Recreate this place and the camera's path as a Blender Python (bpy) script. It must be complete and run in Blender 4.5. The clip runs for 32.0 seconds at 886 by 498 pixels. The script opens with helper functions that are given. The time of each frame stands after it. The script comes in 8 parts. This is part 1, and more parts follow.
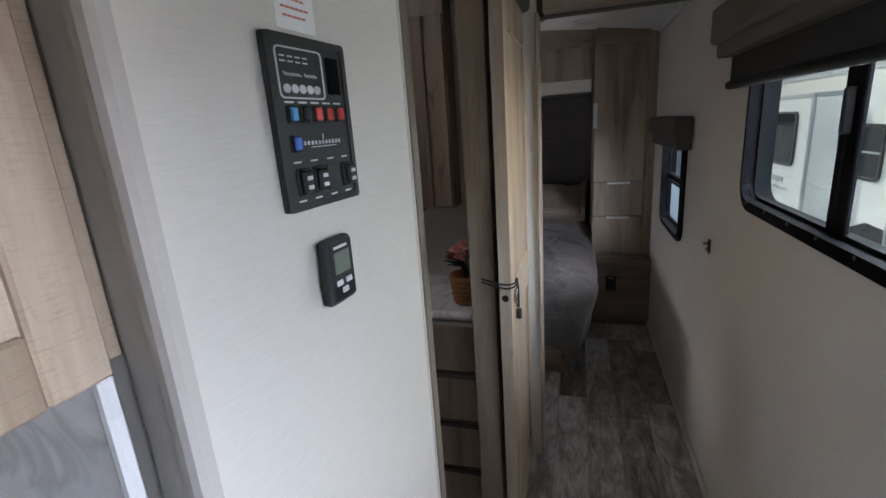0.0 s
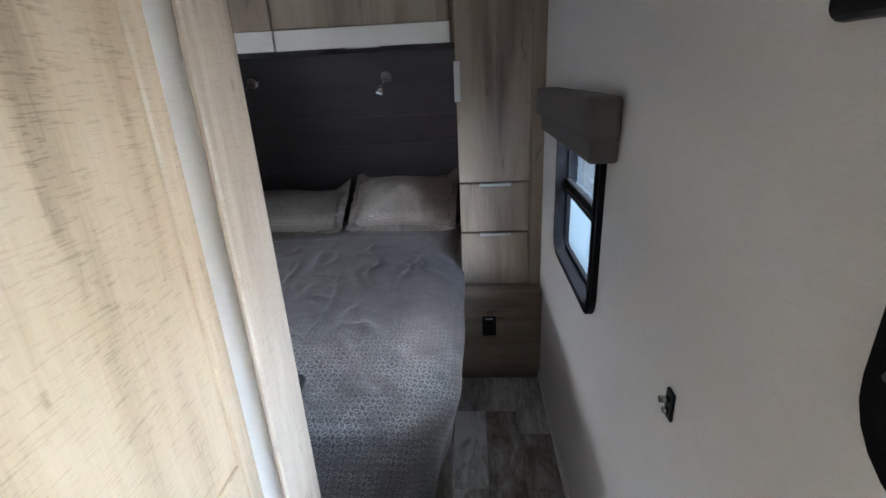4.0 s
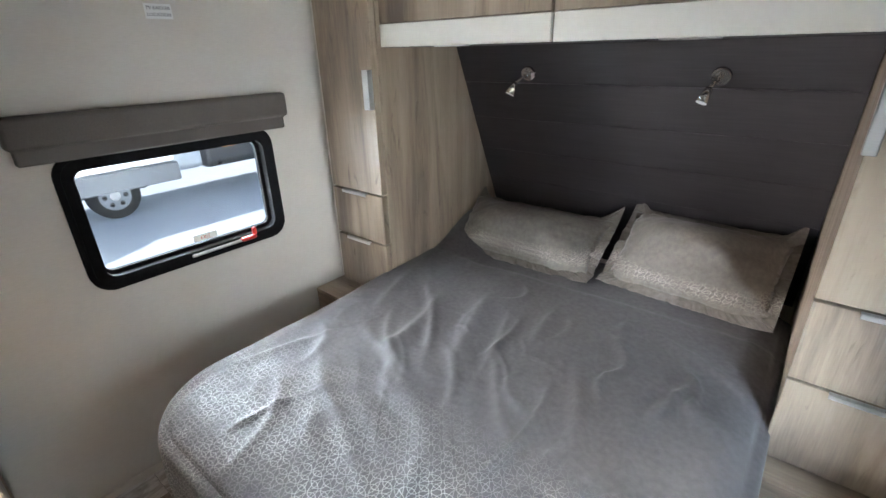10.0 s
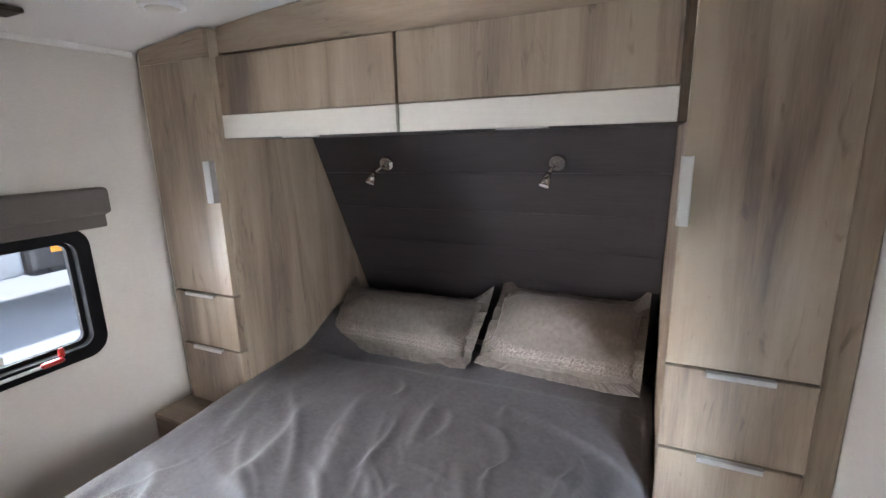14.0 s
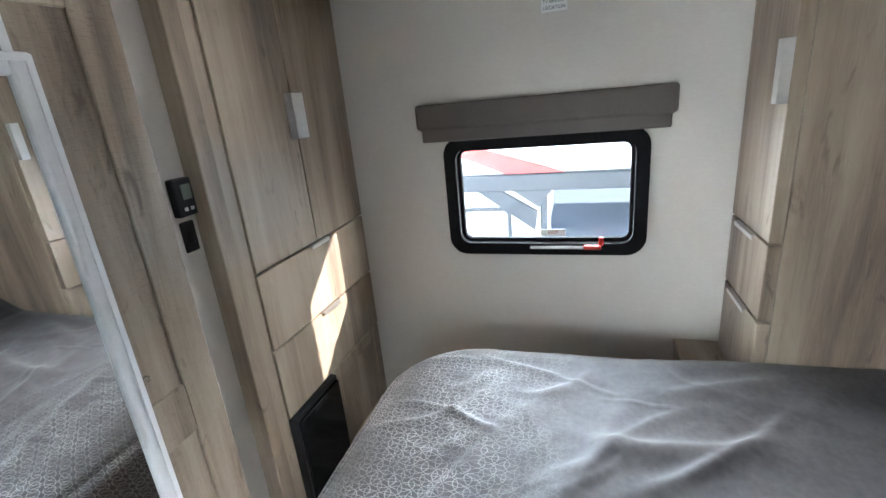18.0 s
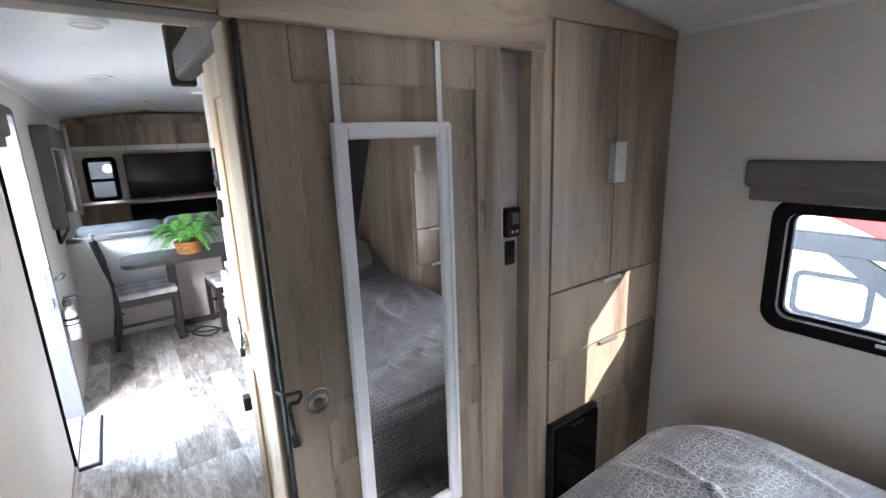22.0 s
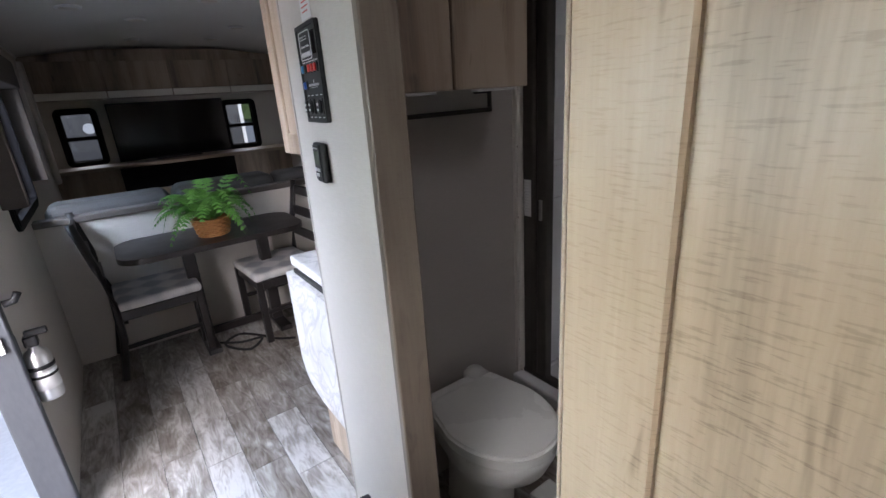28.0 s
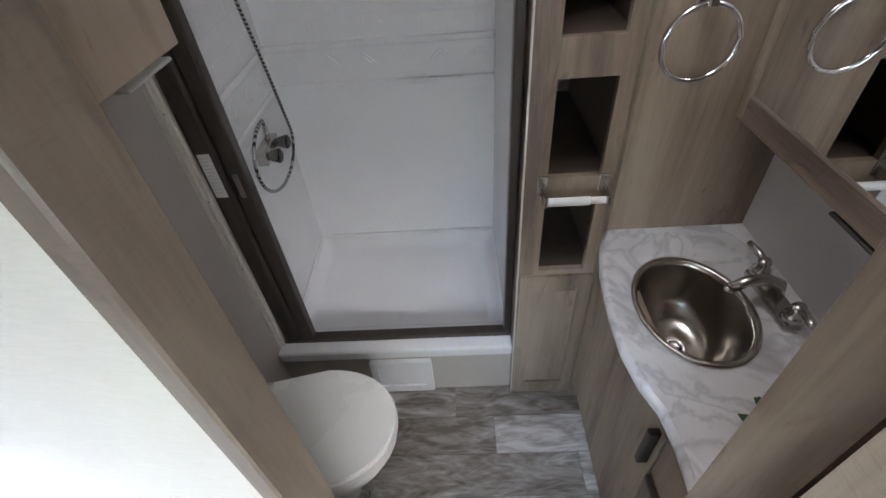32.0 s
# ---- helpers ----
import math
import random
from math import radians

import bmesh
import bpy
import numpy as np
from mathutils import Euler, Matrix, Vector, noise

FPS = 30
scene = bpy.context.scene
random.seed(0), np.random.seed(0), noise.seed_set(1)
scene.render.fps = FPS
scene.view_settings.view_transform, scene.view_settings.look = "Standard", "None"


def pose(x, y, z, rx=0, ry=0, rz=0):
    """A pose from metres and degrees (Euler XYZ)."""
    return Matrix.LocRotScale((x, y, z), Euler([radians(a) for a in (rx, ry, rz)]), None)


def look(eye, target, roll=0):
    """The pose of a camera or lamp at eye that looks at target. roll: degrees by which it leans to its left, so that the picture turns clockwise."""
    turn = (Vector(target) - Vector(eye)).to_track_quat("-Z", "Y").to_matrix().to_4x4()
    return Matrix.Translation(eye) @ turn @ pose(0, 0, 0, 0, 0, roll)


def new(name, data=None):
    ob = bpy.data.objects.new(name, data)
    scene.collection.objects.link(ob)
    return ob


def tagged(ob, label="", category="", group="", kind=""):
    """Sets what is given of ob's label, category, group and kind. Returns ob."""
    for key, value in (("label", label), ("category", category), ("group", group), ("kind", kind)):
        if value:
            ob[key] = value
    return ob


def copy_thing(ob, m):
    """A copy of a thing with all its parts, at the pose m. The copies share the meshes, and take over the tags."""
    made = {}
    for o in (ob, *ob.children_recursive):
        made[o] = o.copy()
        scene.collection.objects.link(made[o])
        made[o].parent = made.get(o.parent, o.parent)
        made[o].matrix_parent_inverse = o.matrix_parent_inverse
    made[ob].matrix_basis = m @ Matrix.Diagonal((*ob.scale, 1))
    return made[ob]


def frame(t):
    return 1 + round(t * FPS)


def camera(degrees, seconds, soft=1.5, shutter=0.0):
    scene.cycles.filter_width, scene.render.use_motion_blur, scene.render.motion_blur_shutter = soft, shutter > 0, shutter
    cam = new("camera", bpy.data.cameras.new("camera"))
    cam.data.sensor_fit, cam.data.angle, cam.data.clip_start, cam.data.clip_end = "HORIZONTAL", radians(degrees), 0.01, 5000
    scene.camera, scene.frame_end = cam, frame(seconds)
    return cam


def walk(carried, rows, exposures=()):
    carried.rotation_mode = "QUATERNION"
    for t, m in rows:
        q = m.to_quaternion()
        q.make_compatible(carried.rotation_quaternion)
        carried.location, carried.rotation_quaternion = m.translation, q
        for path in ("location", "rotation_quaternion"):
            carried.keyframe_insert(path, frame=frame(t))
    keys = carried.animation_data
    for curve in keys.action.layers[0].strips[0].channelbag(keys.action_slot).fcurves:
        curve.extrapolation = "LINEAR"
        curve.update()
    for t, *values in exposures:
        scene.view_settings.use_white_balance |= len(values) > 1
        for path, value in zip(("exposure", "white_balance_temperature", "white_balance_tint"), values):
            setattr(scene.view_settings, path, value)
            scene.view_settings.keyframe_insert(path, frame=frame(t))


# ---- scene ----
cam = camera(88.3, 32.0)
PATH = [
    (0, (0.14, -0.101, 1.507), (-0.427, 1.748, 0.995), -4.1),
    (0.5, (0.173, 0.051, 1.518), (-0.325, 1.92, 1.009), -4.6),
    (1, (0.238, 0.194, 1.514), (-0.167, 2.085, 1.004), -4.7),
    (1.5, (0.275, 0.322, 1.499), (-0.053, 2.226, 0.982), -5.4),
    (2, (0.265, 0.497, 1.506), (0.023, 2.404, 0.953), -5.5),
    (2.5, (0.289, 0.683, 1.503), (0.117, 2.585, 0.908), -5.6),
    (4.5, (0.314, 1.359, 1.545), (0.158, 3.212, 0.809), -1.9),
    (5, (0.335, 1.522, 1.547), (0.111, 3.359, 0.788), -1.7),
    (5.5, (0.317, 1.648, 1.549), (-0.013, 3.465, 0.782), -2.1),
    (6, (0.268, 1.768, 1.569), (-0.233, 3.517, 0.802), -3.1),
    (6.5, (0.26, 1.827, 1.563), (-0.555, 3.497, 0.824), -3.3),
    (7, (0.236, 1.913, 1.587), (-0.873, 3.396, 0.831), -3.4),
    (7.5, (0.27, 1.988, 1.575), (-1.069, 3.272, 0.827), -5.1),
    (8, (0.244, 2.011, 1.569), (-1.199, 3.178, 0.823), -6.3),
    (8.5, (0.238, 2.037, 1.566), (-1.236, 3.163, 0.818), -5.5),
    (9, (0.211, 2.038, 1.609), (-1.242, 3.175, 0.837), -4.5),
    (9.5, (0.168, 1.999, 1.631), (-1.177, 3.256, 0.851), -2.6),
    (10, (0.157, 1.955, 1.663), (-1.011, 3.368, 0.863), -1.4),
    (10.5, (0.166, 1.908, 1.662), (-0.776, 3.483, 0.866), -1.6),
    (11, (0.194, 1.878, 1.643), (-0.588, 3.553, 0.877), -1.9),
    (11.5, (0.202, 1.852, 1.661), (-0.505, 3.592, 0.975), -1.6),
    (12, (0.206, 1.825, 1.681), (-0.472, 3.625, 1.135), -1.3),
    (12.5, (0.209, 1.801, 1.686), (-0.438, 3.643, 1.25), -1.1),
    (13, (0.215, 1.819, 1.677), (-0.406, 3.678, 1.28), -1.1),
    (13.5, (0.214, 1.895, 1.654), (-0.436, 3.743, 1.25), -1.4),
    (15.5, (-0.041, 2.767, 1.578), (-1.696, 3.67, 0.91), -2.4),
    (16, (-0.039, 2.814, 1.517), (-1.871, 3.31, 0.884), -3.4),
    (16.5, (-0.001, 2.744, 1.477), (-1.896, 2.959, 0.873), -3.8),
    (17, (0.044, 2.762, 1.515), (-1.849, 2.645, 0.879), -4.1),
    (17.5, (0.072, 2.806, 1.515), (-1.795, 2.44, 0.9), -4.8),
    (18, (0.095, 2.835, 1.526), (-1.712, 2.243, 0.904), -5.4),
    (18.5, (0.109, 2.868, 1.525), (-1.621, 2.093, 0.889), -5.6),
    (19, (0.123, 2.903, 1.539), (-1.535, 1.993, 0.888), -5.3),
    (19.5, (0.133, 2.901, 1.556), (-1.458, 1.874, 0.915), -4.4),
    (20, (0.154, 2.879, 1.573), (-1.339, 1.699, 0.957), -3.6),
    (20.5, (0.179, 2.875, 1.598), (-1.189, 1.54, 1.01), -2.6),
    (21, (0.192, 2.886, 1.601), (-1.064, 1.426, 1.063), -2.0),
    (21.5, (0.215, 2.915, 1.604), (-0.952, 1.365, 1.117), -1.8),
    (22, (0.232, 2.931, 1.624), (-0.89, 1.342, 1.158), -2.1),
    (22.5, (0.242, 2.936, 1.612), (-0.845, 1.319, 1.16), -2.4),
    (23, (0.246, 2.92, 1.592), (-0.784, 1.269, 1.13), -2.7),
    (23.5, (0.258, 2.878, 1.577), (-0.649, 1.161, 1.096), -3.0),
    (24, (0.272, 2.814, 1.562), (-0.442, 1.013, 1.064), -3.2),
    (24.5, (0.295, 2.723, 1.54), (-0.231, 0.859, 1.04), -2.0),
    (26.5, (0.342, 2.043, 1.499), (-0.092, 0.16, 0.982), -1.2),
    (27, (0.329, 1.812, 1.499), (-0.332, -0.003, 0.981), -1.7),
    (27.5, (0.296, 1.63, 1.479), (-0.589, -0.081, 0.941), -3.0),
    (28, (0.23, 1.465, 1.464), (-0.868, -0.078, 0.82), -3.9),
    (28.5, (0.179, 1.335, 1.467), (-1.07, 0.022, 0.621), -4.8),
    (29, (0.16, 1.233, 1.506), (-1.18, 0.2, 0.435), -5.3),
    (29.5, (0.144, 1.133, 1.552), (-1.234, 0.351, 0.332), -6.9),
    (30, (0.128, 1.073, 1.605), (-1.273, 0.489, 0.301), -7.2),
    (30.5, (0.091, 1.048, 1.65), (-1.324, 0.611, 0.305), -6.2),
    (31, (0.049, 1.027, 1.686), (-1.381, 0.716, 0.323), -6.5),
    (31.5, (0.056, 0.971, 1.709), (-1.409, 0.803, 0.358), -5.7),
    (32, (0.046, 0.967, 1.724), (-1.435, 0.872, 0.383), -5.2),
]
EXPOSURES = [(0, -0.48, 6750, 22), (1, -0.25, 6600, 20), (2, -0.25, 6150, 18), (3.2, 0.3, 6200, 18), (5, 1.05, 6050, 18), (6, 1.45, 6050, 19), (7, 1.65, 6600, 17), (9, 2.0, 6700, 14), (10, 1.9, 6650, 14), (13, 1.68, 6850, 21), (16, 2.0, 6750, 17), (18, 1.82, 6450, 13), (20, 1.7, 6600, 15), (22, 1.48, 6450, 19), (24, 1.3, 6200, 20), (26.5, 0.05, 6200, 22), (28, -0.38, 6750, 24), (29, -0.35, 6550, 23), (30, -0.25, 6650, 21), (31, 0.4, 6950, 22), (32, 0.55, 6750, 20)]
walk(cam, [(t, look(eye, target, roll)) for t, eye, target, roll in PATH], EXPOSURES)

# ---- world, sun and fill lamps ----
world = bpy.data.worlds.new("sky")
scene.world = world
world.use_nodes = True
wn = world.node_tree.nodes
sky = wn.new("ShaderNodeTexSky")
sky.sky_type = 'NISHITA'
sky.sun_disc = False
SUN_TRAVEL = Vector((0.5, -1.0, -0.42)).normalized()
sky.sun_elevation = math.asin(-SUN_TRAVEL.z)
sky.sun_rotation = math.atan2(-SUN_TRAVEL.x, -SUN_TRAVEL.y)
wn["Background"].inputs["Strength"].default_value = 0.075
world.node_tree.links.new(sky.outputs[0], wn["Background"].inputs["Color"])
sun_data = bpy.data.lights.new("sun", 'SUN')
sun_data.energy, sun_data.angle, sun_data.color = 5.0, radians(0.6), (1.0, 0.96, 0.90)
sun = new("sun", sun_data)
sun.matrix_world = look((-8, 14, 8), Vector((-8, 14, 8)) + SUN_TRAVEL)


def fill_lamp(name, eye, target, sx, sy, power, colour=(0.93, 0.97, 1.0)):
    """Adds an area lamp outside an opening as fill, standing in for daylight."""
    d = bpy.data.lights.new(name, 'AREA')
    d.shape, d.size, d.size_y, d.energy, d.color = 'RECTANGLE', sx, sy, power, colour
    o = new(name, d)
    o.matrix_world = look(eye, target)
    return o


# ---- plan, metres ----
XR, XL = 0.64, -1.75            # side walls
YF = 3.35                       # faces of the front cabinets
YP0, YP1 = 1.74, 1.80           # partition behind the bedroom
YREAR = -4.65
YFRONT = 4.78
MID = (XR + XL) / 2


def ceil_z(x):
    k = (x - MID) / (XR - MID)
    return 2.125 - 0.105 * k * k


# added fill lamps that stand in for sky, ground and pale trailer sides
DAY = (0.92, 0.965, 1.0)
fill_lamp("sky_left", (-4.7, 2.5, 2.75), (-1.75, 2.5, 2.75), 5.0, 2.3, 600, DAY)
fill_lamp("ground_left", (-2.75, 2.65, -0.35), (-2.2, 2.65, 0.45), 3.2, 1.3, 40, DAY)
fill_lamp("far_ground_left", (-3.9, 2.65, -0.62), (-1.75, 2.65, 1.0), 3.6, 0.8, 260, DAY)
fill_lamp("pale_side_left", (-4.85, 0.62, 1.2), (-1.75, 2.6, 1.15), 1.3, 2.2, 260, DAY)
fill_lamp("sky_right", (2.95, 3.1, 3.3), (0.64, 2.9, 3.1), 3.6, 2.0, 800, DAY)
fill_lamp("gap_right", (2.45, 2.0, 1.35), (0.64, 2.0, 1.35), 1.2, 2.2, 130, DAY)
fill_lamp("pale_side_right", (2.55, 0.3, 1.55), (0.64, 1.1, 1.4), 1.1, 1.6, 90, DAY)
fill_lamp("ground_right", (1.4, 2.8, -0.6), (0.95, 2.8, 0.2), 2.6, 0.9, 110, DAY)
fill_lamp("sky_door", (2.6, -0.45, 2.65), (0.3, -0.3, 1.0), 2.4, 1.9, 620, (0.60, 0.79, 1.0))
fill_lamp("sky_rear", (0.3, -9.0, 4.6), (-0.4, -4.6, 3.6), 6.0, 2.0, 420, DAY)
# lamp added under the closed lid to brighten bath and vanity
fill_lamp("sky_roof_light", (-0.72, 1.15, 2.25), (-0.72, 1.15, 0.0), 0.32, 0.32, 3.0, DAY)


# ---- materials ----
def nodes_of(name):
    m = bpy.data.materials.new(name)
    m.use_nodes = True
    nt = m.node_tree
    return m, nt, nt.nodes["Principled BSDF"]


def surf(name, c1, c2, rough=0.5, metal=0.0, scale=(6, 6, 6), fine=(60, 60, 60), bump=0.1, mix=0.35, rvar=0.1, contrast=(0.3, 0.7), spec=0.5, per_object=0.0, sheen=0.0, coat=0.0):
    """A surface of two colours: broad drift, fine grain, a little relief, and roughness that varies."""
    m, nt, p = nodes_of(name)
    L = nt.links.new
    N = nt.nodes.new
    tc, oi, add = N("ShaderNodeTexCoord"), N("ShaderNodeObjectInfo"), N("ShaderNodeVectorMath")
    mul = N("ShaderNodeMath")
    mul.operation, mul.inputs[1].default_value = 'MULTIPLY', 17.0
    L(oi.outputs["Random"], mul.inputs[0])
    L(tc.outputs["Object"], add.inputs[0])
    L(mul.outputs[0], add.inputs[1])

    def noise_at(sc, detail):
        mp, nz = N("ShaderNodeMapping"), N("ShaderNodeTexNoise")
        mp.inputs["Scale"].default_value = sc
        nz.inputs["Scale"].default_value, nz.inputs["Detail"].default_value = 1.0, detail
        L(add.outputs[0], mp.inputs["Vector"])
        L(mp.outputs[0], nz.inputs["Vector"])
        return nz

    broad, grain = noise_at(scale, 5), noise_at(fine, 3)
    blend = N("ShaderNodeMix")
    blend.data_type, blend.inputs[0].default_value = 'FLOAT', mix
    L(broad.outputs["Fac"], blend.inputs[2])
    L(grain.outputs["Fac"], blend.inputs[3])
    ramp = N("ShaderNodeValToRGB")
    ramp.color_ramp.elements[0].position, ramp.color_ramp.elements[1].position = contrast
    ramp.color_ramp.elements[0].color, ramp.color_ramp.elements[1].color = (*c1, 1), (*c2, 1)
    L(blend.outputs[0], ramp.inputs[0])
    out = ramp.outputs[0]
    if per_object:
        hsv, mr = N("ShaderNodeHueSaturation"), N("ShaderNodeMapRange")
        mr.inputs[3].default_value, mr.inputs[4].default_value = 1 - per_object, 1 + per_object
        L(oi.outputs["Random"], mr.inputs[0])
        L(mr.outputs[0], hsv.inputs["Value"])
        L(out, hsv.inputs["Color"])
        out = hsv.outputs[0]
    L(out, p.inputs["Base Color"])
    rr = N("ShaderNodeMapRange")
    rr.inputs[3].default_value, rr.inputs[4].default_value = max(0.02, rough - rvar), min(1, rough + rvar)
    L(broad.outputs["Fac"], rr.inputs[0])
    L(rr.outputs[0], p.inputs["Roughness"])
    p.inputs["Metallic"].default_value = metal
    p.inputs["Specular IOR Level"].default_value = spec
    p.inputs["Sheen Weight"].default_value = sheen
    p.inputs["Coat Weight"].default_value = coat
    if bump:
        b = N("ShaderNodeBump")
        b.inputs["Strength"].default_value, b.inputs["Distance"].default_value = bump, 0.002
        L(blend.outputs[0], b.inputs["Height"])
        L(b.outputs[0], p.inputs["Normal"])
    return m


def wood(name, axis, dark, mid, light, saw=0.0, rough=0.42):
    """Printed wood: broad and fine streaks along one axis, a few knots, pores and, if asked, saw marks across."""
    m, nt, p = nodes_of(name)
    L, N = nt.links.new, nt.nodes.new
    tc, oi, add, mul = N("ShaderNodeTexCoord"), N("ShaderNodeObjectInfo"), N("ShaderNodeVectorMath"), N("ShaderNodeMath")
    mul.operation, mul.inputs[1].default_value = 'MULTIPLY', 17.0
    L(oi.outputs["Random"], mul.inputs[0])
    L(tc.outputs["Object"], add.inputs[0])
    L(mul.outputs[0], add.inputs[1])

    def layer(across, along, detail, dist):
        mp, nz = N("ShaderNodeMapping"), N("ShaderNodeTexNoise")
        mp.inputs["Scale"].default_value = tuple(along if i == axis else across for i in range(3))
        nz.inputs["Scale"].default_value, nz.inputs["Detail"].default_value, nz.inputs["Distortion"].default_value = 1.0, detail, dist
        L(add.outputs[0], mp.inputs["Vector"])
        L(mp.outputs[0], nz.inputs["Vector"])
        return nz.outputs["Fac"]

    def weigh(a, b, k):
        x = N("ShaderNodeMix")
        x.inputs[0].default_value = k
        L(a, x.inputs[2])
        L(b, x.inputs[3])
        return x.outputs[0]

    def span(a, lo, hi, o0, o1):
        x = N("ShaderNodeMapRange")
        for i, v in enumerate((lo, hi, o0, o1)):
            x.inputs[i + 1].default_value = v
        L(a, x.inputs[0])
        return x.outputs[0]

    def op(kind, a, b):
        x = N("ShaderNodeMath")
        x.operation = kind
        L(a, x.inputs[0])
        L(b, x.inputs[1])
        return x.outputs[0]

    broad, fine, pores = layer(5, 0.6, 4, 1.1), layer(36, 1.7, 6, 1.0), layer(230, 16, 3, 0.2)
    v = weigh(weigh(broad, fine, 0.18), pores, 0.12)
    knots = span(layer(16, 4.2, 3, 1.8), 0.63, 0.76, 0.0, 0.13)
    v = op('SUBTRACT', v, knots)
    streak = span(layer(26, 1.1, 3, 0.8), 0.60, 0.74, 0.0, 0.022)
    v = op('SUBTRACT', v, streak)
    if saw:
        marks = span(layer(42, 430, 2, 0.1), 0.56, 0.64, 0.0, saw)
        patch = span(layer(4, 6, 2, 0.0), 0.34, 0.60, 0.6, 1.0)
        v = op('SUBTRACT', v, op('MULTIPLY', marks, patch))
    ramp = N("ShaderNodeValToRGB")
    e = ramp.color_ramp.elements
    e[0].position, e[0].color = 0.34, (*dark, 1)
    e[1].position, e[1].color = 0.60, (*light, 1)
    ramp.color_ramp.elements.new(0.48).color = (*mid, 1)
    L(v, ramp.inputs[0])
    L(ramp.outputs[0], p.inputs["Base Color"])
    L(span(fine, 0.3, 0.7, rough + 0.07, rough - 0.07), p.inputs["Roughness"])
    b = N("ShaderNodeBump")
    b.inputs["Strength"].default_value, b.inputs["Distance"].default_value = 0.12 + saw, 0.002
    L(v, b.inputs["Height"])
    L(b.outputs[0], p.inputs["Normal"])
    return m


WD, WM, WL = (0.125, 0.092, 0.073), (0.258, 0.198, 0.144), (0.348, 0.277, 0.206)
wood_v = wood("taupe wood laminate, upright grain", 2, WD, WM, WL)
wood_x = wood("taupe wood laminate, grain along x", 0, WD, WM, WL)
wood_y = wood("taupe wood laminate, grain along y", 1, WD, WM, WL)
wood_door = wood("warm taupe rough-sawn wood", 2, (0.11, 0.079, 0.058), (0.25, 0.198, 0.147), (0.335, 0.275, 0.213), 0.05)
# taupe wood darkened in colour for the shaded face of the bath jamb
wood_jamb_shade = wood("taupe jamb wood, shade mixed in", 2, (0.075, 0.056, 0.042), (0.125, 0.096, 0.071), (0.175, 0.138, 0.105), 0.03)
wood_edge = wood("pale pinkish wood", 2, (0.27, 0.195, 0.135), (0.43, 0.335, 0.25), (0.53, 0.43, 0.335), 0.05, 0.5)
wood_pale = wood("pale rough-sawn wood", 2, (0.26, 0.185, 0.118), (0.455, 0.33, 0.215), (0.54, 0.41, 0.28), 0.08, 0.36)
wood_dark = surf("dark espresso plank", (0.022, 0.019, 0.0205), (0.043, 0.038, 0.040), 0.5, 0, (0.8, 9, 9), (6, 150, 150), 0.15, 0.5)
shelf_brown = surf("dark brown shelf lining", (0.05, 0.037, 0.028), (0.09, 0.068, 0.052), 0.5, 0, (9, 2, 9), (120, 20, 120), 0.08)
espresso = surf("espresso painted wood", (0.014, 0.012, 0.0115), (0.026, 0.022, 0.021), 0.38, 0, (9, 9, 2), (90, 90, 20), 0.05)
wall_paper = surf("beige linen wallboard", (0.565, 0.53, 0.48), (0.65, 0.612, 0.56), 0.7, 0, (2, 2, 2), (45, 45, 420), 0.22, 0.45, 0.05)
wall_bath = surf("smooth greige bath wallboard", (0.42, 0.39, 0.355), (0.47, 0.44, 0.40), 0.6, 0, (2, 2, 2), (60, 60, 300), 0.1, 0.4, 0.05)
splash = surf("pale grey splash board", (0.60, 0.585, 0.57), (0.66, 0.645, 0.63), 0.45, 0, (3, 3, 3), (80, 80, 80), 0.03)
ceiling_white = surf("white ceiling vinyl", (0.74, 0.73, 0.71), (0.79, 0.78, 0.76), 0.6, 0, (2, 2, 2), (200, 200, 200), 0.12)
white_strip = surf("cream gloss laminate", (0.66, 0.63, 0.57), (0.70, 0.67, 0.61), 0.3, 0, (2, 2, 2), (50, 50, 50), 0.02)
white_plastic = surf("white moulded plastic", (0.74, 0.74, 0.74), (0.80, 0.80, 0.80), 0.3, 0, (3, 3, 3), (60, 60, 60), 0.02)
ivory = surf("off-white toilet plastic", (0.62, 0.62, 0.585), (0.66, 0.66, 0.625), 0.28, 0, (3, 3, 3), (60, 60, 60), 0.01)
white_paint = surf("white painted moulding", (0.74, 0.74, 0.75), (0.80, 0.80, 0.81), 0.35, 0, (4, 4, 4), (80, 80, 80), 0.03)
black_frame = surf("satin black window frame", (0.007, 0.007, 0.008), (0.014, 0.014, 0.015), 0.6, 0, (5, 5, 5), (90, 90, 90), 0.05, spec=0.02)
black_plastic = surf("black plastic", (0.012, 0.012, 0.013), (0.022, 0.022, 0.023), 0.45, 0, (6, 6, 6), (120, 120, 120), 0.08, spec=0.25)
grey_plastic = surf("charcoal panel plastic", (0.035, 0.037, 0.036), (0.05, 0.052, 0.05), 0.55, 0, (6, 6, 6), (200, 200, 200), 0.12, spec=0.12)
bronze = surf("dark bronze aluminium", (0.055, 0.046, 0.04), (0.08, 0.068, 0.06), 0.42, 0.6, (6, 6, 1), (90, 90, 20), 0.04)
alu = surf("grey mill aluminium", (0.24, 0.25, 0.27), (0.33, 0.34, 0.36), 0.45, 0.5, (6, 6, 1), (90, 90, 30), 0.05)
steel = surf("brushed stainless steel", (0.30, 0.29, 0.27), (0.42, 0.40, 0.38), 0.3, 1.0, (4, 4, 4), (20, 200, 20), 0.03)
nickel = surf("brushed nickel", (0.50, 0.48, 0.45), (0.62, 0.60, 0.57), 0.24, 1.0, (5, 5, 5), (90, 90, 90), 0.02)


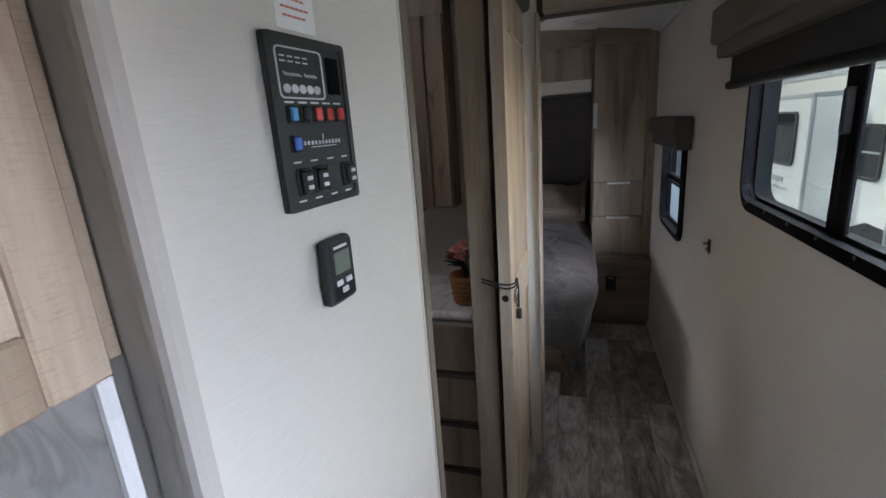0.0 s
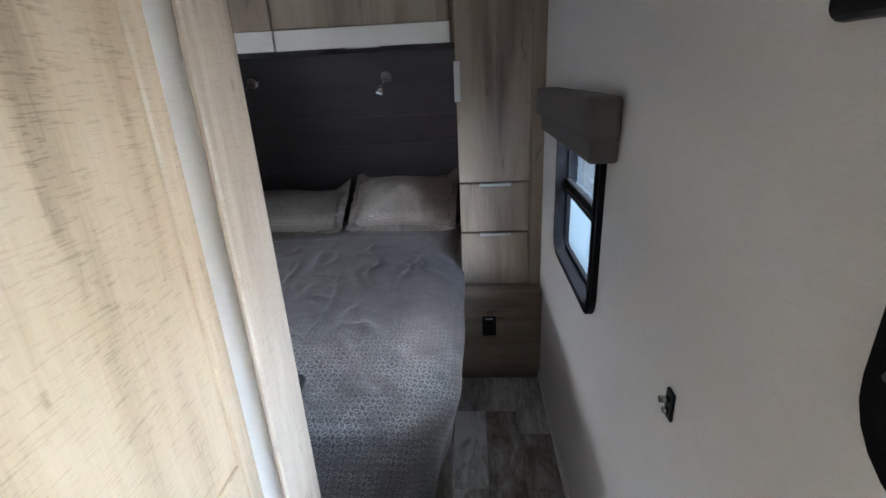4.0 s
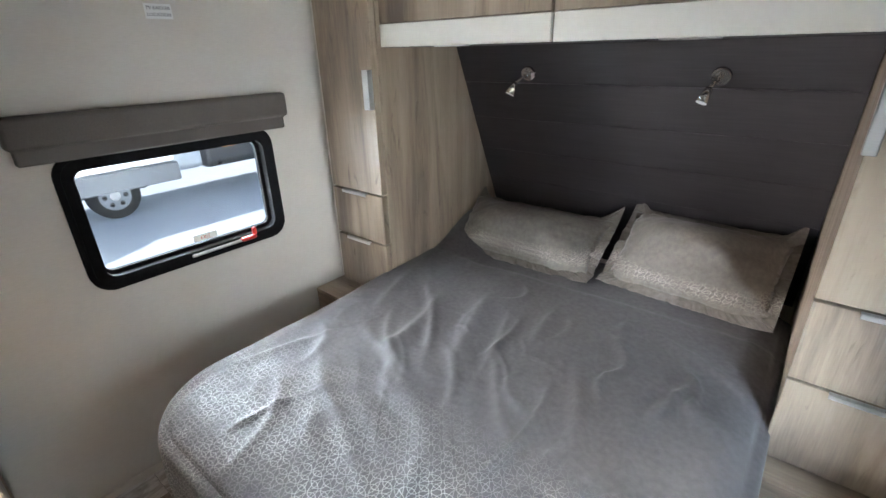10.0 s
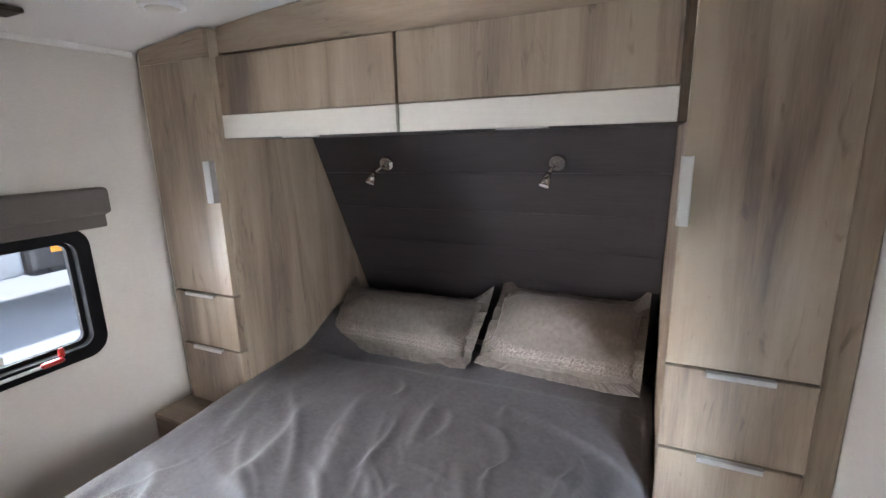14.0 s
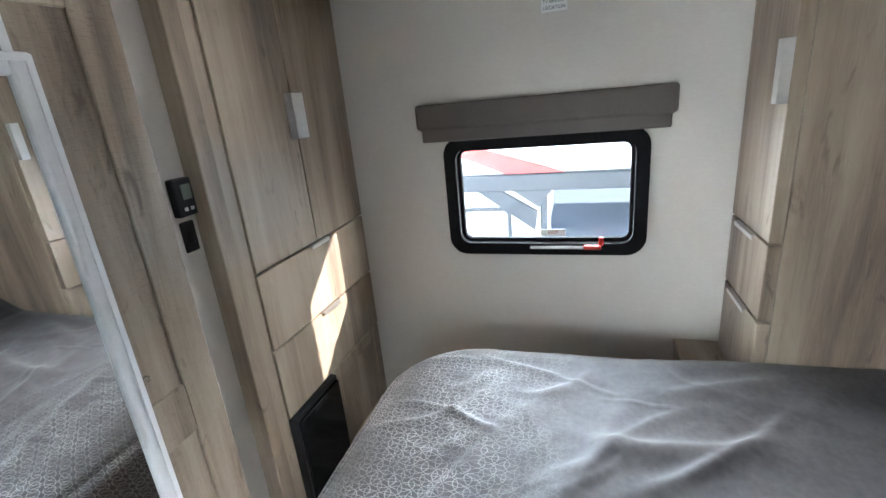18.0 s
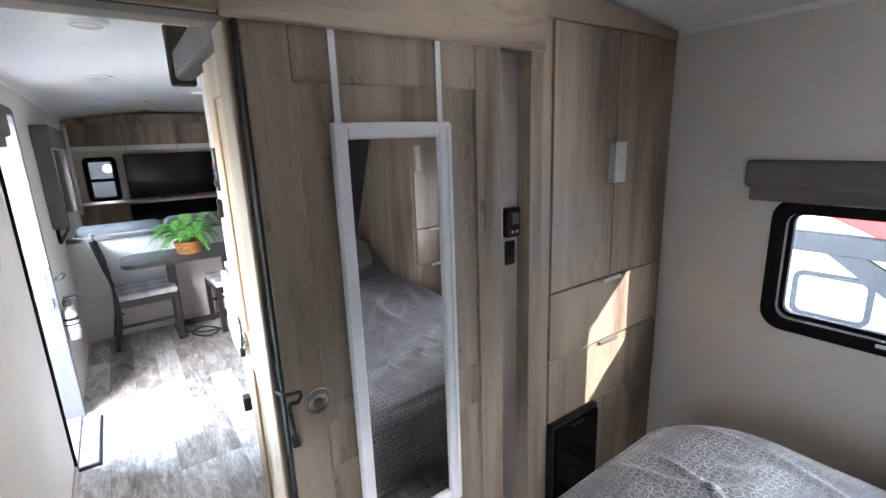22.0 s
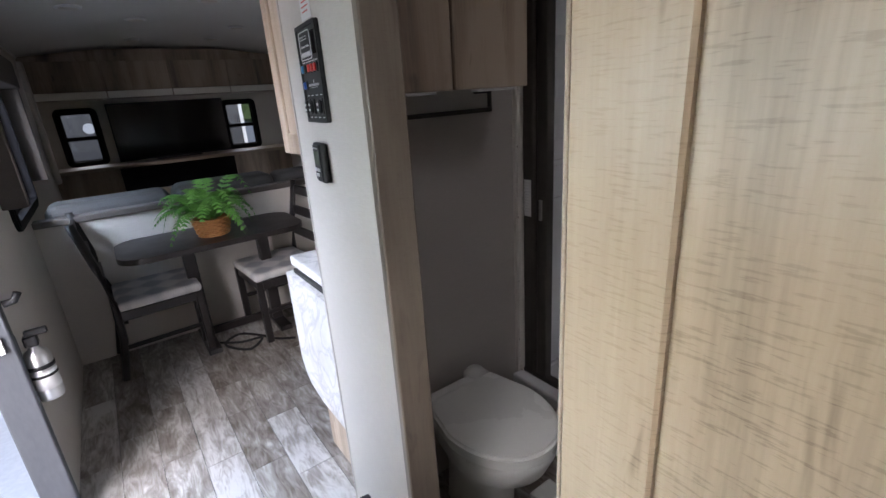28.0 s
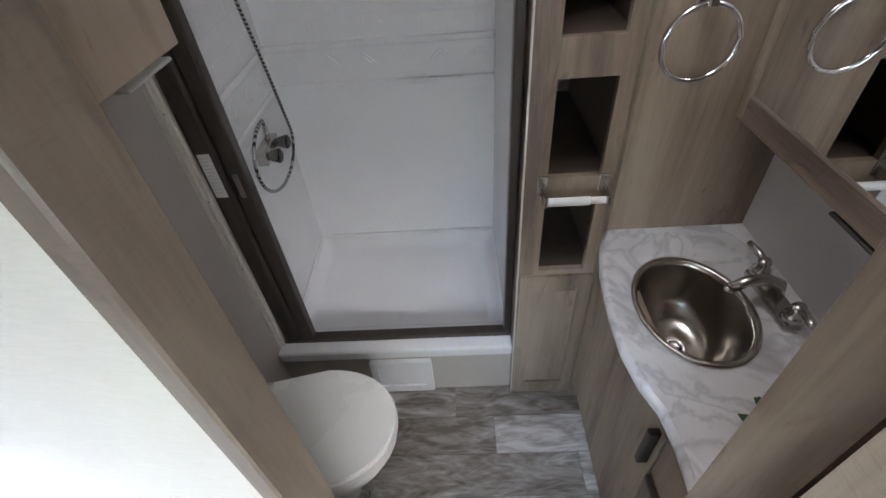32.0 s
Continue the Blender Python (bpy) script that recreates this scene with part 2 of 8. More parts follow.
def bowl_mat():
    m, nt, p = nodes_of("spun stainless steel")
    tg = nt.nodes.new("ShaderNodeTangent")
    tg.direction_type, tg.axis = 'RADIAL', 'Z'
    nt.links.new(tg.outputs[0], p.inputs["Tangent"])
    p.inputs["Base Color"].default_value = (0.50, 0.465, 0.42, 1)
    p.inputs["Metallic"].default_value = 1.0
    p.inputs["Roughness"].default_value = 0.22
    p.inputs["Anisotropic"].default_value = 0.8
    return m


spun_steel = bowl_mat()
chrome = surf("polished chrome", (0.72, 0.72, 0.73), (0.80, 0.80, 0.81), 0.08, 1.0, (5, 5, 5), (60, 60, 60), 0.0, rvar=0.03)
handle_alu = surf("satin aluminium pull", (0.62, 0.62, 0.61), (0.72, 0.72, 0.71), 0.33, 0.9, (5, 5, 5), (60, 60, 300), 0.03)
valance_fab = surf("grey-brown leatherette", (0.085, 0.074, 0.066), (0.125, 0.11, 0.098), 0.7, 0, (7, 7, 7), (260, 260, 260), 0.3, 0.5)
blind_fab = surf("black roller blind cloth", (0.012, 0.012, 0.013), (0.022, 0.022, 0.024), 0.85, 0, (4, 4, 4), (400, 400, 400), 0.2)
sofa_fab = surf("slate grey leatherette", (0.06, 0.061, 0.06), (0.088, 0.088, 0.086), 0.6, 0, (6, 6, 6), (180, 180, 180), 0.25, spec=0.15)
rubber = surf("black rubber", (0.012, 0.012, 0.012), (0.022, 0.022, 0.022), 0.8, 0, (9, 9, 9), (90, 90, 90), 0.1)
pink = surf("pink silk petals", (0.62, 0.27, 0.26), (0.80, 0.46, 0.42), 0.6, 0, (60, 60, 60), (200, 200, 200), 0.1)
red_petal = surf("deep red petals", (0.28, 0.02, 0.05), (0.42, 0.05, 0.09), 0.6, 0, (60, 60, 60), (200, 200, 200), 0.1)
leaf_dark = surf("dark green silk leaves", (0.015, 0.05, 0.02), (0.04, 0.10, 0.04), 0.5, 0, (40, 40, 40), (200, 200, 200), 0.1)
fern_green = surf("bright fern green", (0.05, 0.19, 0.035), (0.13, 0.36, 0.07), 0.5, 0, (20, 20, 20), (120, 120, 120), 0.1, per_object=0.25)
wicker = surf("orange-brown wicker", (0.26, 0.10, 0.03), (0.52, 0.25, 0.09), 0.55, 0, (30, 30, 60), (160, 160, 300), 0.4, 0.5)
paper = surf("white printed paper", (0.72, 0.72, 0.71), (0.78, 0.78, 0.77), 0.7, 0, (9, 9, 9), (90, 90, 90), 0.02)
print_red = surf("red print", (0.55, 0.10, 0.09), (0.62, 0.14, 0.12), 0.7, 0, bump=0)
print_grey = surf("pale grey print", (0.55, 0.55, 0.55), (0.62, 0.62, 0.62), 0.6, 0, bump=0)
print_black = surf("black print", (0.02, 0.02, 0.02), (0.03, 0.03, 0.03), 0.6, 0, bump=0)
red_plastic = surf("red plastic", (0.50, 0.02, 0.02), (0.62, 0.04, 0.03), 0.35, 0, bump=0.02)
blue_plastic = surf("blue plastic", (0.02, 0.10, 0.45), (0.03, 0.16, 0.60), 0.35, 0, bump=0.02)
cyan_plastic = surf("light blue plastic", (0.02, 0.20, 0.42), (0.03, 0.28, 0.55), 0.35, 0, bump=0.02)
lcd = surf("grey-green display", (0.16, 0.19, 0.15), (0.19, 0.22, 0.18), 0.25, 0, bump=0)
# for flat discs in place of holes: their inner shade is painted black
hole_black = surf("black of painted holes", (0.006, 0.006, 0.006), (0.010, 0.010, 0.010), 0.8, 0, bump=0)
tv_black = surf("glossy black screen", (0.003, 0.003, 0.004), (0.005, 0.005, 0.006), 0.12, 0, bump=0, rvar=0.03)
rubber_grey = surf("grey bulb seal", (0.10, 0.10, 0.10), (0.14, 0.14, 0.14), 0.7, 0, bump=0.05)


def led_mat():
    m, nt, p = nodes_of("green indicator lamp")
    p.inputs["Base Color"].default_value = (0.05, 0.5, 0.12, 1)
    p.inputs["Emission Color"].default_value = (0.1, 1.0, 0.3, 1)
    p.inputs["Emission Strength"].default_value = 3.0
    return m


led_green = led_mat()


def plain_floor():
    """Printed vinyl planks: each plank its own tone, with knots and streaks along it."""
    m, nt, p = nodes_of("greyed oak vinyl plank")
    L, N = nt.links.new, nt.nodes.new
    tc, oi, add, mul = N("ShaderNodeTexCoord"), N("ShaderNodeObjectInfo"), N("ShaderNodeVectorMath"), N("ShaderNodeMath")
    mul.operation, mul.inputs[1].default_value = 'MULTIPLY', 31.0
    L(oi.outputs["Random"], mul.inputs[0])
    L(tc.outputs["Object"], add.inputs[0])
    L(mul.outputs[0], add.inputs[1])
    outs = []
    for sc, detail, dist in (((8, 2.4, 8), 6, 2.2), ((24, 6.0, 24), 6, 2.8), ((150, 12, 150), 3, 0.3)):
        mp, nz = N("ShaderNodeMapping"), N("ShaderNodeTexNoise")
        mp.inputs["Scale"].default_value = sc
        nz.inputs["Scale"].default_value, nz.inputs["Detail"].default_value, nz.inputs["Distortion"].default_value = 1, detail, dist
        L(add.outputs[0], mp.inputs["Vector"])
        L(mp.outputs[0], nz.inputs["Vector"])
        outs.append(nz.outputs["Fac"])
    m1, m2 = N("ShaderNodeMix"), N("ShaderNodeMix")
    m1.inputs[0].default_value, m2.inputs[0].default_value = 0.42, 0.10
    L(outs[0], m1.inputs[2])
    L(outs[1], m1.inputs[3])
    L(m1.outputs[0], m2.inputs[2])
    L(outs[2], m2.inputs[3])
    shift = N("ShaderNodeMapRange")
    shift.inputs[3].default_value, shift.inputs[4].default_value = -0.10, 0.10
    L(oi.outputs["Random"], shift.inputs[0])
    s = N("ShaderNodeMath")
    L(m2.outputs[0], s.inputs[0])
    L(shift.outputs[0], s.inputs[1])
    ramp = N("ShaderNodeValToRGB")
    e = ramp.color_ramp.elements
    e[0].position, e[0].color = 0.33, (0.12, 0.095, 0.075, 1)
    e[1].position, e[1].color = 0.64, (0.58, 0.565, 0.55, 1)
    mid = ramp.color_ramp.elements.new(0.5)
    mid.color = (0.315, 0.288, 0.262, 1)
    L(s.outputs[0], ramp.inputs[0])
    L(ramp.outputs[0], p.inputs["Base Color"])
    p.inputs["Roughness"].default_value = 0.36
    b = N("ShaderNodeBump")
    b.inputs["Strength"].default_value, b.inputs["Distance"].default_value = 0.15, 0.001
    L(m2.outputs[0], b.inputs["Height"])
    L(b.outputs[0], p.inputs["Normal"])
    return m


plank_mat = plain_floor()


def marble_mat():
    m, nt, p = nodes_of("white marble laminate")
    L, N = nt.links.new, nt.nodes.new
    tc, nz, nz2 = N("ShaderNodeTexCoord"), N("ShaderNodeTexNoise"), N("ShaderNodeTexNoise")
    nz.inputs["Scale"].default_value, nz.inputs["Detail"].default_value, nz.inputs["Distortion"].default_value = 4.5, 8, 2.2
    nz2.inputs["Scale"].default_value, nz2.inputs["Detail"].default_value = 9, 4
    ramp, r2, mx = N("ShaderNodeValToRGB"), N("ShaderNodeValToRGB"), N("ShaderNodeMix")
    e = ramp.color_ramp.elements
    e[0].position, e[0].color = 0.44, (0.70, 0.69, 0.68, 1)
    e[1].position, e[1].color = 0.56, (0.72, 0.71, 0.70, 1)
    v = ramp.color_ramp.elements.new(0.495)
    v.color = (0.52, 0.515, 0.51, 1)
    r2.color_ramp.elements[0].color, r2.color_ramp.elements[1].color = (0.56, 0.55, 0.54, 1), (1, 1, 1, 1)
    r2.color_ramp.elements[0].position, r2.color_ramp.elements[1].position = 0.35, 0.6
    mx.data_type, mx.blend_type = 'RGBA', 'MULTIPLY'
    mx.inputs[0].default_value = 0.4
    L(tc.outputs["Object"], nz.inputs["Vector"])
    L(tc.outputs["Object"], nz2.inputs["Vector"])
    L(nz.outputs["Fac"], ramp.inputs[0])
    L(nz2.outputs["Fac"], r2.inputs[0])
    L(ramp.outputs[0], mx.inputs[6])
    L(r2.outputs[0], mx.inputs[7])
    L(mx.outputs[2], p.inputs["Base Color"])
    p.inputs["Roughness"].default_value = 0.28
    return m


marble = marble_mat()


def satin_mat(name, band_axis, centre, inner, outer, ground=(0.078, 0.073, 0.073), thread=(0.37, 0.36, 0.345)):
    """Grey satin with a woven mesh of interlocking pale threads over a band of the cloth."""
    m, nt, p = nodes_of(name)
    L, N = nt.links.new, nt.nodes.new
    tc, sep = N("ShaderNodeTexCoord"), N("ShaderNodeSeparateXYZ")
    L(tc.outputs["Object"], sep.inputs[0])

    def op(kind, a, b=None):
        x = N("ShaderNodeMath")
        x.operation = kind
        for i, q in enumerate((a, b)):
            if q is None:
                continue
            if isinstance(q, (int, float)):
                x.inputs[i].default_value = q
            else:
                L(q, x.inputs[i])
        return x.outputs[0]

    warp = N("ShaderNodeTexNoise")
    warp.inputs["Scale"].default_value = 14
    L(tc.outputs["Object"], warp.inputs["Vector"])
    jitter = op('MULTIPLY', op('SUBTRACT', warp.outputs["Fac"], 0.5), 0.028)
    u = op('ADD', op('SUBTRACT', sep.outputs[0], sep.outputs[2]), jitter)
    v = op('SUBTRACT', op('ADD', sep.outputs[1], sep.outputs[2]), jitter)
    lines = None
    size = 0.040
    au = op('ABSOLUTE', op('SUBTRACT', op('FRACT', op('ADD', op('DIVIDE', u, size), 60.0)), 0.5))
    av = op('ABSOLUTE', op('SUBTRACT', op('FRACT', op('ADD', op('DIVIDE', v, size * 1.2), 60.0)), 0.5))
    for cx_, cy_, rad in ((0.0, 0.0, 0.64), (1.0, 0.0, 0.64), (0.0, 1.0, 0.64), (0.5, 0.5, 0.62), (-0.5, 0.5, 0.62), (0.5, -0.5, 0.62)):
        du, dv = op('SUBTRACT', au, cx_), op('SUBTRACT', av, cy_)
        far = op('SQRT', op('ADD', op('MULTIPLY', du, du), op('MULTIPLY', dv, dv)))
        d = op('ABSOLUTE', op('SUBTRACT', far, rad))
        th = N("ShaderNodeMapRange")
        th.inputs[1].default_value, th.inputs[2].default_value = 0.006, 0.028
        th.inputs[3].default_value, th.inputs[4].default_value = 1.0, 0.0
        L(d, th.inputs[0])
        lines = th.outputs[0] if lines is None else op('MAXIMUM', lines, th.outputs[0])
    band = N("ShaderNodeMapRange")
    band.inputs[1].default_value, band.inputs[2].default_value = inner, outer
    band.inputs[3].default_value, band.inputs[4].default_value = 1.0, 0.0
    L(op('ABSOLUTE', op('SUBTRACT', sep.outputs[band_axis], centre)), band.inputs[0])
    nz, brk = N("ShaderNodeTexNoise"), N("ShaderNodeMapRange")
    nz.inputs["Scale"].default_value = 9
    L(tc.outputs["Object"], nz.inputs["Vector"])
    brk.inputs[1].default_value, brk.inputs[2].default_value, brk.inputs[3].default_value, brk.inputs[4].default_value = 0.30, 0.60, 0.25, 1.0
    L(nz.outputs["Fac"], brk.inputs[0])
    mk = op('MULTIPLY', lines, band.outputs[0])
    mask = op('MULTIPLY', mk, brk.outputs[0])
    col = N("ShaderNodeMix")
    col.data_type = 'RGBA'
    col.inputs[6].default_value, col.inputs[7].default_value = (*ground, 1), (*thread, 1)
    L(mask, col.inputs[0])
    L(col.outputs[2], p.inputs["Base Color"])
    tone, tmix = N("ShaderNodeTexNoise"), N("ShaderNodeMapRange")
    tone.inputs["Scale"].default_value, tone.inputs["Detail"].default_value = 55, 4
    L(tc.outputs["Object"], tone.inputs["Vector"])
    tmix.inputs[1].default_value, tmix.inputs[2].default_value, tmix.inputs[3].default_value, tmix.inputs[4].default_value = 0.3, 0.7, 0.82, 1.18
    L(tone.outputs["Fac"], tmix.inputs[0])
    tint = N("ShaderNodeHueSaturation")
    L(tmix.outputs[0], tint.inputs["Value"])
    L(col.outputs[2], tint.inputs["Color"])
    L(tint.outputs[0], p.inputs["Base Color"])
    weave = N("ShaderNodeTexNoise")
    weave.inputs["Scale"].default_value = 420
    L(tc.outputs["Object"], weave.inputs["Vector"])
    b = N("ShaderNodeBump")
    b.inputs["Strength"].default_value, b.inputs["Distance"].default_value = 0.12, 0.001
    L(weave.outputs["Fac"], b.inputs["Height"])
    L(b.outputs[0], p.inputs["Normal"])
    rg = N("ShaderNodeMapRange")
    rg.inputs[3].default_value, rg.inputs[4].default_value = 0.60, 0.42
    L(mask, rg.inputs[0])
    L(rg.outputs[0], p.inputs["Roughness"])
    p.inputs["Specular IOR Level"].default_value = 0.5
    p.inputs["Metallic"].default_value = 0.08
    p.inputs["Sheen Weight"].default_value = 0.15
    p.inputs["Sheen Roughness"].default_value = 0.35
    return m


bed_satin = satin_mat("grey satin bedspread", 1, 2.2 - 3.1, 0.32, 0.62)
pillow_satin = satin_mat("grey satin pillow sham", 2, 0.085, 0.012, 0.045, (0.165, 0.143, 0.122), (0.52, 0.475, 0.42))


def plaid_mat():
    m, nt, p = nodes_of("grey and cream plaid cloth")
    L, N = nt.links.new, nt.nodes.new
    tc = N("ShaderNodeTexCoord")
    waves = []
    for ax in ('X', 'Y'):
        w = N("ShaderNodeTexWave")
        w.bands_direction = ax
        w.inputs["Scale"].default_value, w.inputs["Distortion"].default_value = 2.0, 0.0
        L(tc.outputs["Object"], w.inputs["Vector"])
        waves.append(w.outputs["Fac"])
    a, r = N("ShaderNodeMath"), N("ShaderNodeValToRGB")
    L(waves[0], a.inputs[0])
    L(waves[1], a.inputs[1])
    half = N("ShaderNodeMath")
    half.operation, half.inputs[1].default_value = 'MULTIPLY', 0.5
    L(a.outputs[0], half.inputs[0])
    r.color_ramp.interpolation = 'EASE'
    r.color_ramp.elements[0].position, r.color_ramp.elements[0].color = 0.25, (0.34, 0.345, 0.36, 1)
    r.color_ramp.elements[1].position, r.color_ramp.elements[1].color = 0.7, (0.56, 0.545, 0.525, 1)
    L(half.outputs[0], r.inputs[0])
    L(r.outputs[0], p.inputs["Base Color"])
    p.inputs["Roughness"].default_value = 0.8
    return m


plaid = plaid_mat()


def glass_mat(name, tint, rough=0.0):
    m, nt, p = nodes_of(name)
    p.inputs["Base Color"].default_value = (*tint, 1)
    p.inputs["Roughness"].default_value = rough
    p.inputs["IOR"].default_value = 1.45
    p.inputs["Transmission Weight"].default_value = 1.0
    return m


window_glass = glass_mat("tinted window glass", (0.70, 0.83, 0.93))
blue_glass = glass_mat("blue-tinted window glass", (0.50, 0.66, 0.74))
frosted = glass_mat("frosted blue acrylic", (0.06, 0.115, 0.15), 0.45)
clear_plastic = glass_mat("clear acrylic knob", (0.9, 0.9, 0.9), 0.1)

teal_glass = glass_mat("green-tinted window glass", (0.76, 0.94, 0.91))
smoke = glass_mat("smoky acrylic", (0.35, 0.34, 0.32), 0.15)


def hose_mat():
    """Steel hose: bright rings with dark gaps between them."""
    m, nt, p = nodes_of("ribbed steel hose")
    L, N = nt.links.new, nt.nodes.new
    tc, w, r = N("ShaderNodeTexCoord"), N("ShaderNodeTexWave"), N("ShaderNodeValToRGB")
    w.bands_direction = 'DIAGONAL'
    w.inputs["Scale"].default_value = 36.0
    L(tc.outputs["Object"], w.inputs["Vector"])
    r.color_ramp.elements[0].position, r.color_ramp.elements[0].color = 0.35, (0.03, 0.03, 0.03, 1)
    r.color_ramp.elements[1].position, r.color_ramp.elements[1].color = 0.55, (0.6, 0.6, 0.6, 1)
    L(w.outputs["Fac"], r.inputs[0])
    L(r.outputs[0], p.inputs["Base Color"])
    p.inputs["Metallic"].default_value = 0.9
    p.inputs["Roughness"].default_value = 0.25
    return m


hose_steel = hose_mat()


def mirror_mat():
    m, nt, p = nodes_of("silvered mirror")
    p.inputs["Base Color"].default_value = (0.84, 0.85, 0.85, 1)
    p.inputs["Metallic"].default_value = 1.0
    p.inputs["Roughness"].default_value = 0.015
    return m


mirror = mirror_mat()


def shower_mat():
    """White acrylic with shallow moulded tile joints."""
    m, nt, p = nodes_of("white shower surround")
    L, N = nt.links.new, nt.nodes.new
    tc, nz = N("ShaderNodeTexCoord"), N("ShaderNodeTexNoise")
    nz.inputs["Scale"].default_value = 4
    L(tc.outputs["Object"], nz.inputs["Vector"])
    r = N("ShaderNodeValToRGB")
    r.color_ramp.elements[0].color, r.color_ramp.elements[1].color = (0.74, 0.74, 0.745, 1), (0.80, 0.80, 0.805, 1)
    L(nz.outputs["Fac"], r.inputs[0])
    L(r.outputs[0], p.inputs["Base Color"])
    p.inputs["Roughness"].default_value = 0.22
    return m


shower_white = shower_mat()

# outside
# the blue of skylit shade is mixed into the asphalt colour
asphalt = surf("dusty asphalt tinted shade blue", (0.33, 0.36, 0.40), (0.46, 0.49, 0.53), 0.9, 0, (0.6, 0.6, 0.6), (30, 30, 30), 0.3, 0.4)
rv_white = surf("white gel-coat", (0.70, 0.70, 0.69), (0.76, 0.76, 0.75), 0.25, 0, (0.8, 0.8, 0.8), (20, 20, 20), 0.02)
rv_ladder = surf("dull ladder metal", (0.13, 0.14, 0.15), (0.18, 0.19, 0.20), 0.5, 0, (2, 2, 2), (40, 40, 40), 0.05)
rv_gold = surf("gold vinyl", (0.35, 0.30, 0.14), (0.40, 0.34, 0.17), 0.4, 0, (2, 2, 2), (40, 40, 40), 0.05)
rv_grey = surf("grey painted metal", (0.30, 0.32, 0.34), (0.36, 0.38, 0.40), 0.4, 0, (2, 2, 2), (40, 40, 40), 0.05)
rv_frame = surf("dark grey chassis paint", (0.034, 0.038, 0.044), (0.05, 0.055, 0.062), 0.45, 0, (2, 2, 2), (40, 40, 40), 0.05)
jamb_grey = surf("grey painted door jamb", (0.075, 0.08, 0.09), (0.11, 0.117, 0.13), 0.6, 0.0, (6, 6, 1), (90, 90, 30), 0.05)
rv_black = surf("black gel-coat graphic", (0.02, 0.02, 0.022), (0.035, 0.035, 0.037), 0.3, 0, (2, 2, 2), (40, 40, 40), 0.02)
rv_red = surf("red gel-coat graphic", (0.42, 0.04, 0.035), (0.5, 0.06, 0.05), 0.35, 0, (2, 2, 2), (40, 40, 40), 0.02)
amber = surf("amber lens", (0.7, 0.22, 0.02), (0.8, 0.3, 0.03), 0.25, 0, bump=0)
tail_red = surf("red tail lens", (0.5, 0.01, 0.015), (0.6, 0.02, 0.02), 0.25, 0, bump=0)
dark_glass = surf("dark tinted exterior glass", (0.012, 0.015, 0.017), (0.02, 0.024, 0.026), 0.1, 0, bump=0, rvar=0.03)
leafy = surf("far foliage", (0.03, 0.06, 0.02), (0.09, 0.14, 0.04), 0.8, 0, (3, 3, 3), (20, 20, 20), 0.4)


# ---- building helpers ----
def bx(x0, x1, y0, y1, z0, z1, b=0.002, seg=1):
    bm = bmesh.new()
    bmesh.ops.create_cube(bm, size=1.0)
    sx, sy, sz = abs(x1 - x0), abs(y1 - y0), abs(z1 - z0)
    c = Vector(((x0 + x1) / 2, (y0 + y1) / 2, (z0 + z1) / 2))
    for v in bm.verts:
        v.co = Vector((v.co.x * sx, v.co.y * sy, v.co.z * sz)) + c
    b = min(b, 0.45 * min(sx, sy, sz))
    if b > 0.0004:
        bmesh.ops.bevel(bm, geom=bm.edges[:], offset=b, segments=seg, affect='EDGES', profile=0.5)
    return bm


def joined(*bms):
    out = bmesh.new()
    for b in bms:
        me = bpy.data.meshes.new("tmp")
        b.to_mesh(me)
        out.from_mesh(me)
        bpy.data.meshes.remove(me)
        b.free()
    return out


def cyl(p0, p1, r0, r1=None, n=20, cap=True):
    """A round bar or cone from p0 to p1."""
    p0, p1 = Vector(p0), Vector(p1)
    r1 = r0 if r1 is None else r1
    bm = bmesh.new()
    d = p1 - p0
    bmesh.ops.create_cone(bm, cap_ends=cap, segments=n, radius1=r0, radius2=r1, depth=d.length)
    rot = d.to_track_quat('Z', 'Y').to_matrix().to_4x4()
    bmesh.ops.transform(bm, matrix=Matrix.Translation((p0 + p1) / 2) @ rot, verts=bm.verts)
    for f in bm.faces:
        f.smooth = len(f.verts) == 4
    return bm


def tube(points, r, n=10, closed=False):
    """A bent round rod along points."""
    pts = [Vector(p) for p in points]
    bm = bmesh.new()
    rings = []
    m = len(pts)
    up = Vector((0, 0, 1))
    for i, p in enumerate(pts):
        a = pts[(i - 1) % m] if closed or i > 0 else p
        b = pts[(i + 1) % m] if closed or i < m - 1 else p
        t = (b - a).normalized()
        side = t.cross(up)
        if side.length < 0.05:
            side = t.cross(Vector((1, 0, 0)))
        side.normalize()
        other = side.cross(t).normalized()
        rr = r(i / (m - 1)) if callable(r) else r
        rings.append([bm.verts.new(p + (side * math.cos(q) + other * math.sin(q)) * rr) for q in [2 * math.pi * k / n for k in range(n)]])
    for i in range(m if closed else m - 1):
        A, B = rings[i], rings[(i + 1) % m]
        for k in range(n):
            f = bm.faces.new((A[k], A[(k + 1) % n], B[(k + 1) % n], B[k]))
            f.smooth = True
    if not closed:
        bm.faces.new(rings[0][::-1])
        bm.faces.new(rings[-1])
    bmesh.ops.recalc_face_normals(bm, faces=bm.faces[:])
    return bm


def curve_through(points, n=8):
    """Points of a smooth line through the points given."""
    P = [Vector(p) for p in points]
    out = []
    for i in range(len(P) - 1):
        a, b, c, d = P[max(0, i - 1)], P[i], P[i + 1], P[min(len(P) - 1, i + 2)]
        for k in range(n):
            t = k / n
            out.append(0.5 * ((2 * b) + (c - a) * t + (2 * a - 5 * b + 4 * c - d) * t * t + (3 * b - a - 3 * c + d) * t ** 3))
    return out + [P[-1]]


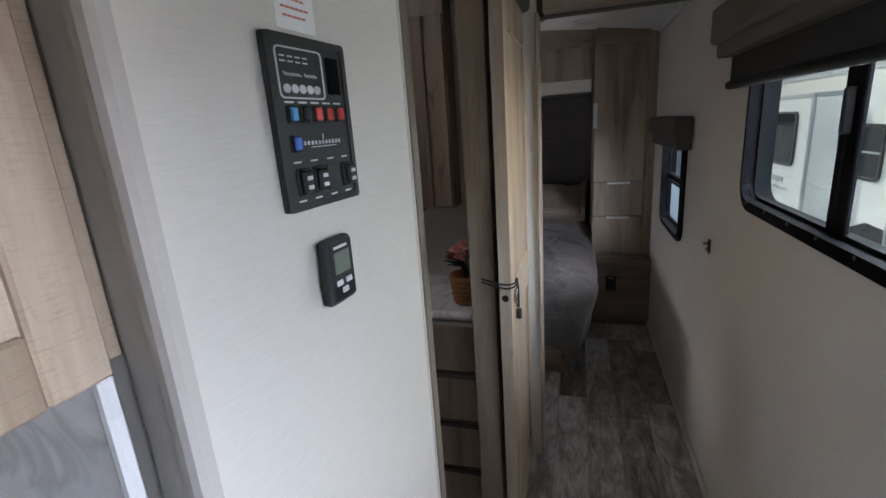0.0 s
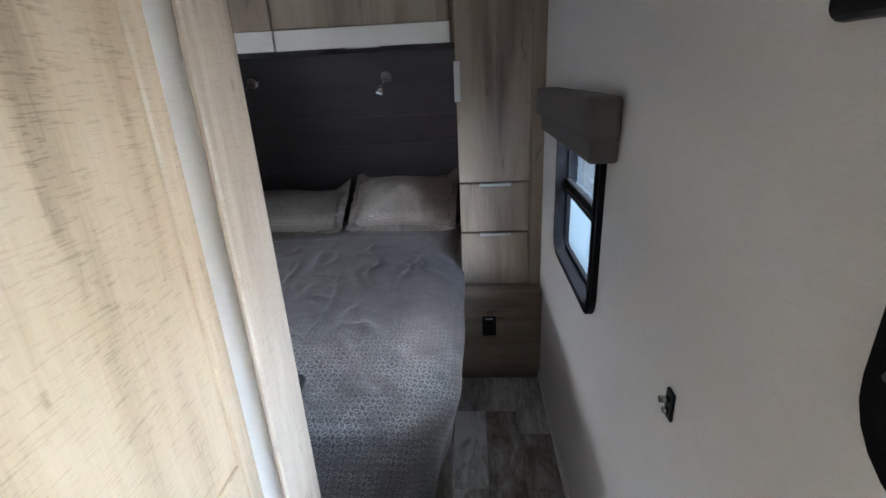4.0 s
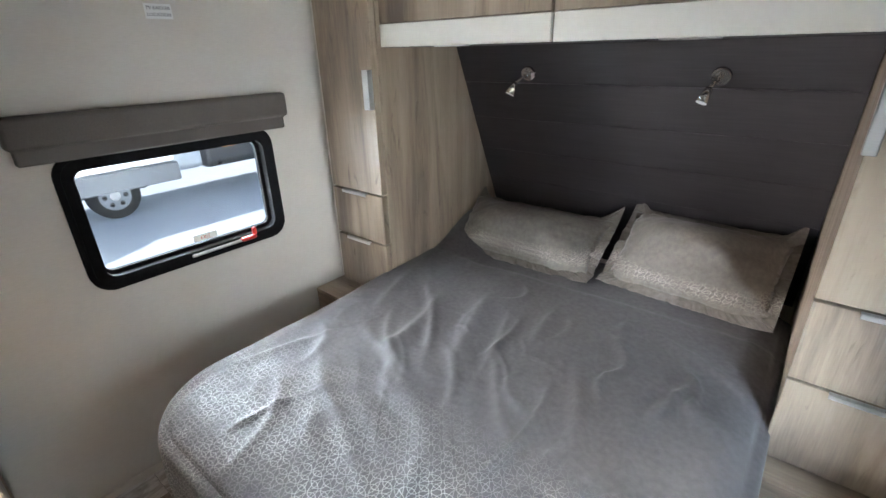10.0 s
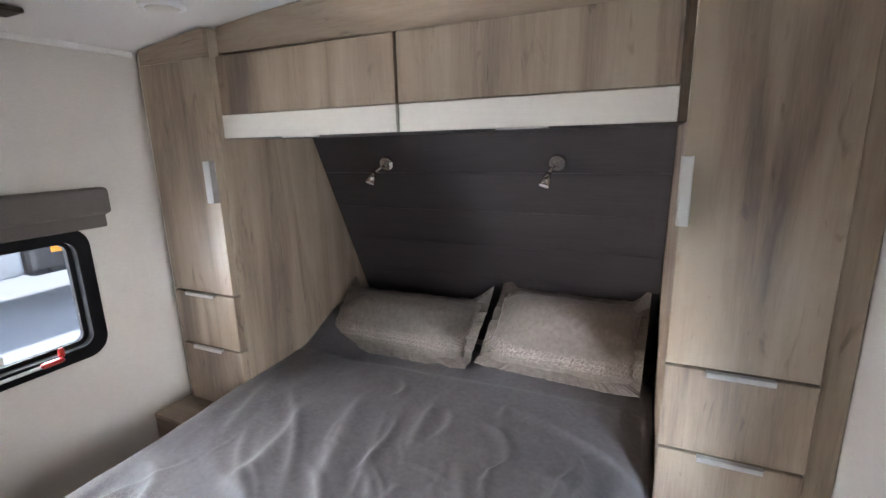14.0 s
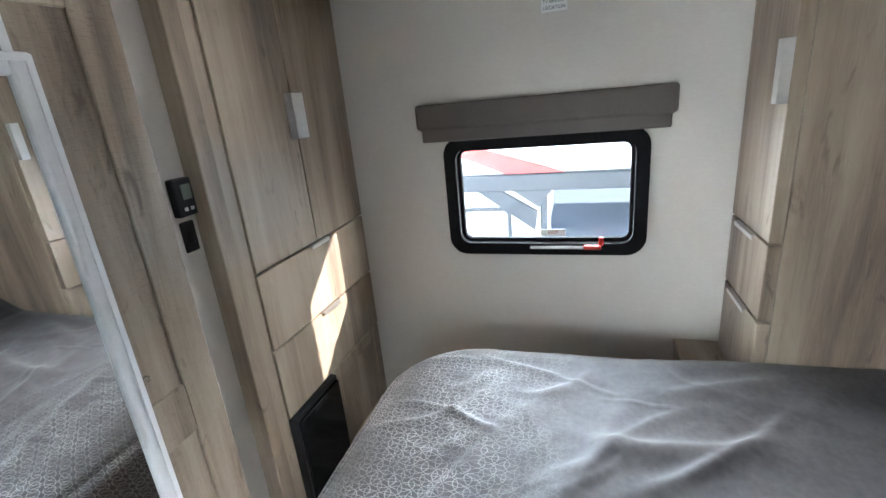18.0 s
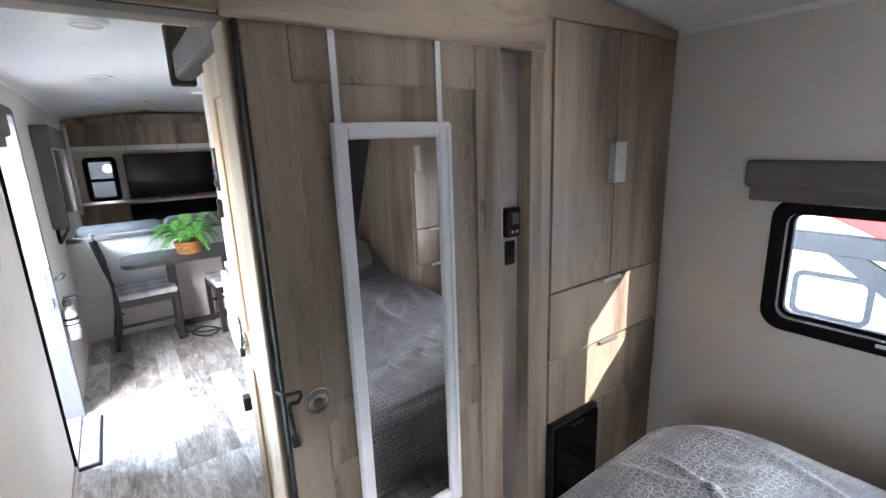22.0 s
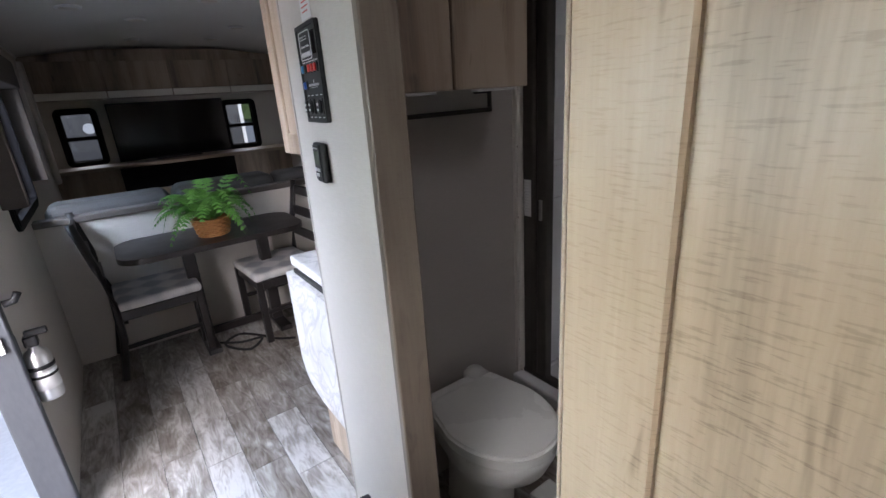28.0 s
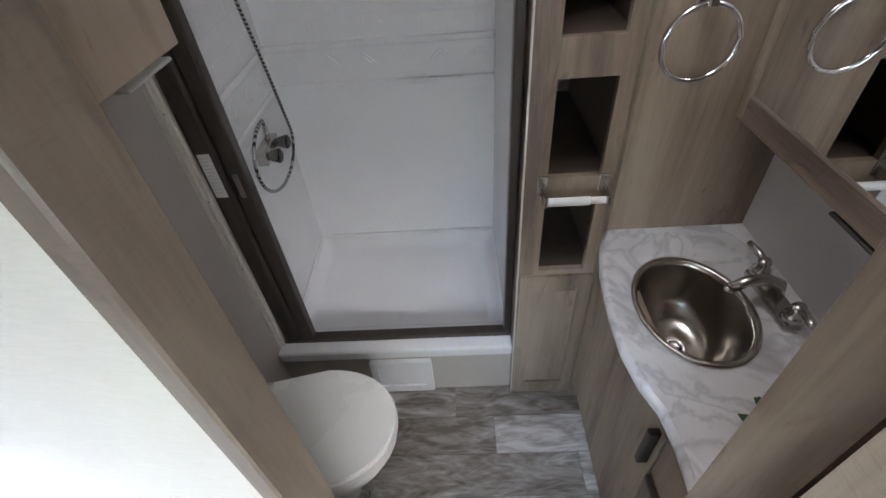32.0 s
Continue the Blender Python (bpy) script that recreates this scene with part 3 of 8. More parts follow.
def lathe(profile, centre, n=32, sx=1.0, sy=1.0):
    """Turns (radius, height) pairs round the upright axis."""
    bm = bmesh.new()
    rings = []
    for r, z in profile:
        rings.append([bm.verts.new((centre[0] + sx * r * math.cos(2 * math.pi * k / n), centre[1] + sy * r * math.sin(2 * math.pi * k / n), centre[2] + z)) for k in range(n)])
    for A, B in zip(rings, rings[1:]):
        for k in range(n):
            f = bm.faces.new((A[k], A[(k + 1) % n], B[(k + 1) % n], B[k]))
            f.smooth = True
    bm.faces.new(rings[0][::-1])
    bm.faces.new(rings[-1])
    return bm


def rounded_rect(u0, u1, v0, v1, r, n=6):
    pts = []
    for cu, cv, a0 in ((u1 - r, v1 - r, 0), (u0 + r, v1 - r, 90), (u0 + r, v0 + r, 180), (u1 - r, v0 + r, 270)):
        for k in range(n + 1):
            a = radians(a0 + 90 * k / n)
            pts.append((cu + r * math.cos(a), cv + r * math.sin(a)))
    return pts


def place(axis, d, u, v):
    """A point on the plane axis = d; u runs along the wall, v up (or along y for a level plane)."""
    return (d, u, v) if axis == 'x' else (u, d, v) if axis == 'y' else (u, v, d)


def ring_frame(axis, d0, d1, outer, inner, ro, ri, n=6):
    """A frame with rounded corners between two planes; outer and inner are (u0, u1, v0, v1)."""
    O, I = rounded_rect(*outer, ro, n), rounded_rect(*inner, ri, n)
    bm = bmesh.new()
    va = [[bm.verts.new(place(axis, d, u, v)) for u, v in P] for d in (d0, d1) for P in (O, I)]
    m = len(O)
    for k in range(m):
        j = (k + 1) % m
        bm.faces.new((va[0][k], va[0][j], va[1][j], va[1][k]))
        bm.faces.new((va[2][k], va[2][j], va[3][j], va[3][k]))
        bm.faces.new((va[0][k], va[0][j], va[2][j], va[2][k]))
        bm.faces.new((va[1][k], va[1][j], va[3][j], va[3][k]))
    bmesh.ops.recalc_face_normals(bm, faces=bm.faces[:])
    return bm


def slab(axis, d0, d1, outline):
    """A flat board with any outline, between two planes."""
    bm = bmesh.new()
    a = [bm.verts.new(place(axis, d0, u, v)) for u, v in outline]
    b = [bm.verts.new(place(axis, d1, u, v)) for u, v in outline]
    bm.faces.new(a)
    bm.faces.new(b)
    m = len(outline)
    for k in range(m):
        bm.faces.new((a[k], a[(k + 1) % m], b[(k + 1) % m], b[k]))
    bmesh.ops.recalc_face_normals(bm, faces=bm.faces[:])
    return bm


def thing(name, at, label, category, group="", kind=""):
    e = new(name)
    e.empty_display_size = 0.05
    e.location = at
    tagged(e, label, category, group, kind)
    return e


def world_of(ob):
    o = Vector(ob.location)
    while ob.parent:
        ob = ob.parent
        o += Vector(ob.location)
    return o


def part(name, bm, material, parent, label=""):
    """Links a bmesh, given in world metres, as one mesh under a thing or a part."""
    me = bpy.data.meshes.new(name)
    off = world_of(parent)
    for v in bm.verts:
        v.co -= off
    bm.to_mesh(me)
    bm.free()
    me.materials.append(material)
    o = new(name, me)
    o.parent = parent
    if label:
        o["label"] = label
    return o


def solid(name, bm, material, label, category, group="", kind="", at=None):
    """A thing of one mesh."""
    me = bpy.data.meshes.new(name)
    at = Vector(at) if at is not None else Vector((0, 0, 0))
    for v in bm.verts:
        v.co -= at
    bm.to_mesh(me)
    bm.free()
    me.materials.append(material)
    o = new(name, me)
    o.location = at
    return tagged(o, label, category, group, kind)


def grid_wall(axis, d0, d1, u0, u1, v0, v1, holes):
    """A wall between two planes with rectangular openings through it."""
    us = sorted({u0, u1, *[h[0] for h in holes], *[h[1] for h in holes]})
    vs = sorted({v0, v1, *[h[2] for h in holes], *[h[3] for h in holes]})
    bm = bmesh.new()
    key = {}

    def vert(d, u, v):
        k = (d, u, v)
        if k not in key:
            key[k] = bm.verts.new(place(axis, d, u, v))
        return key[k]

    def full(i, j):
        if i < 0 or j < 0 or i >= len(us) - 1 or j >= len(vs) - 1:
            return False
        cu, cv = (us[i] + us[i + 1]) / 2, (vs[j] + vs[j + 1]) / 2
        return not any(h[0] < cu < h[1] and h[2] < cv < h[3] for h in holes)

    for i in range(len(us) - 1):
        for j in range(len(vs) - 1):
            if not full(i, j):
                continue
            a, b, c, e = us[i], us[i + 1], vs[j], vs[j + 1]
            for d in (d0, d1):
                bm.faces.new((vert(d, a, c), vert(d, b, c), vert(d, b, e), vert(d, a, e)))
            for (di, dj, p, q) in ((-1, 0, (a, c), (a, e)), (1, 0, (b, c), (b, e)), (0, -1, (a, c), (b, c)), (0, 1, (a, e), (b, e))):
                if not full(i + di, j + dj):
                    bm.faces.new((vert(d0, *p), vert(d0, *q), vert(d1, *q), vert(d1, *p)))
    bmesh.ops.recalc_face_normals(bm, faces=bm.faces[:])
    return bm


def bars(axis, d, rows, material, parent, name="lettering"):
    """Unreadable print: thin raised bars; rows of (u0, u1, v0, v1)."""
    bms = []
    for u0, u1, v0, v1 in rows:
        a, b = place(axis, d, u0, v0), place(axis, d + 0.0008, u1, v1)
        bms.append(bx(min(a[0], b[0]), max(a[0], b[0]), min(a[1], b[1]), max(a[1], b[1]), min(a[2], b[2]), max(a[2], b[2]), 0))
    return part(name, joined(*bms), material, parent)


def words(text, size, m, material, parent, name="lettering", squeeze=1.0):
    """Letters in the built-in font, laid by the pose m."""
    c = bpy.data.curves.new(name, 'FONT')
    c.body, c.size, c.extrude, c.align_x, c.align_y = text, size, 0.0004, 'CENTER', 'CENTER'
    o = bpy.data.objects.new(name, c)
    scene.collection.objects.link(o)
    dg = bpy.context.evaluated_depsgraph_get()
    me = bpy.data.meshes.new_from_object(o.evaluated_get(dg))
    bpy.data.objects.remove(o)
    me.transform(m @ Matrix.Diagonal((squeeze, 1, 1, 1)))
    me.transform(Matrix.Translation(-world_of(parent)))
    me.materials.clear()
    me.materials.append(material)
    q = new(name, me)
    q.parent = parent
    return q


# ---- structure ----
WIN_L = (2.275, 3.065, 0.875, 1.375)      # left bedroom window, y and z of the frame
WIN_B = (2.35, 2.945, 0.86, 1.395)       # right bedroom window
WIN_H = (0.625, 1.528, 1.203, 1.70)        # hall window
WIN_D = (-2.40, -1.42, 0.96, 1.68)        # living window
DOOR = (-0.50, 0.11, 0.0, 1.83)           # entry door opening
SHR = 0.028


def hole(w):
    return (w[0] + SHR, w[1] - SHR, w[2] + SHR, w[3] - SHR)


ZT = 2.16
wr = solid("wall_right", grid_wall('x', XR, XR + 0.055, YREAR - 0.06, YFRONT, -0.02, ZT, [hole(WIN_B), hole(WIN_H), hole(WIN_D), DOOR]), wall_paper, "beige linen-textured side wall with windows and entry door opening", "wall", kind="structure")
wl = solid("wall_left", grid_wall('x', XL - 0.055, XL, YREAR - 0.06, YFRONT, -0.02, ZT, [hole(WIN_L)]), wall_paper, "beige linen-textured side wall with a window", "wall", kind="structure")
WIN_R1 = (0.165, 0.53, 0.98, 1.56)
WIN_R2 = (-1.43, -1.035, 0.98, 1.56)
solid("wall_rear", grid_wall('y', YREAR - 0.055, YREAR, XL, XR, -0.02, ZT, [hole(WIN_R1), hole(WIN_R2)]), wall_paper, "beige rear wall with two small windows", "wall", kind="structure")
solid("wall_front", bx(XL, XR, YFRONT - 0.05, YFRONT, -0.02, ZT, 0), wall_paper, "plain front wall behind the headboard", "wall", kind="structure")

# arched ceiling, one mesh, with seam strips and an opening for the added roof light
cb = bmesh.new()
NX = 24
CX0, CX1 = XL - 0.05, XR + 0.05
ys_c = [YREAR - 0.06, 0.97, 1.33, YFRONT]
cuts = sorted([CX0 + (CX1 - CX0) * i / NX for i in range(NX + 1) if not -0.94 < CX0 + (CX1 - CX0) * i / NX < -0.50] + [-0.90, -0.72, -0.54])
low = [[cb.verts.new((x, y, ceil_z(x))) for x in cuts] for y in ys_c]
top_c = [[cb.verts.new((x, y, ceil_z(x) + 0.06)) for x in cuts] for y in ys_c]
for j in range(3):
    for i in range(len(cuts) - 1):
        if j == 1 and -0.91 < (cuts[i] + cuts[i + 1]) / 2 < -0.53:
            continue
        for G in (low, top_c):
            cb.faces.new((G[j][i], G[j][i + 1], G[j + 1][i + 1], G[j + 1][i]))
i0, i1 = cuts.index(-0.90), cuts.index(-0.54)
for A, B in (((1, i0), (2, i0)), ((1, i1), (2, i1)), ((1, i0), (1, i0 + 1)), ((1, i0 + 1), (1, i1)), ((2, i0), (2, i0 + 1)), ((2, i0 + 1), (2, i1))):
    cb.faces.new((low[A[0]][A[1]], low[B[0]][B[1]], top_c[B[0]][B[1]], top_c[A[0]][A[1]]))
for y in (-3.4, -2.2, -1.0, 0.15, 1.4, 2.6):
    st = [[cb.verts.new((XL + (XR - XL) * i / NX, yy, ceil_z(XL + (XR - XL) * i / NX) - 0.003)) for i in range(NX + 1)] for yy in (y, y + 0.018)]
    for i in range(NX):
        cb.faces.new((st[0][i], st[0][i + 1], st[1][i + 1], st[1][i]))
bmesh.ops.recalc_face_normals(cb, faces=cb.faces[:])
solid("ceiling", cb, ceiling_white, "white arched vinyl ceiling with seam strips", "ceiling", kind="structure")
# made-up roof light, housing the lamp that brightens the vanity
rl = thing("roof_light", (-0.72, 1.15, 2.12), "white roof light added to the bath ceiling", "skylight")
part("rim", ring_frame('z', 2.10, 2.27, (-0.93, -0.51, 0.94, 1.36), (-0.895, -0.545, 0.975, 1.325), 0.02, 0.015, 4), white_plastic, rl)
part("lid", bx(-0.93, -0.51, 0.94, 1.36, 2.272, 2.30, 0.01, 2), white_plastic, rl)
for side, x in (("left", XL), ("right", XR)):
    s = 1 if side == "left" else -1
    solid("trim_" + side, bx(min(x, x + s * 0.012), max(x, x + s * 0.012), YREAR, YF, 2.0, 2.022, 0.003), ceiling_white, "narrow cream trim where wall meets ceiling", "trim", kind="structure")
solid("baseboard_right", bx(XR - 0.012, XR, 0.13, YF - 0.08, 0.006, 0.045, 0.004), wall_paper, "low beige baseboard along the side wall", "baseboard", kind="structure")
solid("baseboard_left", bx(XL, XL + 0.012, YP1, YF - 0.2, 0.006, 0.045, 0.004), wall_paper, "low beige baseboard along the side wall", "baseboard", kind="structure")

floor = solid("floor", bx(XL, XR, YREAR, YFRONT, -0.04, 0.0, 0), rubber_grey, "grey oak-look vinyl plank floor", "floor", kind="structure")


def rv_window(name, axis, d, out, w, label, panes, ro=0.075, bar=None, screws=False, fw=0.05, rec=0.03):
    """A trailer window: black flange on the inside face d of the wall, sleeve through it, sash and panes. out: +1 or -1."""
    u0, u1, v0, v1 = w
    mid = ((u0 + u1) / 2, v0)
    e = thing(name, place(axis, d, *mid), label, "window", kind="structure")
    inn = (u0 + fw, u1 - fw, v0 + fw, v1 - fw)
    part("window_frame", ring_frame(axis, d - out * 0.016, d, w, inn, ro, ro - 0.03), black_frame, e)
    part("frame_lip", ring_frame(axis, d - out * 0.021, d - out * 0.014, (u0 + 0.018, u1 - 0.018, v0 + 0.018, v1 - 0.018), inn, ro - 0.012, ro - 0.03), black_frame, e)
    part("sleeve", ring_frame(axis, d, d + out * 0.06, (u0 + 0.03, u1 - 0.03, v0 + 0.03, v1 - 0.03), (u0 + fw - 0.004, u1 - fw + 0.004, v0 + fw - 0.004, v1 - fw + 0.004), ro - 0.02, ro - 0.03), black_frame, e)
    part("sash", ring_frame(axis, d + out * (rec - 0.008), d + out * (rec + 0.015), (u0 + fw - 0.006, u1 - fw + 0.006, v0 + fw - 0.006, v1 - fw + 0.006), (u0 + fw * 1.24, u1 - fw * 1.24, v0 + fw * 1.24, v1 - fw * 1.24), ro - 0.03, ro - 0.045), black_frame, e)
    k = 0
    for pu0, pu1, pv0, pv1, mat_ in panes:
        off = rec + 0.006 * k
        k += 1
        a = place(axis, d + out * off, pu0, pv0)
        b = place(axis, d + out * (off + 0.004), pu1, pv1)
        g = part("pane", bx(min(a[0], b[0]), max(a[0], b[0]), min(a[1], b[1]), max(a[1], b[1]), min(a[2], b[2]), max(a[2], b[2]), 0), mat_, e)
        g.visible_shadow = False
    for (bu0, bu1, bv0, bv1, thick) in bar or ():
        a = place(axis, d + out * 0.012, bu0, bv0)
        b = place(axis, d + out * (0.012 + thick), bu1, bv1)
        part("meeting_rail", bx(min(a[0], b[0]), max(a[0], b[0]), min(a[1], b[1]), max(a[1], b[1]), min(a[2], b[2]), max(a[2], b[2]), 0.003), black_frame, e)
    # screws on the flange
    sc = []
    nu, nv = int((u1 - u0) / 0.13), int((v1 - v0) / 0.16)
    spots = [(u0 + 0.09 + (u1 - u0 - 0.18) * i / max(1, nu - 1), v) for i in range(nu) for v in (v0 + 0.026, v1 - 0.026)]
    spots += [(u, v0 + 0.1 + (v1 - v0 - 0.2) * i / max(1, nv - 1)) for i in range(nv) for u in (u0 + 0.026, u1 - 0.026)]
    for u, v in spots if screws else ():
        p = Vector(place(axis, d - out * 0.02, u, v))
        q = Vector(place(axis, d - out * 0.0235, u, v))
        part("screw", cyl(p, q, 0.005, 0.0035, 8), bronze, e)
    return e


f = 0.05
u0, u1, v0, v1 = WIN_L
wlw = rv_window("window_1", 'x', XL, -1, WIN_L, "black-framed rounded escape window with red latches", [(u0 + f, u1 - f, v0 + f, v1 - f, window_glass)])
part("latch_bar", bx(XL + 0.024, XL + 0.034, 2.62, 2.86, 0.905, 0.917, 0.003), handle_alu, wlw, "silver latch bar")
part("latch", bx(XL + 0.022, XL + 0.044, 2.83, 2.90, 0.905, 0.922, 0.005), red_plastic, wlw, "red latch lever")
part("latch_tab", joined(bx(XL + 0.022, XL + 0.036, 2.888, 2.908, 0.92, 0.955, 0.005)), red_plastic, wlw, "red latch tab")
part("exit_label", bx(XL - 0.0285, XL - 0.0275, 2.66, 2.76, 0.942, 0.972, 0), paper, wlw, "white label with red letters")
words("EXIT", 0.02, Matrix.Translation((XL - 0.0273, 2.71, 0.957)) @ Euler((radians(90), 0, radians(90))).to_matrix().to_4x4(), print_red, wlw)
u0, u1, v0, v1 = WIN_B
fb = 0.032
rv_window("window_2", 'x', XR, 1, WIN_B, "black-framed bedroom window with frosted lower pane", [(u0 + fb, u1 - fb, 1.14, v1 - fb, blue_glass), (u0 + fb, u1 - fb, v0 + fb, 1.15, frosted)], fw=fb, bar=[(u0 + fb, u1 - fb, 1.13, 1.16, 0.026), (u0 + fb, u1 - fb, 1.11, 1.12, 0.018)])
u0, u1, v0, v1 = WIN_H
fh = 0.032
hw = rv_window("window_3", 'x', XR, 1, WIN_H, "black-framed sliding hall window", [(u0 + fh, 1.03, v0 + fh, v1 - fh, teal_glass), (1.0, u1 - fh, v0 + fh, v1 - fh, teal_glass)], ro=0.085, screws=True, fw=fh, rec=0.02, bar=[(0.978, 1.022, v0 + fh, v1 - fh, 0.012), (1.026, 1.052, v0 + fh, v1 - fh, 0.008)])
part("track_rib", ring_frame('x', XR - 0.004, XR + 0.002, (u0 + 0.021, u1 - 0.021, v0 + 0.021, v1 - 0.021), (u0 + 0.027, u1 - 0.027, v0 + 0.027, v1 - 0.027), 0.062, 0.056), bronze, hw, "thin track rib")
part("latch", bx(XR - 0.008, XR + 0.012, 1.0, 1.014, 1.44, 1.53, 0.004), black_plastic, hw, "black sliding latch")
u0, u1, v0, v1 = WIN_D
rv_window("window_4", 'x', XR, 1, WIN_D, "black-framed living room window", [(u0 + f, -1.9, v0 + f, v1 - f, window_glass), (-1.92, u1 - f, v0 + f, v1 - f, window_glass)], bar=[(-1.93, -1.89, v0 + f, v1 - f, 0.03)])
for nm, w in (("window_5", WIN_R1), ("window_6", WIN_R2)):
    u0, u1, v0, v1 = w
    rv_window(nm, 'y', YREAR, -1, w, "small black-framed rear window with a bar across", [(u0 + f, u1 - f, v0 + f, v1 - f, window_glass)], ro=0.06, bar=[(u0 + f, u1 - f, 1.24, 1.28, 0.03)])

# window valances
def valance(name, x_wall, s, y0, y1, z0, z1, depth, label, skirt=0.05):
    e = thing(name, (x_wall + s * depth / 2, (y0 + y1) / 2, z0), label, "valance")
    xa, xb = sorted((x_wall + s * 0.002, x_wall + s * depth))
    part("box", bx(xa, xb, y0, y1, z0 + skirt, z1, 0.014, 3), valance_fab, e)
    xa, xb = sorted((x_wall + s * 0.002, x_wall + s * (depth - 0.018)))
    part("skirt", bx(xa, xb, y0 + 0.016, y1 - 0.016, z0, z0 + skirt + 0.004, 0.006, 2), valance_fab, e)
    part("piping", bx(xa, xb + (0.004 if s > 0 else 0), y0 + 0.012, y1 - 0.012, z0 + skirt - 0.003, z0 + skirt + 0.003, 0.002), valance_fab, e)
    return e


valance("window_valance", XL, 1, 2.185, 3.14, 1.362, 1.51, 0.065, "grey-brown padded leatherette valance above the escape window")
valance("window_valance", XR, -1, 2.247, 3.035, 1.33, 1.482, 0.085, "grey-brown padded leatherette valance above the bedroom window", 0.055)
hv = valance("window_valance", XR, -1, 0.42, 1.62, 1.655, 1.80, 0.11, "grey-brown padded valance above the hall window", 0.04)
rb = thing("roller_blind", (XR - 0.05, 1.02, 1.57), "black roller blind partly lowered over the hall window", "blind")
part("cloth", bx(XR - 0.052, XR - 0.048, 0.715, 1.585, 1.58, 1.66, 0), blind_fab, rb)
part("bottom_bar", cyl((XR - 0.05, 0.705, 1.573), (XR - 0.05, 1.597, 1.573), 0.013, n=14), black_plastic, rb)

# entry door opening
ed = thing("door_1", (XR, -0.2, 0.0), "aluminium frame of the open entry door", "door frame", kind="structure")
part("jamb", bx(XR - 0.022, XR + 0.075, DOOR[0] - 0.045, DOOR[0] + 0.002, 0.0, 1.86, 0.004), jamb_grey, ed, "grey metal jamb with latch plates")
part("jamb", bx(XR - 0.012, XR + 0.075, DOOR[1] - 0.002, DOOR[1] + 0.022, 0.0, 1.86, 0.004), black_frame, ed, "black rubber-edged jamb")
part("head", bx(XR - 0.022, XR + 0.075, DOOR[0], DOOR[1], 1.83, 1.872, 0.004), jamb_grey, ed)
part("sill", bx(XR - 0.005, XR + 0.085, DOOR[0], DOOR[1], -0.002, 0.018, 0.004), alu, ed, "metal sill plate")
part("strike_plate", bx(XR + 0.005, XR + 0.045, DOOR[0] + 0.001, DOOR[0] + 0.006, 0.86, 0.96, 0.002), nickel, ed)
part("keeper", bx(XR + 0.0, XR + 0.04, DOOR[0] + 0.001, DOOR[0] + 0.018, 0.74, 0.80, 0.003), nickel, ed)
part("lock_case", bx(XR - 0.02, XR + 0.03, DOOR[0] + 0.002, DOOR[0] + 0.016, 0.985, 1.065, 0.004, 2), white_plastic, ed, "white lock keeper")
part("indicator", cyl((XR - 0.004, DOOR[0] + 0.002, 0.955), (XR - 0.004, DOOR[0] + 0.007, 0.955), 0.012, n=16), led_green, ed, "lit green indicator")
part("latch_knob", tube([(XR - 0.03, DOOR[0] - 0.02, 0.90), (XR - 0.06, DOOR[0] - 0.02, 0.905), (XR - 0.075, DOOR[0] - 0.02, 0.93)], 0.012, 10), black_plastic, ed, "black latch knob")
mat_thing = thing("step_cover", (0.585, -0.16, 0.0), "grey step cover with black rim lying at the door sill", "step cover")
part("rim", bx(0.53, 0.637, -0.445, 0.13, 0.0, 0.014, 0.004), black_plastic, mat_thing)
part("plate", bx(0.541, 0.627, -0.43, 0.115, 0.0142, 0.02, 0.003), alu, mat_thing)

# partition between bedroom and bath
solid("wall_partition", grid_wall('y', YP0, YP1, XL, -0.014, 0.0, ZT, []), wall_paper, "beige partition between bedroom and bath", "wall", kind="structure")
solid("trim_header", bx(0.012, XR, YP0 - 0.01, 1.885, 1.885, 2.13, 0.003), wood_x, "wood header over the bedroom doorway", "header", kind="structure")
solid("trim_jamb", bx(-0.0135, -0.003, YP0 - 0.02, 1.834, 0.0, 1.885, 0.003), wood_edge, "pale wood end of the partition", "door jamb", kind="structure")
solid("trim_fascia", bx(-0.925, 0.01, 1.872, 1.89, 1.878, 2.11, 0.004), wood_x, "wood fascia hiding the sliding door track", "fascia", kind="structure")
solid("trim_track", bx(-0.9, 0.6, 1.81, 1.87, 1.882, 1.895, 0.002), bronze, "dark sliding door track", "track", kind="structure")


def shaker(e, axis, d0, d1, u0, u1, v0, v1, stile, rails, mat_a, mat_b=None, recess=0.008, name="stile", grain_h=None):
    """A framed door leaf: two stiles, rails at the heights given as (v0, v1), and recessed panels between."""
    mb = mat_b or mat_a

    def slab_part(nm, a0, a1, b0, b1, dd0, dd1, m, bev=0.003):
        a, b = place(axis, dd0, a0, b0), place(axis, dd1, a1, b1)
        return part(nm, bx(min(a[0], b[0]), max(a[0], b[0]), min(a[1], b[1]), max(a[1], b[1]), min(a[2], b[2]), max(a[2], b[2]), bev), m, e)

    slab_part("stile", u0, u0 + stile, v0, v1, d0, d1, mat_a)
    slab_part("stile", u1 - stile, u1, v0, v1, d0, d1, mat_a)
    for r0, r1 in rails:
        slab_part("rail", u0 + stile, u1 - stile, r0, r1, d0, d1, grain_h or mat_a)
    s = 1 if d1 > d0 else -1
    for (a0, a1), (b0, b1) in zip(rails, rails[1:]):
        slab_part("panel", u0 + stile - 0.004, u1 - stile + 0.004, a1 - 0.004, b0 + 0.004, d0 + s * recess, d1 - s * recess, mb, 0)


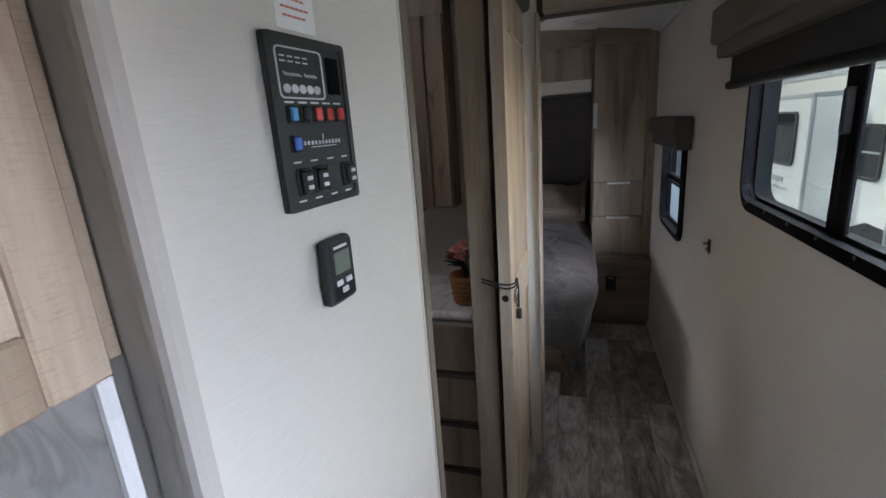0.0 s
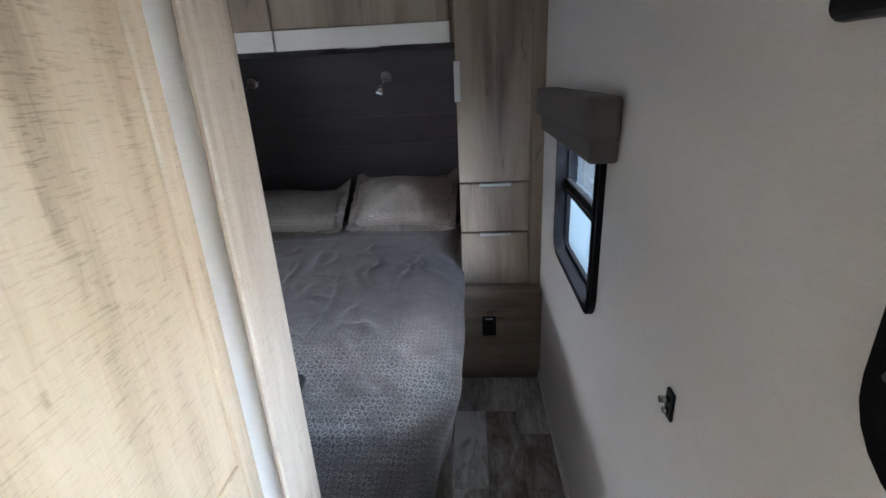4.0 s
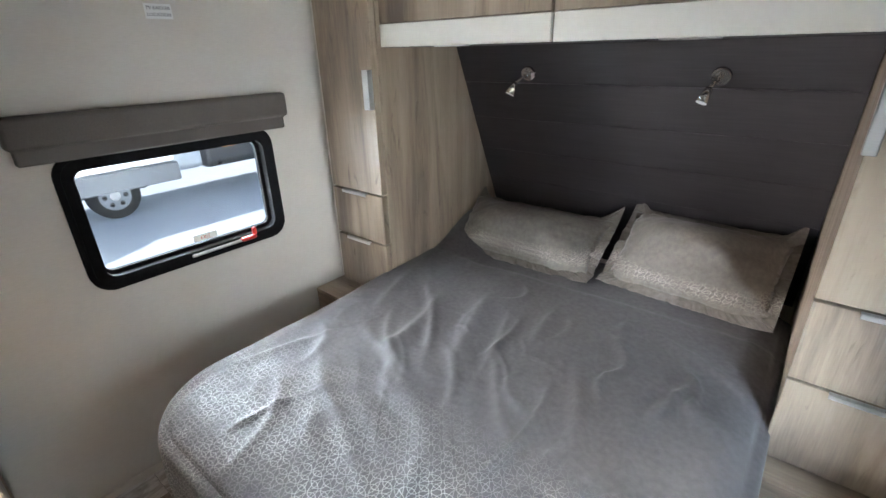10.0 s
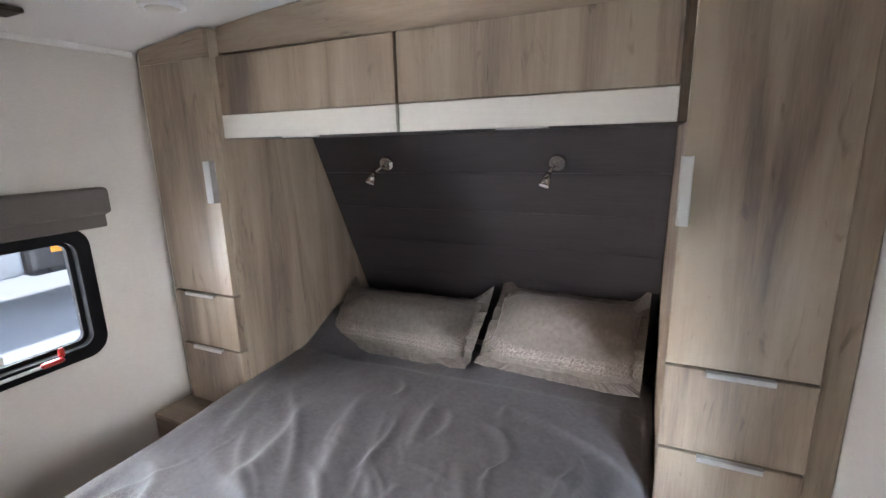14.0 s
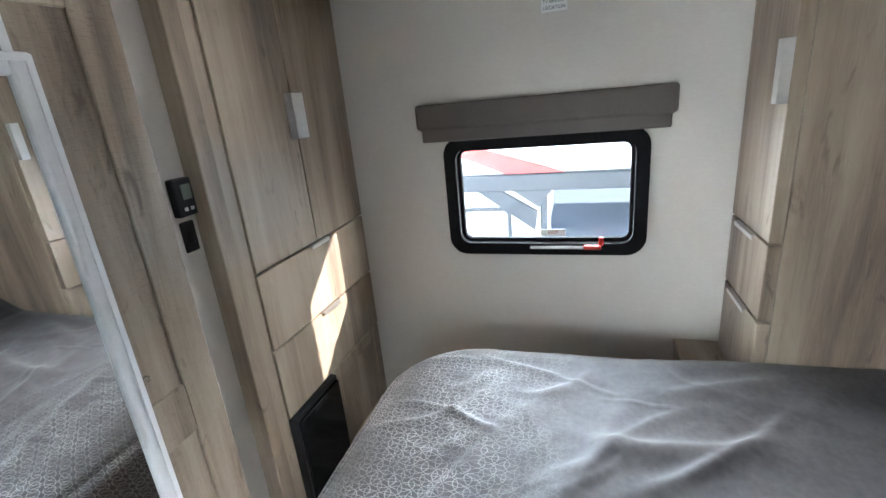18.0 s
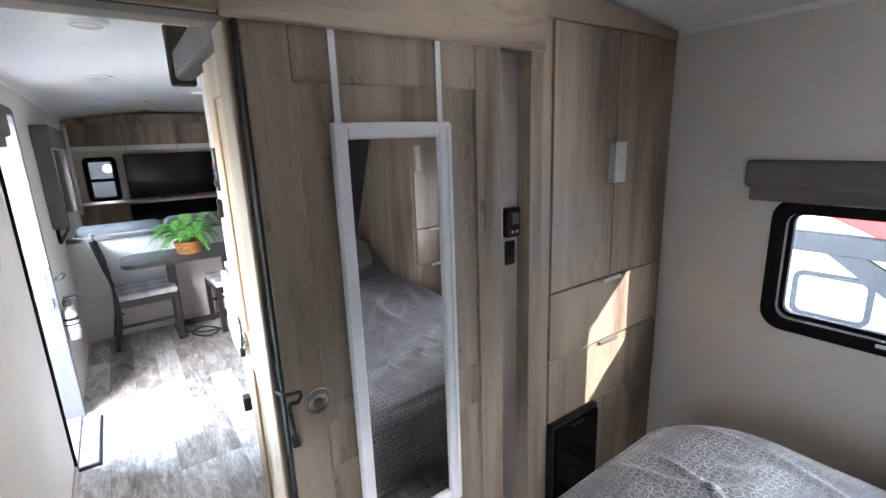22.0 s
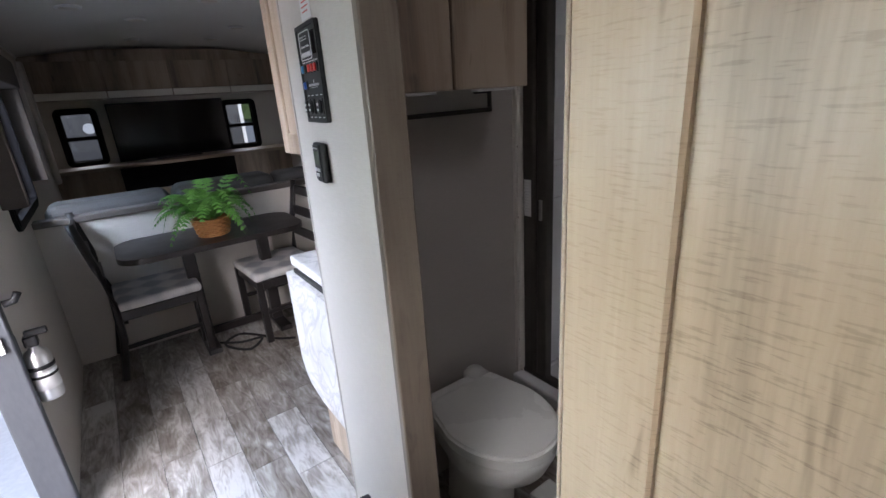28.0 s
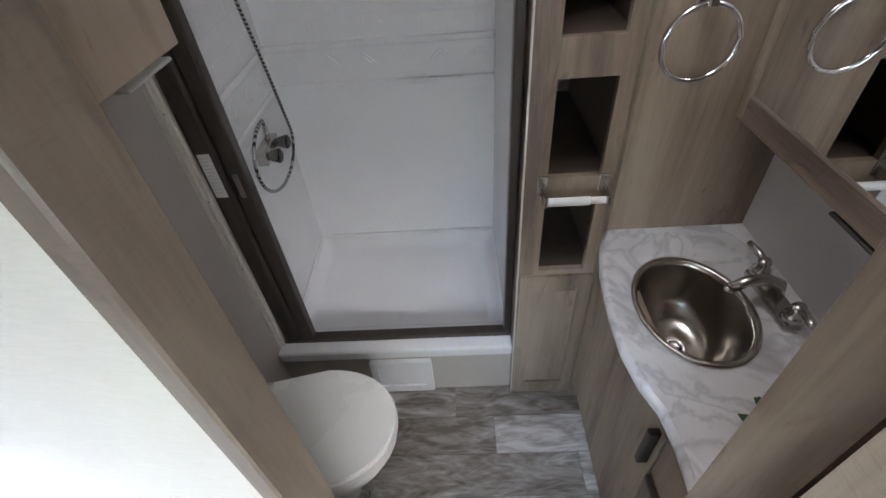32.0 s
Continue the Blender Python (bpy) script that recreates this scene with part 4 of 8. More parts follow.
# sliding bedroom door with mirror
sd = thing("sliding_door", (-0.38, 1.845, 0.02), "taupe wood sliding bedroom door slid open against the partition", "door")
shaker(sd, 'y', 1.828, 1.866, -0.755, -0.026, 0.02, 1.89, 0.1, [(0.02, 0.13), (0.76, 0.90), (1.76, 1.89)], wood_door)
part("seal", bx(-0.0258, -0.0185, 1.836, 1.866, 0.02, 1.885, 0.001), rubber, sd, "black rubber edge seal")
pc = part("pull_cup", lathe([(0.0, 0), (0.036, 0.0), (0.036, 0.004), (0.029, 0.005), (0.026, 0.001), (0.0, 0.001)], (0, 0, 0), 28), nickel, sd, "round nickel flush pull")
pc.data.transform(Matrix.Translation(world_of(sd)))
pc.data.transform(Matrix.Translation((-0.105, 1.866, 0.978)) @ Euler((radians(-90), 0, 0)).to_matrix().to_4x4())
pc.data.transform(Matrix.Translation(-world_of(sd)))
part("bungee", tube(curve_through([(-0.014, 1.83, 1.02), (-0.016, 1.875, 1.03), (-0.035, 1.88, 1.028), (-0.06, 1.878, 1.022), (-0.052, 1.878, 1.0), (-0.03, 1.877, 0.995), (-0.033, 1.876, 0.94), (-0.035, 1.876, 0.90)]), 0.005, 8), rubber, sd, "black bungee loop holding the door open")
part("bungee_ball", cyl((-0.035, 1.868, 0.905), (-0.035, 1.882, 0.88), 0.009), rubber, sd)
mr = thing("door_mirror", (-0.37, 1.87, 0.43), "tall white-framed mirror hung on the sliding door by straps", "mirror")
MX0, MX1, MZ0, MZ1, MW = -0.548, -0.20, 0.455, 1.672, 0.04
part("glass", bx(MX0 + 0.03, MX1 - 0.03, 1.869, 1.876, MZ0 + 0.03, MZ1 - 0.03, 0), mirror, mr, "silvered mirror glass")
for nm, a in (("frame_side", (MX0, MX0 + MW, MZ0, MZ1)), ("frame_side", (MX1 - MW, MX1, MZ0, MZ1)), ("frame_top", (MX0 + MW, MX1 - MW, MZ1 - MW, MZ1)), ("frame_bottom", (MX0 + MW, MX1 - MW, MZ0, MZ0 + MW))):
    part(nm, joined(bx(a[0], a[1], 1.867, 1.888, a[2], a[3], 0.006, 2)), white_paint, mr)
part("frame_bead", ring_frame('y', 1.886, 1.892, (MX0 + 0.004, MX1 - 0.004, MZ0 + 0.004, MZ1 - 0.004), (MX0 + 0.016, MX1 - 0.016, MZ0 + 0.016, MZ1 - 0.016), 0.002, 0.002, 1), white_paint, mr)
for x in (-0.225, -0.523):
    part("strap", bx(x - 0.008, x + 0.008, 1.867, 1.8705, MZ1 - 0.01, 1.878, 0), white_paint, mr, "white hanging strap")
for x, z in ((MX0 - 0.012, 0.975), (MX1 + 0.012, 0.955)):
    part("clip", bx(x - 0.012, x + 0.012, 1.867, 1.878, z - 0.008, z + 0.008, 0.003), clear_plastic, mr, "clear plastic mirror clip")

solid("trim_thermostat_strip", bx(-0.884, -0.757, YP1, YP1 + 0.003, 0.0, 1.88, 0), wall_paper, "narrow beige wall strip beside the sliding door", "wall", kind="structure")
# wall strip with thermostat between door and wardrobe
ts = thing("thermostat", (-0.81, 1.80, 1.29), "black wall thermostat with a small display", "thermostat")
part("body", bx(-0.880, -0.817, 1.80, 1.825, 1.29, 1.392, 0.006, 2), black_plastic, ts)
part("display", bx(-0.870, -0.840, 1.825, 1.8262, 1.335, 1.375, 0), lcd, ts, "grey display")
part("button", bx(-0.867, -0.855, 1.825, 1.828, 1.305, 1.315, 0.002), print_grey, ts)
part("button", bx(-0.847, -0.835, 1.825, 1.828, 1.305, 1.315, 0.002), print_grey, ts)
sw = thing("wall_switch", (-0.81, 1.80, 1.19), "black rocker switch plate below the thermostat", "switch")
part("plate", bx(-0.870, -0.824, 1.80, 1.81, 1.19, 1.275, 0.004), black_plastic, sw)
part("rocker", bx(-0.857, -0.837, 1.81, 1.818, 1.215, 1.25, 0.003), black_plastic, sw)
rv_ = thing("wall_vent", (-0.81, 1.80, 0.09), "round brown floor-level heat vent", "vent")
q = part("ring", lathe([(0.03, 0), (0.055, 0.0), (0.052, 0.012), (0.03, 0.012)], (0, 0, 0), 28), bronze, rv_)
q.data.transform(Matrix.Translation(world_of(rv_)))
q.data.transform(Matrix.Translation((-0.81, 1.80, 0.15)) @ Euler((radians(-90), 0, 0)).to_matrix().to_4x4())
q.data.transform(Matrix.Translation(-world_of(rv_)))
for k in range(5):
    part("louvre", bx(-0.85, -0.77, 1.80, 1.808, 0.113 + 0.016 * k, 0.121 + 0.016 * k, 0.001), bronze, rv_)


# ---- cabinets in the bedroom ----
def bar_pull(e, x0, x1, y, z, s=-1):
    """A thin edge pull over a drawer front; s: the way that it faces along y."""
    ya, yb = sorted((y, y + s * 0.016))
    part("handle", joined(bx(x0, x1, ya, yb, z - 0.002, z + 0.003, 0.001), bx(x0, x1, min(y + s * 0.013, y + s * 0.016), max(y + s * 0.013, y + s * 0.016), z - 0.012, z + 0.003, 0.001)), handle_alu, e, "satin aluminium edge pull")


def strip_pull(e, x0, x1, y, z0, z1, s=-1):
    """An upright edge pull on a wardrobe door."""
    ya, yb = sorted((y, y + s * 0.030))
    part("handle", joined(bx(x0, x1, min(y + s * 0.026, y + s * 0.030), max(y + s * 0.026, y + s * 0.030), z0, z1, 0.001), bx(x0, x0 + 0.004, ya, yb, z0, z1, 0.001), bx(x1 - 0.004, x1, ya, yb, z0, z1, 0.001)), handle_alu, e, "satin aluminium upright pull")


# right front wardrobe
cw = thing("wardrobe", (0.44, 3.5, 0.5), "tall taupe wood wardrobe with two drawers", "wardrobe")
part("body", slab('y', YF + 0.018, 4.28, [(0.25, 0.515), (XR - 0.002, 0.515), (XR - 0.002, 2.014), (0.25, 2.075)]), wood_v, cw)
part("side_stile", bx(0.577, XR - 0.002, YF, YF + 0.018, 0.515, 2.016, 0.002), wood_v, cw)
part("top_rail", slab('y', YF, YF + 0.018, [(0.25, 1.965), (0.584, 1.965), (0.584, 2.03), (0.25, 2.075)]), wood_x, cw)
d1 = part("door", bx(0.242, 0.573, YF - 0.018, YF + 0.0172, 1.062, 1.96, 0.002), wood_v, cw)
strip_pull(d1, 0.235, 0.262, YF - 0.014, 1.43, 1.596)
for z0, z1 in ((0.815, 1.054), (0.53, 0.807)):
    d = part("drawer", bx(0.242, 0.573, YF - 0.018, YF + 0.0172, z0, z1, 0.002), wood_v, cw)
    bar_pull(d, 0.336, 0.486, YF - 0.016, z1, -1)
# left front wardrobe
cw = thing("wardrobe", (-1.58, 3.5, 0.5), "tall taupe wood wardrobe with two drawers beside the bed", "wardrobe")
part("body", slab('y', YF + 0.018, 4.28, [(-1.685, 0.515), (-1.332, 0.515), (-1.332, 2.068), (-1.685, 2.03)]), wood_v, cw)
part("top_rail", slab('y', YF - 0.002, YF + 0.018, [(-1.70, 1.965), (-1.336, 1.965), (-1.336, 2.066), (-1.70, 2.022)]), wood_x, cw)
part("filler", slab('y', YF + 0.022, YF + 0.04, [(XL + 0.001, 0.515), (-1.6855, 0.515), (-1.6855, 2.024), (XL + 0.001, 2.016)]), wall_paper, cw, "beige filler strip to the wall")
d1 = part("door", bx(-1.685, -1.336, YF - 0.018, YF + 0.0172, 1.056, 1.96, 0.002), wood_v, cw)
strip_pull(d1, -1.374, -1.338, YF - 0.014, 1.436, 1.594)
for z0, z1 in ((0.81, 1.048), (0.53, 0.802)):
    d = part("drawer", bx(-1.685, -1.336, YF - 0.018, YF + 0.0172, z0, z1, 0.002), wood_v, cw)
    bar_pull(d, -1.605, -1.435, YF - 0.016, z1, -1)
# bases under them
for nm, x0, x1, y0 in (("base_cabinet", 0.165, XR - 0.002, 3.265), ("base_cabinet", XL + 0.002, -1.345, 3.19)):
    e = thing(nm, ((x0 + x1) / 2, 3.6, 0), "taupe wood base cabinet carrying the wardrobe", "cabinet")
    part("front", bx(x0, x1, y0, y0 + 0.02, 0.0, 0.492, 0.002), wood_x, e)
    part("side", bx(x0, x0 + 0.018, y0 + 0.02, 4.2, 0.0, 0.492, 0.002), wood_y, e)
    part("top", bx(x0, x1, y0 - 0.004, 4.2, 0.492, 0.512, 0.003), wood_x, e)
ou = thing("power_outlet", (0.373, 3.262, 0.27), "black duplex power outlet on the wardrobe base", "outlet")
part("plate", bx(0.338, 0.408, 3.258, 3.265, 0.268, 0.38, 0.004, 2), black_plastic, ou)
part("socket", bx(0.352, 0.394, 3.2545, 3.258, 0.29, 0.325, 0.003), black_plastic, ou)
part("socket", bx(0.352, 0.394, 3.2545, 3.258, 0.33, 0.358, 0.003), black_plastic, ou)
part("usb_strip", bx(0.355, 0.391, 3.256, 3.258, 0.362, 0.37, 0.001), print_grey, ou)

# overhead cabinet above the bed
oc = thing("overhead_cabinet", (-0.58, 3.7, 1.68), "taupe wood overhead cabinet with a cream strip above the bed", "cabinet")
YO = 3.405
part("body", slab('y', YO + 0.02, 3.86, [(-1.33, 1.69), (0.245, 1.69), (0.245, 2.07), (-0.2, 2.1), (-0.95, 2.1), (-1.33, 2.065)]), wood_x, oc)
NT = 12
arch = [(-1.33 + 1.575 * i / NT, ceil_z(-1.33 + 1.575 * i / NT) - 0.004) for i in range(NT + 1)]
part("valance_board", slab('y', YO, YO + 0.02, [(-1.33, 1.985)] + [(0.245, 1.968)] + arch[::-1]), wood_x, oc)
for x0, x1 in ((-1.362, -0.573), (-0.563, 0.222)):
    d = part("door", bx(x0, x1, YO - 0.016, YO + 0.002, 1.765, 1.972, 0.002), wood_v, oc)
    s = part("strip", bx(x0, x1, YO - 0.017, YO + 0.001, 1.678, 1.762, 0.002), white_strip, oc, "cream gloss lower strip")
    xm = (x0 + x1) / 2
    part("handle", bx(xm - 0.075, xm + 0.075, YO - 0.026, YO + 0.001, 1.673, 1.6785, 0.002), handle_alu, s, "satin aluminium edge pull")
part("end_stile", bx(0.224, 0.245, YO - 0.004, YO + 0.018, 1.678, 1.974, 0.001), wood_v, oc)
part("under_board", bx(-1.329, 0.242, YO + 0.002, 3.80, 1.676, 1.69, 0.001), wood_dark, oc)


# leaning headboard of dark planks
def lean_y(z):
    return 3.89 + (1.69 - z) * 0.455


hb = thing("headboard", (-0.58, 4.1, 0.6), "dark espresso plank headboard leaning outward", "headboard")
zb = [0.60, 0.79, 0.97, 1.15, 1.33, 1.51, 1.69]
for a, b in zip(zb, zb[1:]):
    bm = bmesh.new()
    vs = []
    for x in (-1.331, 0.245):
        for z, o in ((a + 0.0006, 0), (b - 0.0006, 0), (b - 0.0006, 0.02), (a + 0.0006, 0.02)):
            vs.append(bm.verts.new((x, lean_y(z) + o, z)))
    for k in range(4):
        bm.faces.new((vs[k], vs[(k + 1) % 4], vs[4 + (k + 1) % 4], vs[4 + k]))
    bm.faces.new(vs[:4])
    bm.faces.new(vs[4:])
    bmesh.ops.recalc_face_normals(bm, faces=bm.faces[:])
    part("plank", bm, wood_dark, hb)
bm = bmesh.new()
sq = [(lean_y(0.5) + 0.025, 0.5), (lean_y(1.69) + 0.025, 1.69), (lean_y(1.69) + 0.04, 1.69), (lean_y(0.5) + 0.04, 0.5)]
part("backing", slab('x', -1.331, 0.245, sq), wood_dark, hb)


# reading lamps
def reading_lamp(x, tilt):
    z = 1.556
    y = lean_y(z)
    e = thing("reading_lamp", (x, y, z), "small brushed nickel reading lamp on the headboard", "lamp", "reading lamps over the bed")
    n = Vector((0, -0.91, -0.41)).normalized()
    c = Vector((x, y, z))
    part("rosette", cyl(c, c + n * 0.014, 0.034, 0.031, 28), nickel, e)
    part("hub", cyl(c + n * 0.012, c + n * 0.03, 0.010, n=16), nickel, e)
    j = c + n * 0.03
    k = j + Vector((-0.022 + tilt, -0.035, -0.030))
    part("arm", tube([j, j + Vector((-0.01, -0.02, -0.008)), k], 0.0055, 8), nickel, e)
    hd = Vector((-0.25 + 3 * tilt, -0.35, -0.9)).normalized()
    part("head", cyl(k - hd * 0.006, k + hd * 0.05, 0.011, 0.021, 20), nickel, e)
    part("lens", cyl(k + hd * 0.0505, k + hd * 0.053, 0.019, n=20), white_plastic, e)
    return e


reading_lamp(-0.955, -0.012)
reading_lamp(-0.17, 0.0)

# aft wardrobe on the partition
aw = thing("wardrobe", (-1.34, 1.83, 0.0), "tall taupe wood built-in wardrobe with two doors and wide drawers", "wardrobe")
part("body", bx(XL + 0.002, -0.946, YP1, 1.84, 0.0, 2.02, 0.002), wood_v, aw)
part("frame_stile", bx(-0.945, -0.884, YP1, 1.862, 0.0, 2.04, 0.003), wood_v, aw)
part("inner_stile", bx(-1.0, -0.946, 1.838, 1.852, 0.0, 2.04, 0.002), wood_v, aw)
for x0, x1 in ((-1.352, -1.0), (XL + 0.012, -1.358)):
    part("door", bx(x0, x1, 1.842, 1.86, 1.06, 1.985, 0.002), wood_v, aw)
strip_pull(aw, -1.385, -1.315, 1.858, 1.44, 1.592, 1)
for z0, z1 in ((0.785, 1.052), (0.515, 0.778)):
    d = part("drawer", bx(XL + 0.012, -1.0, 1.842, 1.86, z0, z1, 0.002), wood_v, aw)
    bar_pull(d, -1.42, -1.30, 1.858, z1, 1)
shaker(aw, 'y', 1.842, 1.858, XL + 0.012, -1.30, 0.07, 0.508, 0.055, [(0.07, 0.125), (0.45, 0.508)], wood_v, recess=0.005)
part("top_rail", slab('y', 1.842, 1.862, [(XL + 0.002, 1.99), (-0.946, 1.99), (-0.946, ceil_z(-0.946) - 0.004), (XL + 0.002, 2.018)]), wood_x, aw)
bp = thing("access_panel", (-1.16, 1.85, 0.1), "glossy black plastic service panel set in the wardrobe", "service panel")
part("frame", bx(-1.297, -1.008, 1.842, 1.874, 0.10, 0.505, 0.005, 2), black_plastic, bp)
part("lid", bx(-1.285, -1.02, 1.874, 1.888, 0.115, 0.49, 0.004, 2), tv_black, bp)
part("catch", bx(-1.19, -1.11, 1.886, 1.892, 0.47, 0.485, 0.002), black_plastic, bp)


# ---- bed ----
bed = thing("bed", (-0.58, 3.1, 0.0), "double bed with a taupe wood platform and grey mattress", "bed")
part("platform_side", bx(0.05, 0.075, 2.50, 3.98, 0.0, 0.30, 0.003), wood_y, bed)
part("platform_side", bx(-1.30, -1.275, 2.50, 3.98, 0.0, 0.30, 0.003), wood_y, bed)
part("platform_foot", bx(-1.275, 0.05, 2.50, 2.525, 0.0, 0.30, 0.003), wood_x, bed)
part("platform_top", bx(-1.32, 0.14, 2.40, 3.98, 0.30, 0.325, 0.003), wood_x, bed)
part("mattress", bx(-1.335, 0.165, 2.33, 4.10, 0.326, 0.60, 0.05, 4), bed_satin, bed)


random.seed(31)
FOLDS = [(-0.98, 3.30, -0.90, 2.85, 0.03, 0.014, 0.05), (-0.80, 3.45, -0.62, 2.95, -0.03, 0.012, 0.05), (-1.08, 2.95, -0.25, 2.45, 0.05, 0.012, 0.045), (-1.18, 2.80, -0.75, 2.42, 0.03, 0.007, 0.04),
         (-0.92, 2.62, -0.30, 2.30, 0.02, 0.014, 0.03), (-0.30, 3.20, -0.12, 2.70, 0.02, 0.012, 0.035), (-0.12, 3.10, 0.02, 2.60, 0.03, 0.013, 0.035), (-0.55, 3.10, -0.28, 2.75, -0.02, 0.010, 0.03)]
for _ in range(38):
    fx, fy, fa, fl_ = random.uniform(-1.25, 0.05), random.uniform(2.4, 3.6), random.uniform(-1.9, -0.5), random.uniform(0.15, 0.5)
    FOLDS.append((fx, fy, fx + fl_ * math.cos(fa), fy + fl_ * math.sin(fa), random.uniform(-0.06, 0.06), random.uniform(0.005, 0.013), random.uniform(0.018, 0.05)))
for _ in range(26):
    fx, fy, fa, fl_ = random.uniform(-1.2, 0.0), random.uniform(2.35, 3.3), random.uniform(-2.3, 0.1), random.uniform(0.08, 0.26)
    FOLDS.append((fx, fy, fx + fl_ * math.cos(fa), fy + fl_ * math.sin(fa), random.uniform(-0.02, 0.02), random.uniform(0.002, 0.005), random.uniform(0.007, 0.013)))
FOLDS = [(a, b, math.hypot(c - a, d - b), (c - a) / math.hypot(c - a, d - b), (d - b) / math.hypot(c - a, d - b), k, amp, w_) for a, b, c, d, k, amp, w_ in FOLDS]


def fold_height(u, v):
    h = 0.0
    for a, b, ln, dx, dy, k, amp, w_ in FOLDS:
        px_, py_ = u - a, v - b
        s = (px_ * dx + py_ * dy) / ln
        if s < -0.15 or s > 1.15:
            continue
        t = -px_ * dy + py_ * dx - k * 4 * s * (1 - s)
        if abs(t) > 4 * w_:
            continue
        end = min(1.0, max(0.0, (s + 0.15) / 0.4)) * min(1.0, max(0.0, (1.15 - s) / 0.4))
        q = t / w_ if t > 0 else t / (0.55 * w_)
        h += amp * end * end * (3 - 2 * end) * (math.exp(-q * q) - 0.35 * math.exp(-((t + 1.6 * w_) / w_) ** 2))
    return h


def cover():
    """The bedspread: follows the mattress, rounded at the foot, hanging down over its edges in soft folds."""
    x0, x1, y0, y1, top = -1.375, 0.215, 2.225, 4.06, 0.645
    rc = 0.28
    drop_r, drop_l, drop_f = 0.31, 0.34, 0.33
    NU, NV = 270, 260
    kinds = {}
    rowsv = []
    for j in range(NV + 1):
        v = y0 - drop_f + (y1 - y0 + drop_f) * j / NV
        row = []
        for i in range(NU + 1):
            u = x0 - drop_l + (x1 - x0 + drop_l + drop_r) * i / NU
            rr = rc if u < MID else 0.25
            cx = min(max(u, x0 + rc), x1 - 0.25)
            cy = max(v, y0 + rr)
            dx, dy = u - cx, v - cy
            dist = math.hypot(dx, dy)
            lim = rr if (abs(dx) > 1e-6 and abs(dy) > 1e-6) else (rc if u < x0 + rc else 0.25 if u > x1 - 0.25 else rr)
            over = dist - lim
            crown = 0.018 * (1 - ((u - MID) / 0.85) ** 2) - 0.02 * max(0.0, (2.6 - v)) if over <= 0 else 0
            wx = u + 0.10 * noise.noise((u * 2.1, v * 2.1, 7.3))
            wy = v + 0.10 * noise.noise((u * 2.1, v * 2.1, 1.9))
            w = noise.noise((wx * 2.6, wy * 2.0, 1.3)) * 0.008 + noise.noise((wx * 14, wy * 11, 4.1)) * 0.0022
            for fq, ax_, ay_, amp, sharp, off in ((3.9, 0.9, -0.7, 0.0028, 0.3, 5.5), (8.0, 1.0, 0.5, 0.0014, 0.3, 2.7), (13.0, 0.3, 1.0, 0.0009, 0.3, 9.7)):
                r_ = 1 - abs(noise.noise(((wx * ax_ + wy * ay_) * fq, (wy * ax_ - wx * ay_) * fq * 0.6, off)))
                w += amp * max(0.0, (r_ - (1 - sharp)) / sharp) ** 1.5
            w += fold_height(u, v)
            side_up = min(1.0, max(0.0, (-1.02 - u) / 0.26))
            head_up = min(1.0, max(0.0, (v - 3.62) / 0.42))
            w += 0.135 * side_up * side_up * (3 - 2 * side_up) * head_up * head_up * (3 - 2 * head_up) + 0.028 * side_up * min(1.0, max(0.0, (v - 3.0) / 0.4))
            w += 0.009 / (1 + math.exp(min(40.0, max(-40.0, (v - 3.70 - 0.05 * (u + 0.58) - 0.02 * noise.noise((u * 3, 0.0, 4.4))) / 0.007))))
            if over <= 0:
                edge = max(0.0, 1 + over / 0.10)
                z = top + crown + w - 0.03 * edge * edge
                p = Vector((u, v, z))
            else:
                n = Vector((dx, dy, 0)).normalized()
                base = Vector((cx, cy, 0)) + n * lim
                bend = min(over, 0.07)
                along = u * 2.0 + v * 2.0
                fold = (0.009 * math.sin(along * 4.2 + 4 * noise.noise((u * 2, v * 2, 5))) + 0.010 * noise.noise((u * 5, v * 5, 8))) * min(1, over / 0.25)
                out = 0.035 * math.sin(bend / 0.07 * math.pi / 2) + fold + (0.05 * over if u < MID else 0.05 * over - 0.24 * max(0.0, over - 0.09) * min(1.0, (u - MID) / 0.3))
                down = over - 0.03 if over > 0.07 else over * over / 0.122
                p = base + n * out + Vector((0, 0, top - 0.03 - down + 0.4 * w))
            row.append(p)
            kinds[(i, j)] = "top_panel" if over <= 0.012 else "foot_drop" if v < y0 + 0.05 and x0 < u < x1 else "left_drop" if u < MID else "right_drop"
        rowsv.append(row)
    made = {}
    for j in range(NV):
        for i in range(NU):
            bm, seen = made.setdefault(kinds[(i, j)], (bmesh.new(), {}))
            q = []
            for a, b in ((i, j), (i + 1, j), (i + 1, j + 1), (i, j + 1)):
                if (a, b) not in seen:
                    seen[(a, b)] = bm.verts.new(rowsv[b][a])
                q.append(seen[(a, b)])
            bm.faces.new(q).smooth = True
    return made


bs = thing("bedspread", (-0.58, 3.1, 0.63), "crumpled grey satin bedspread with pale ring pattern at the foot", "bedspread")
for piece, (bm, _) in cover().items():
    part(piece, bm, bed_satin, bs)


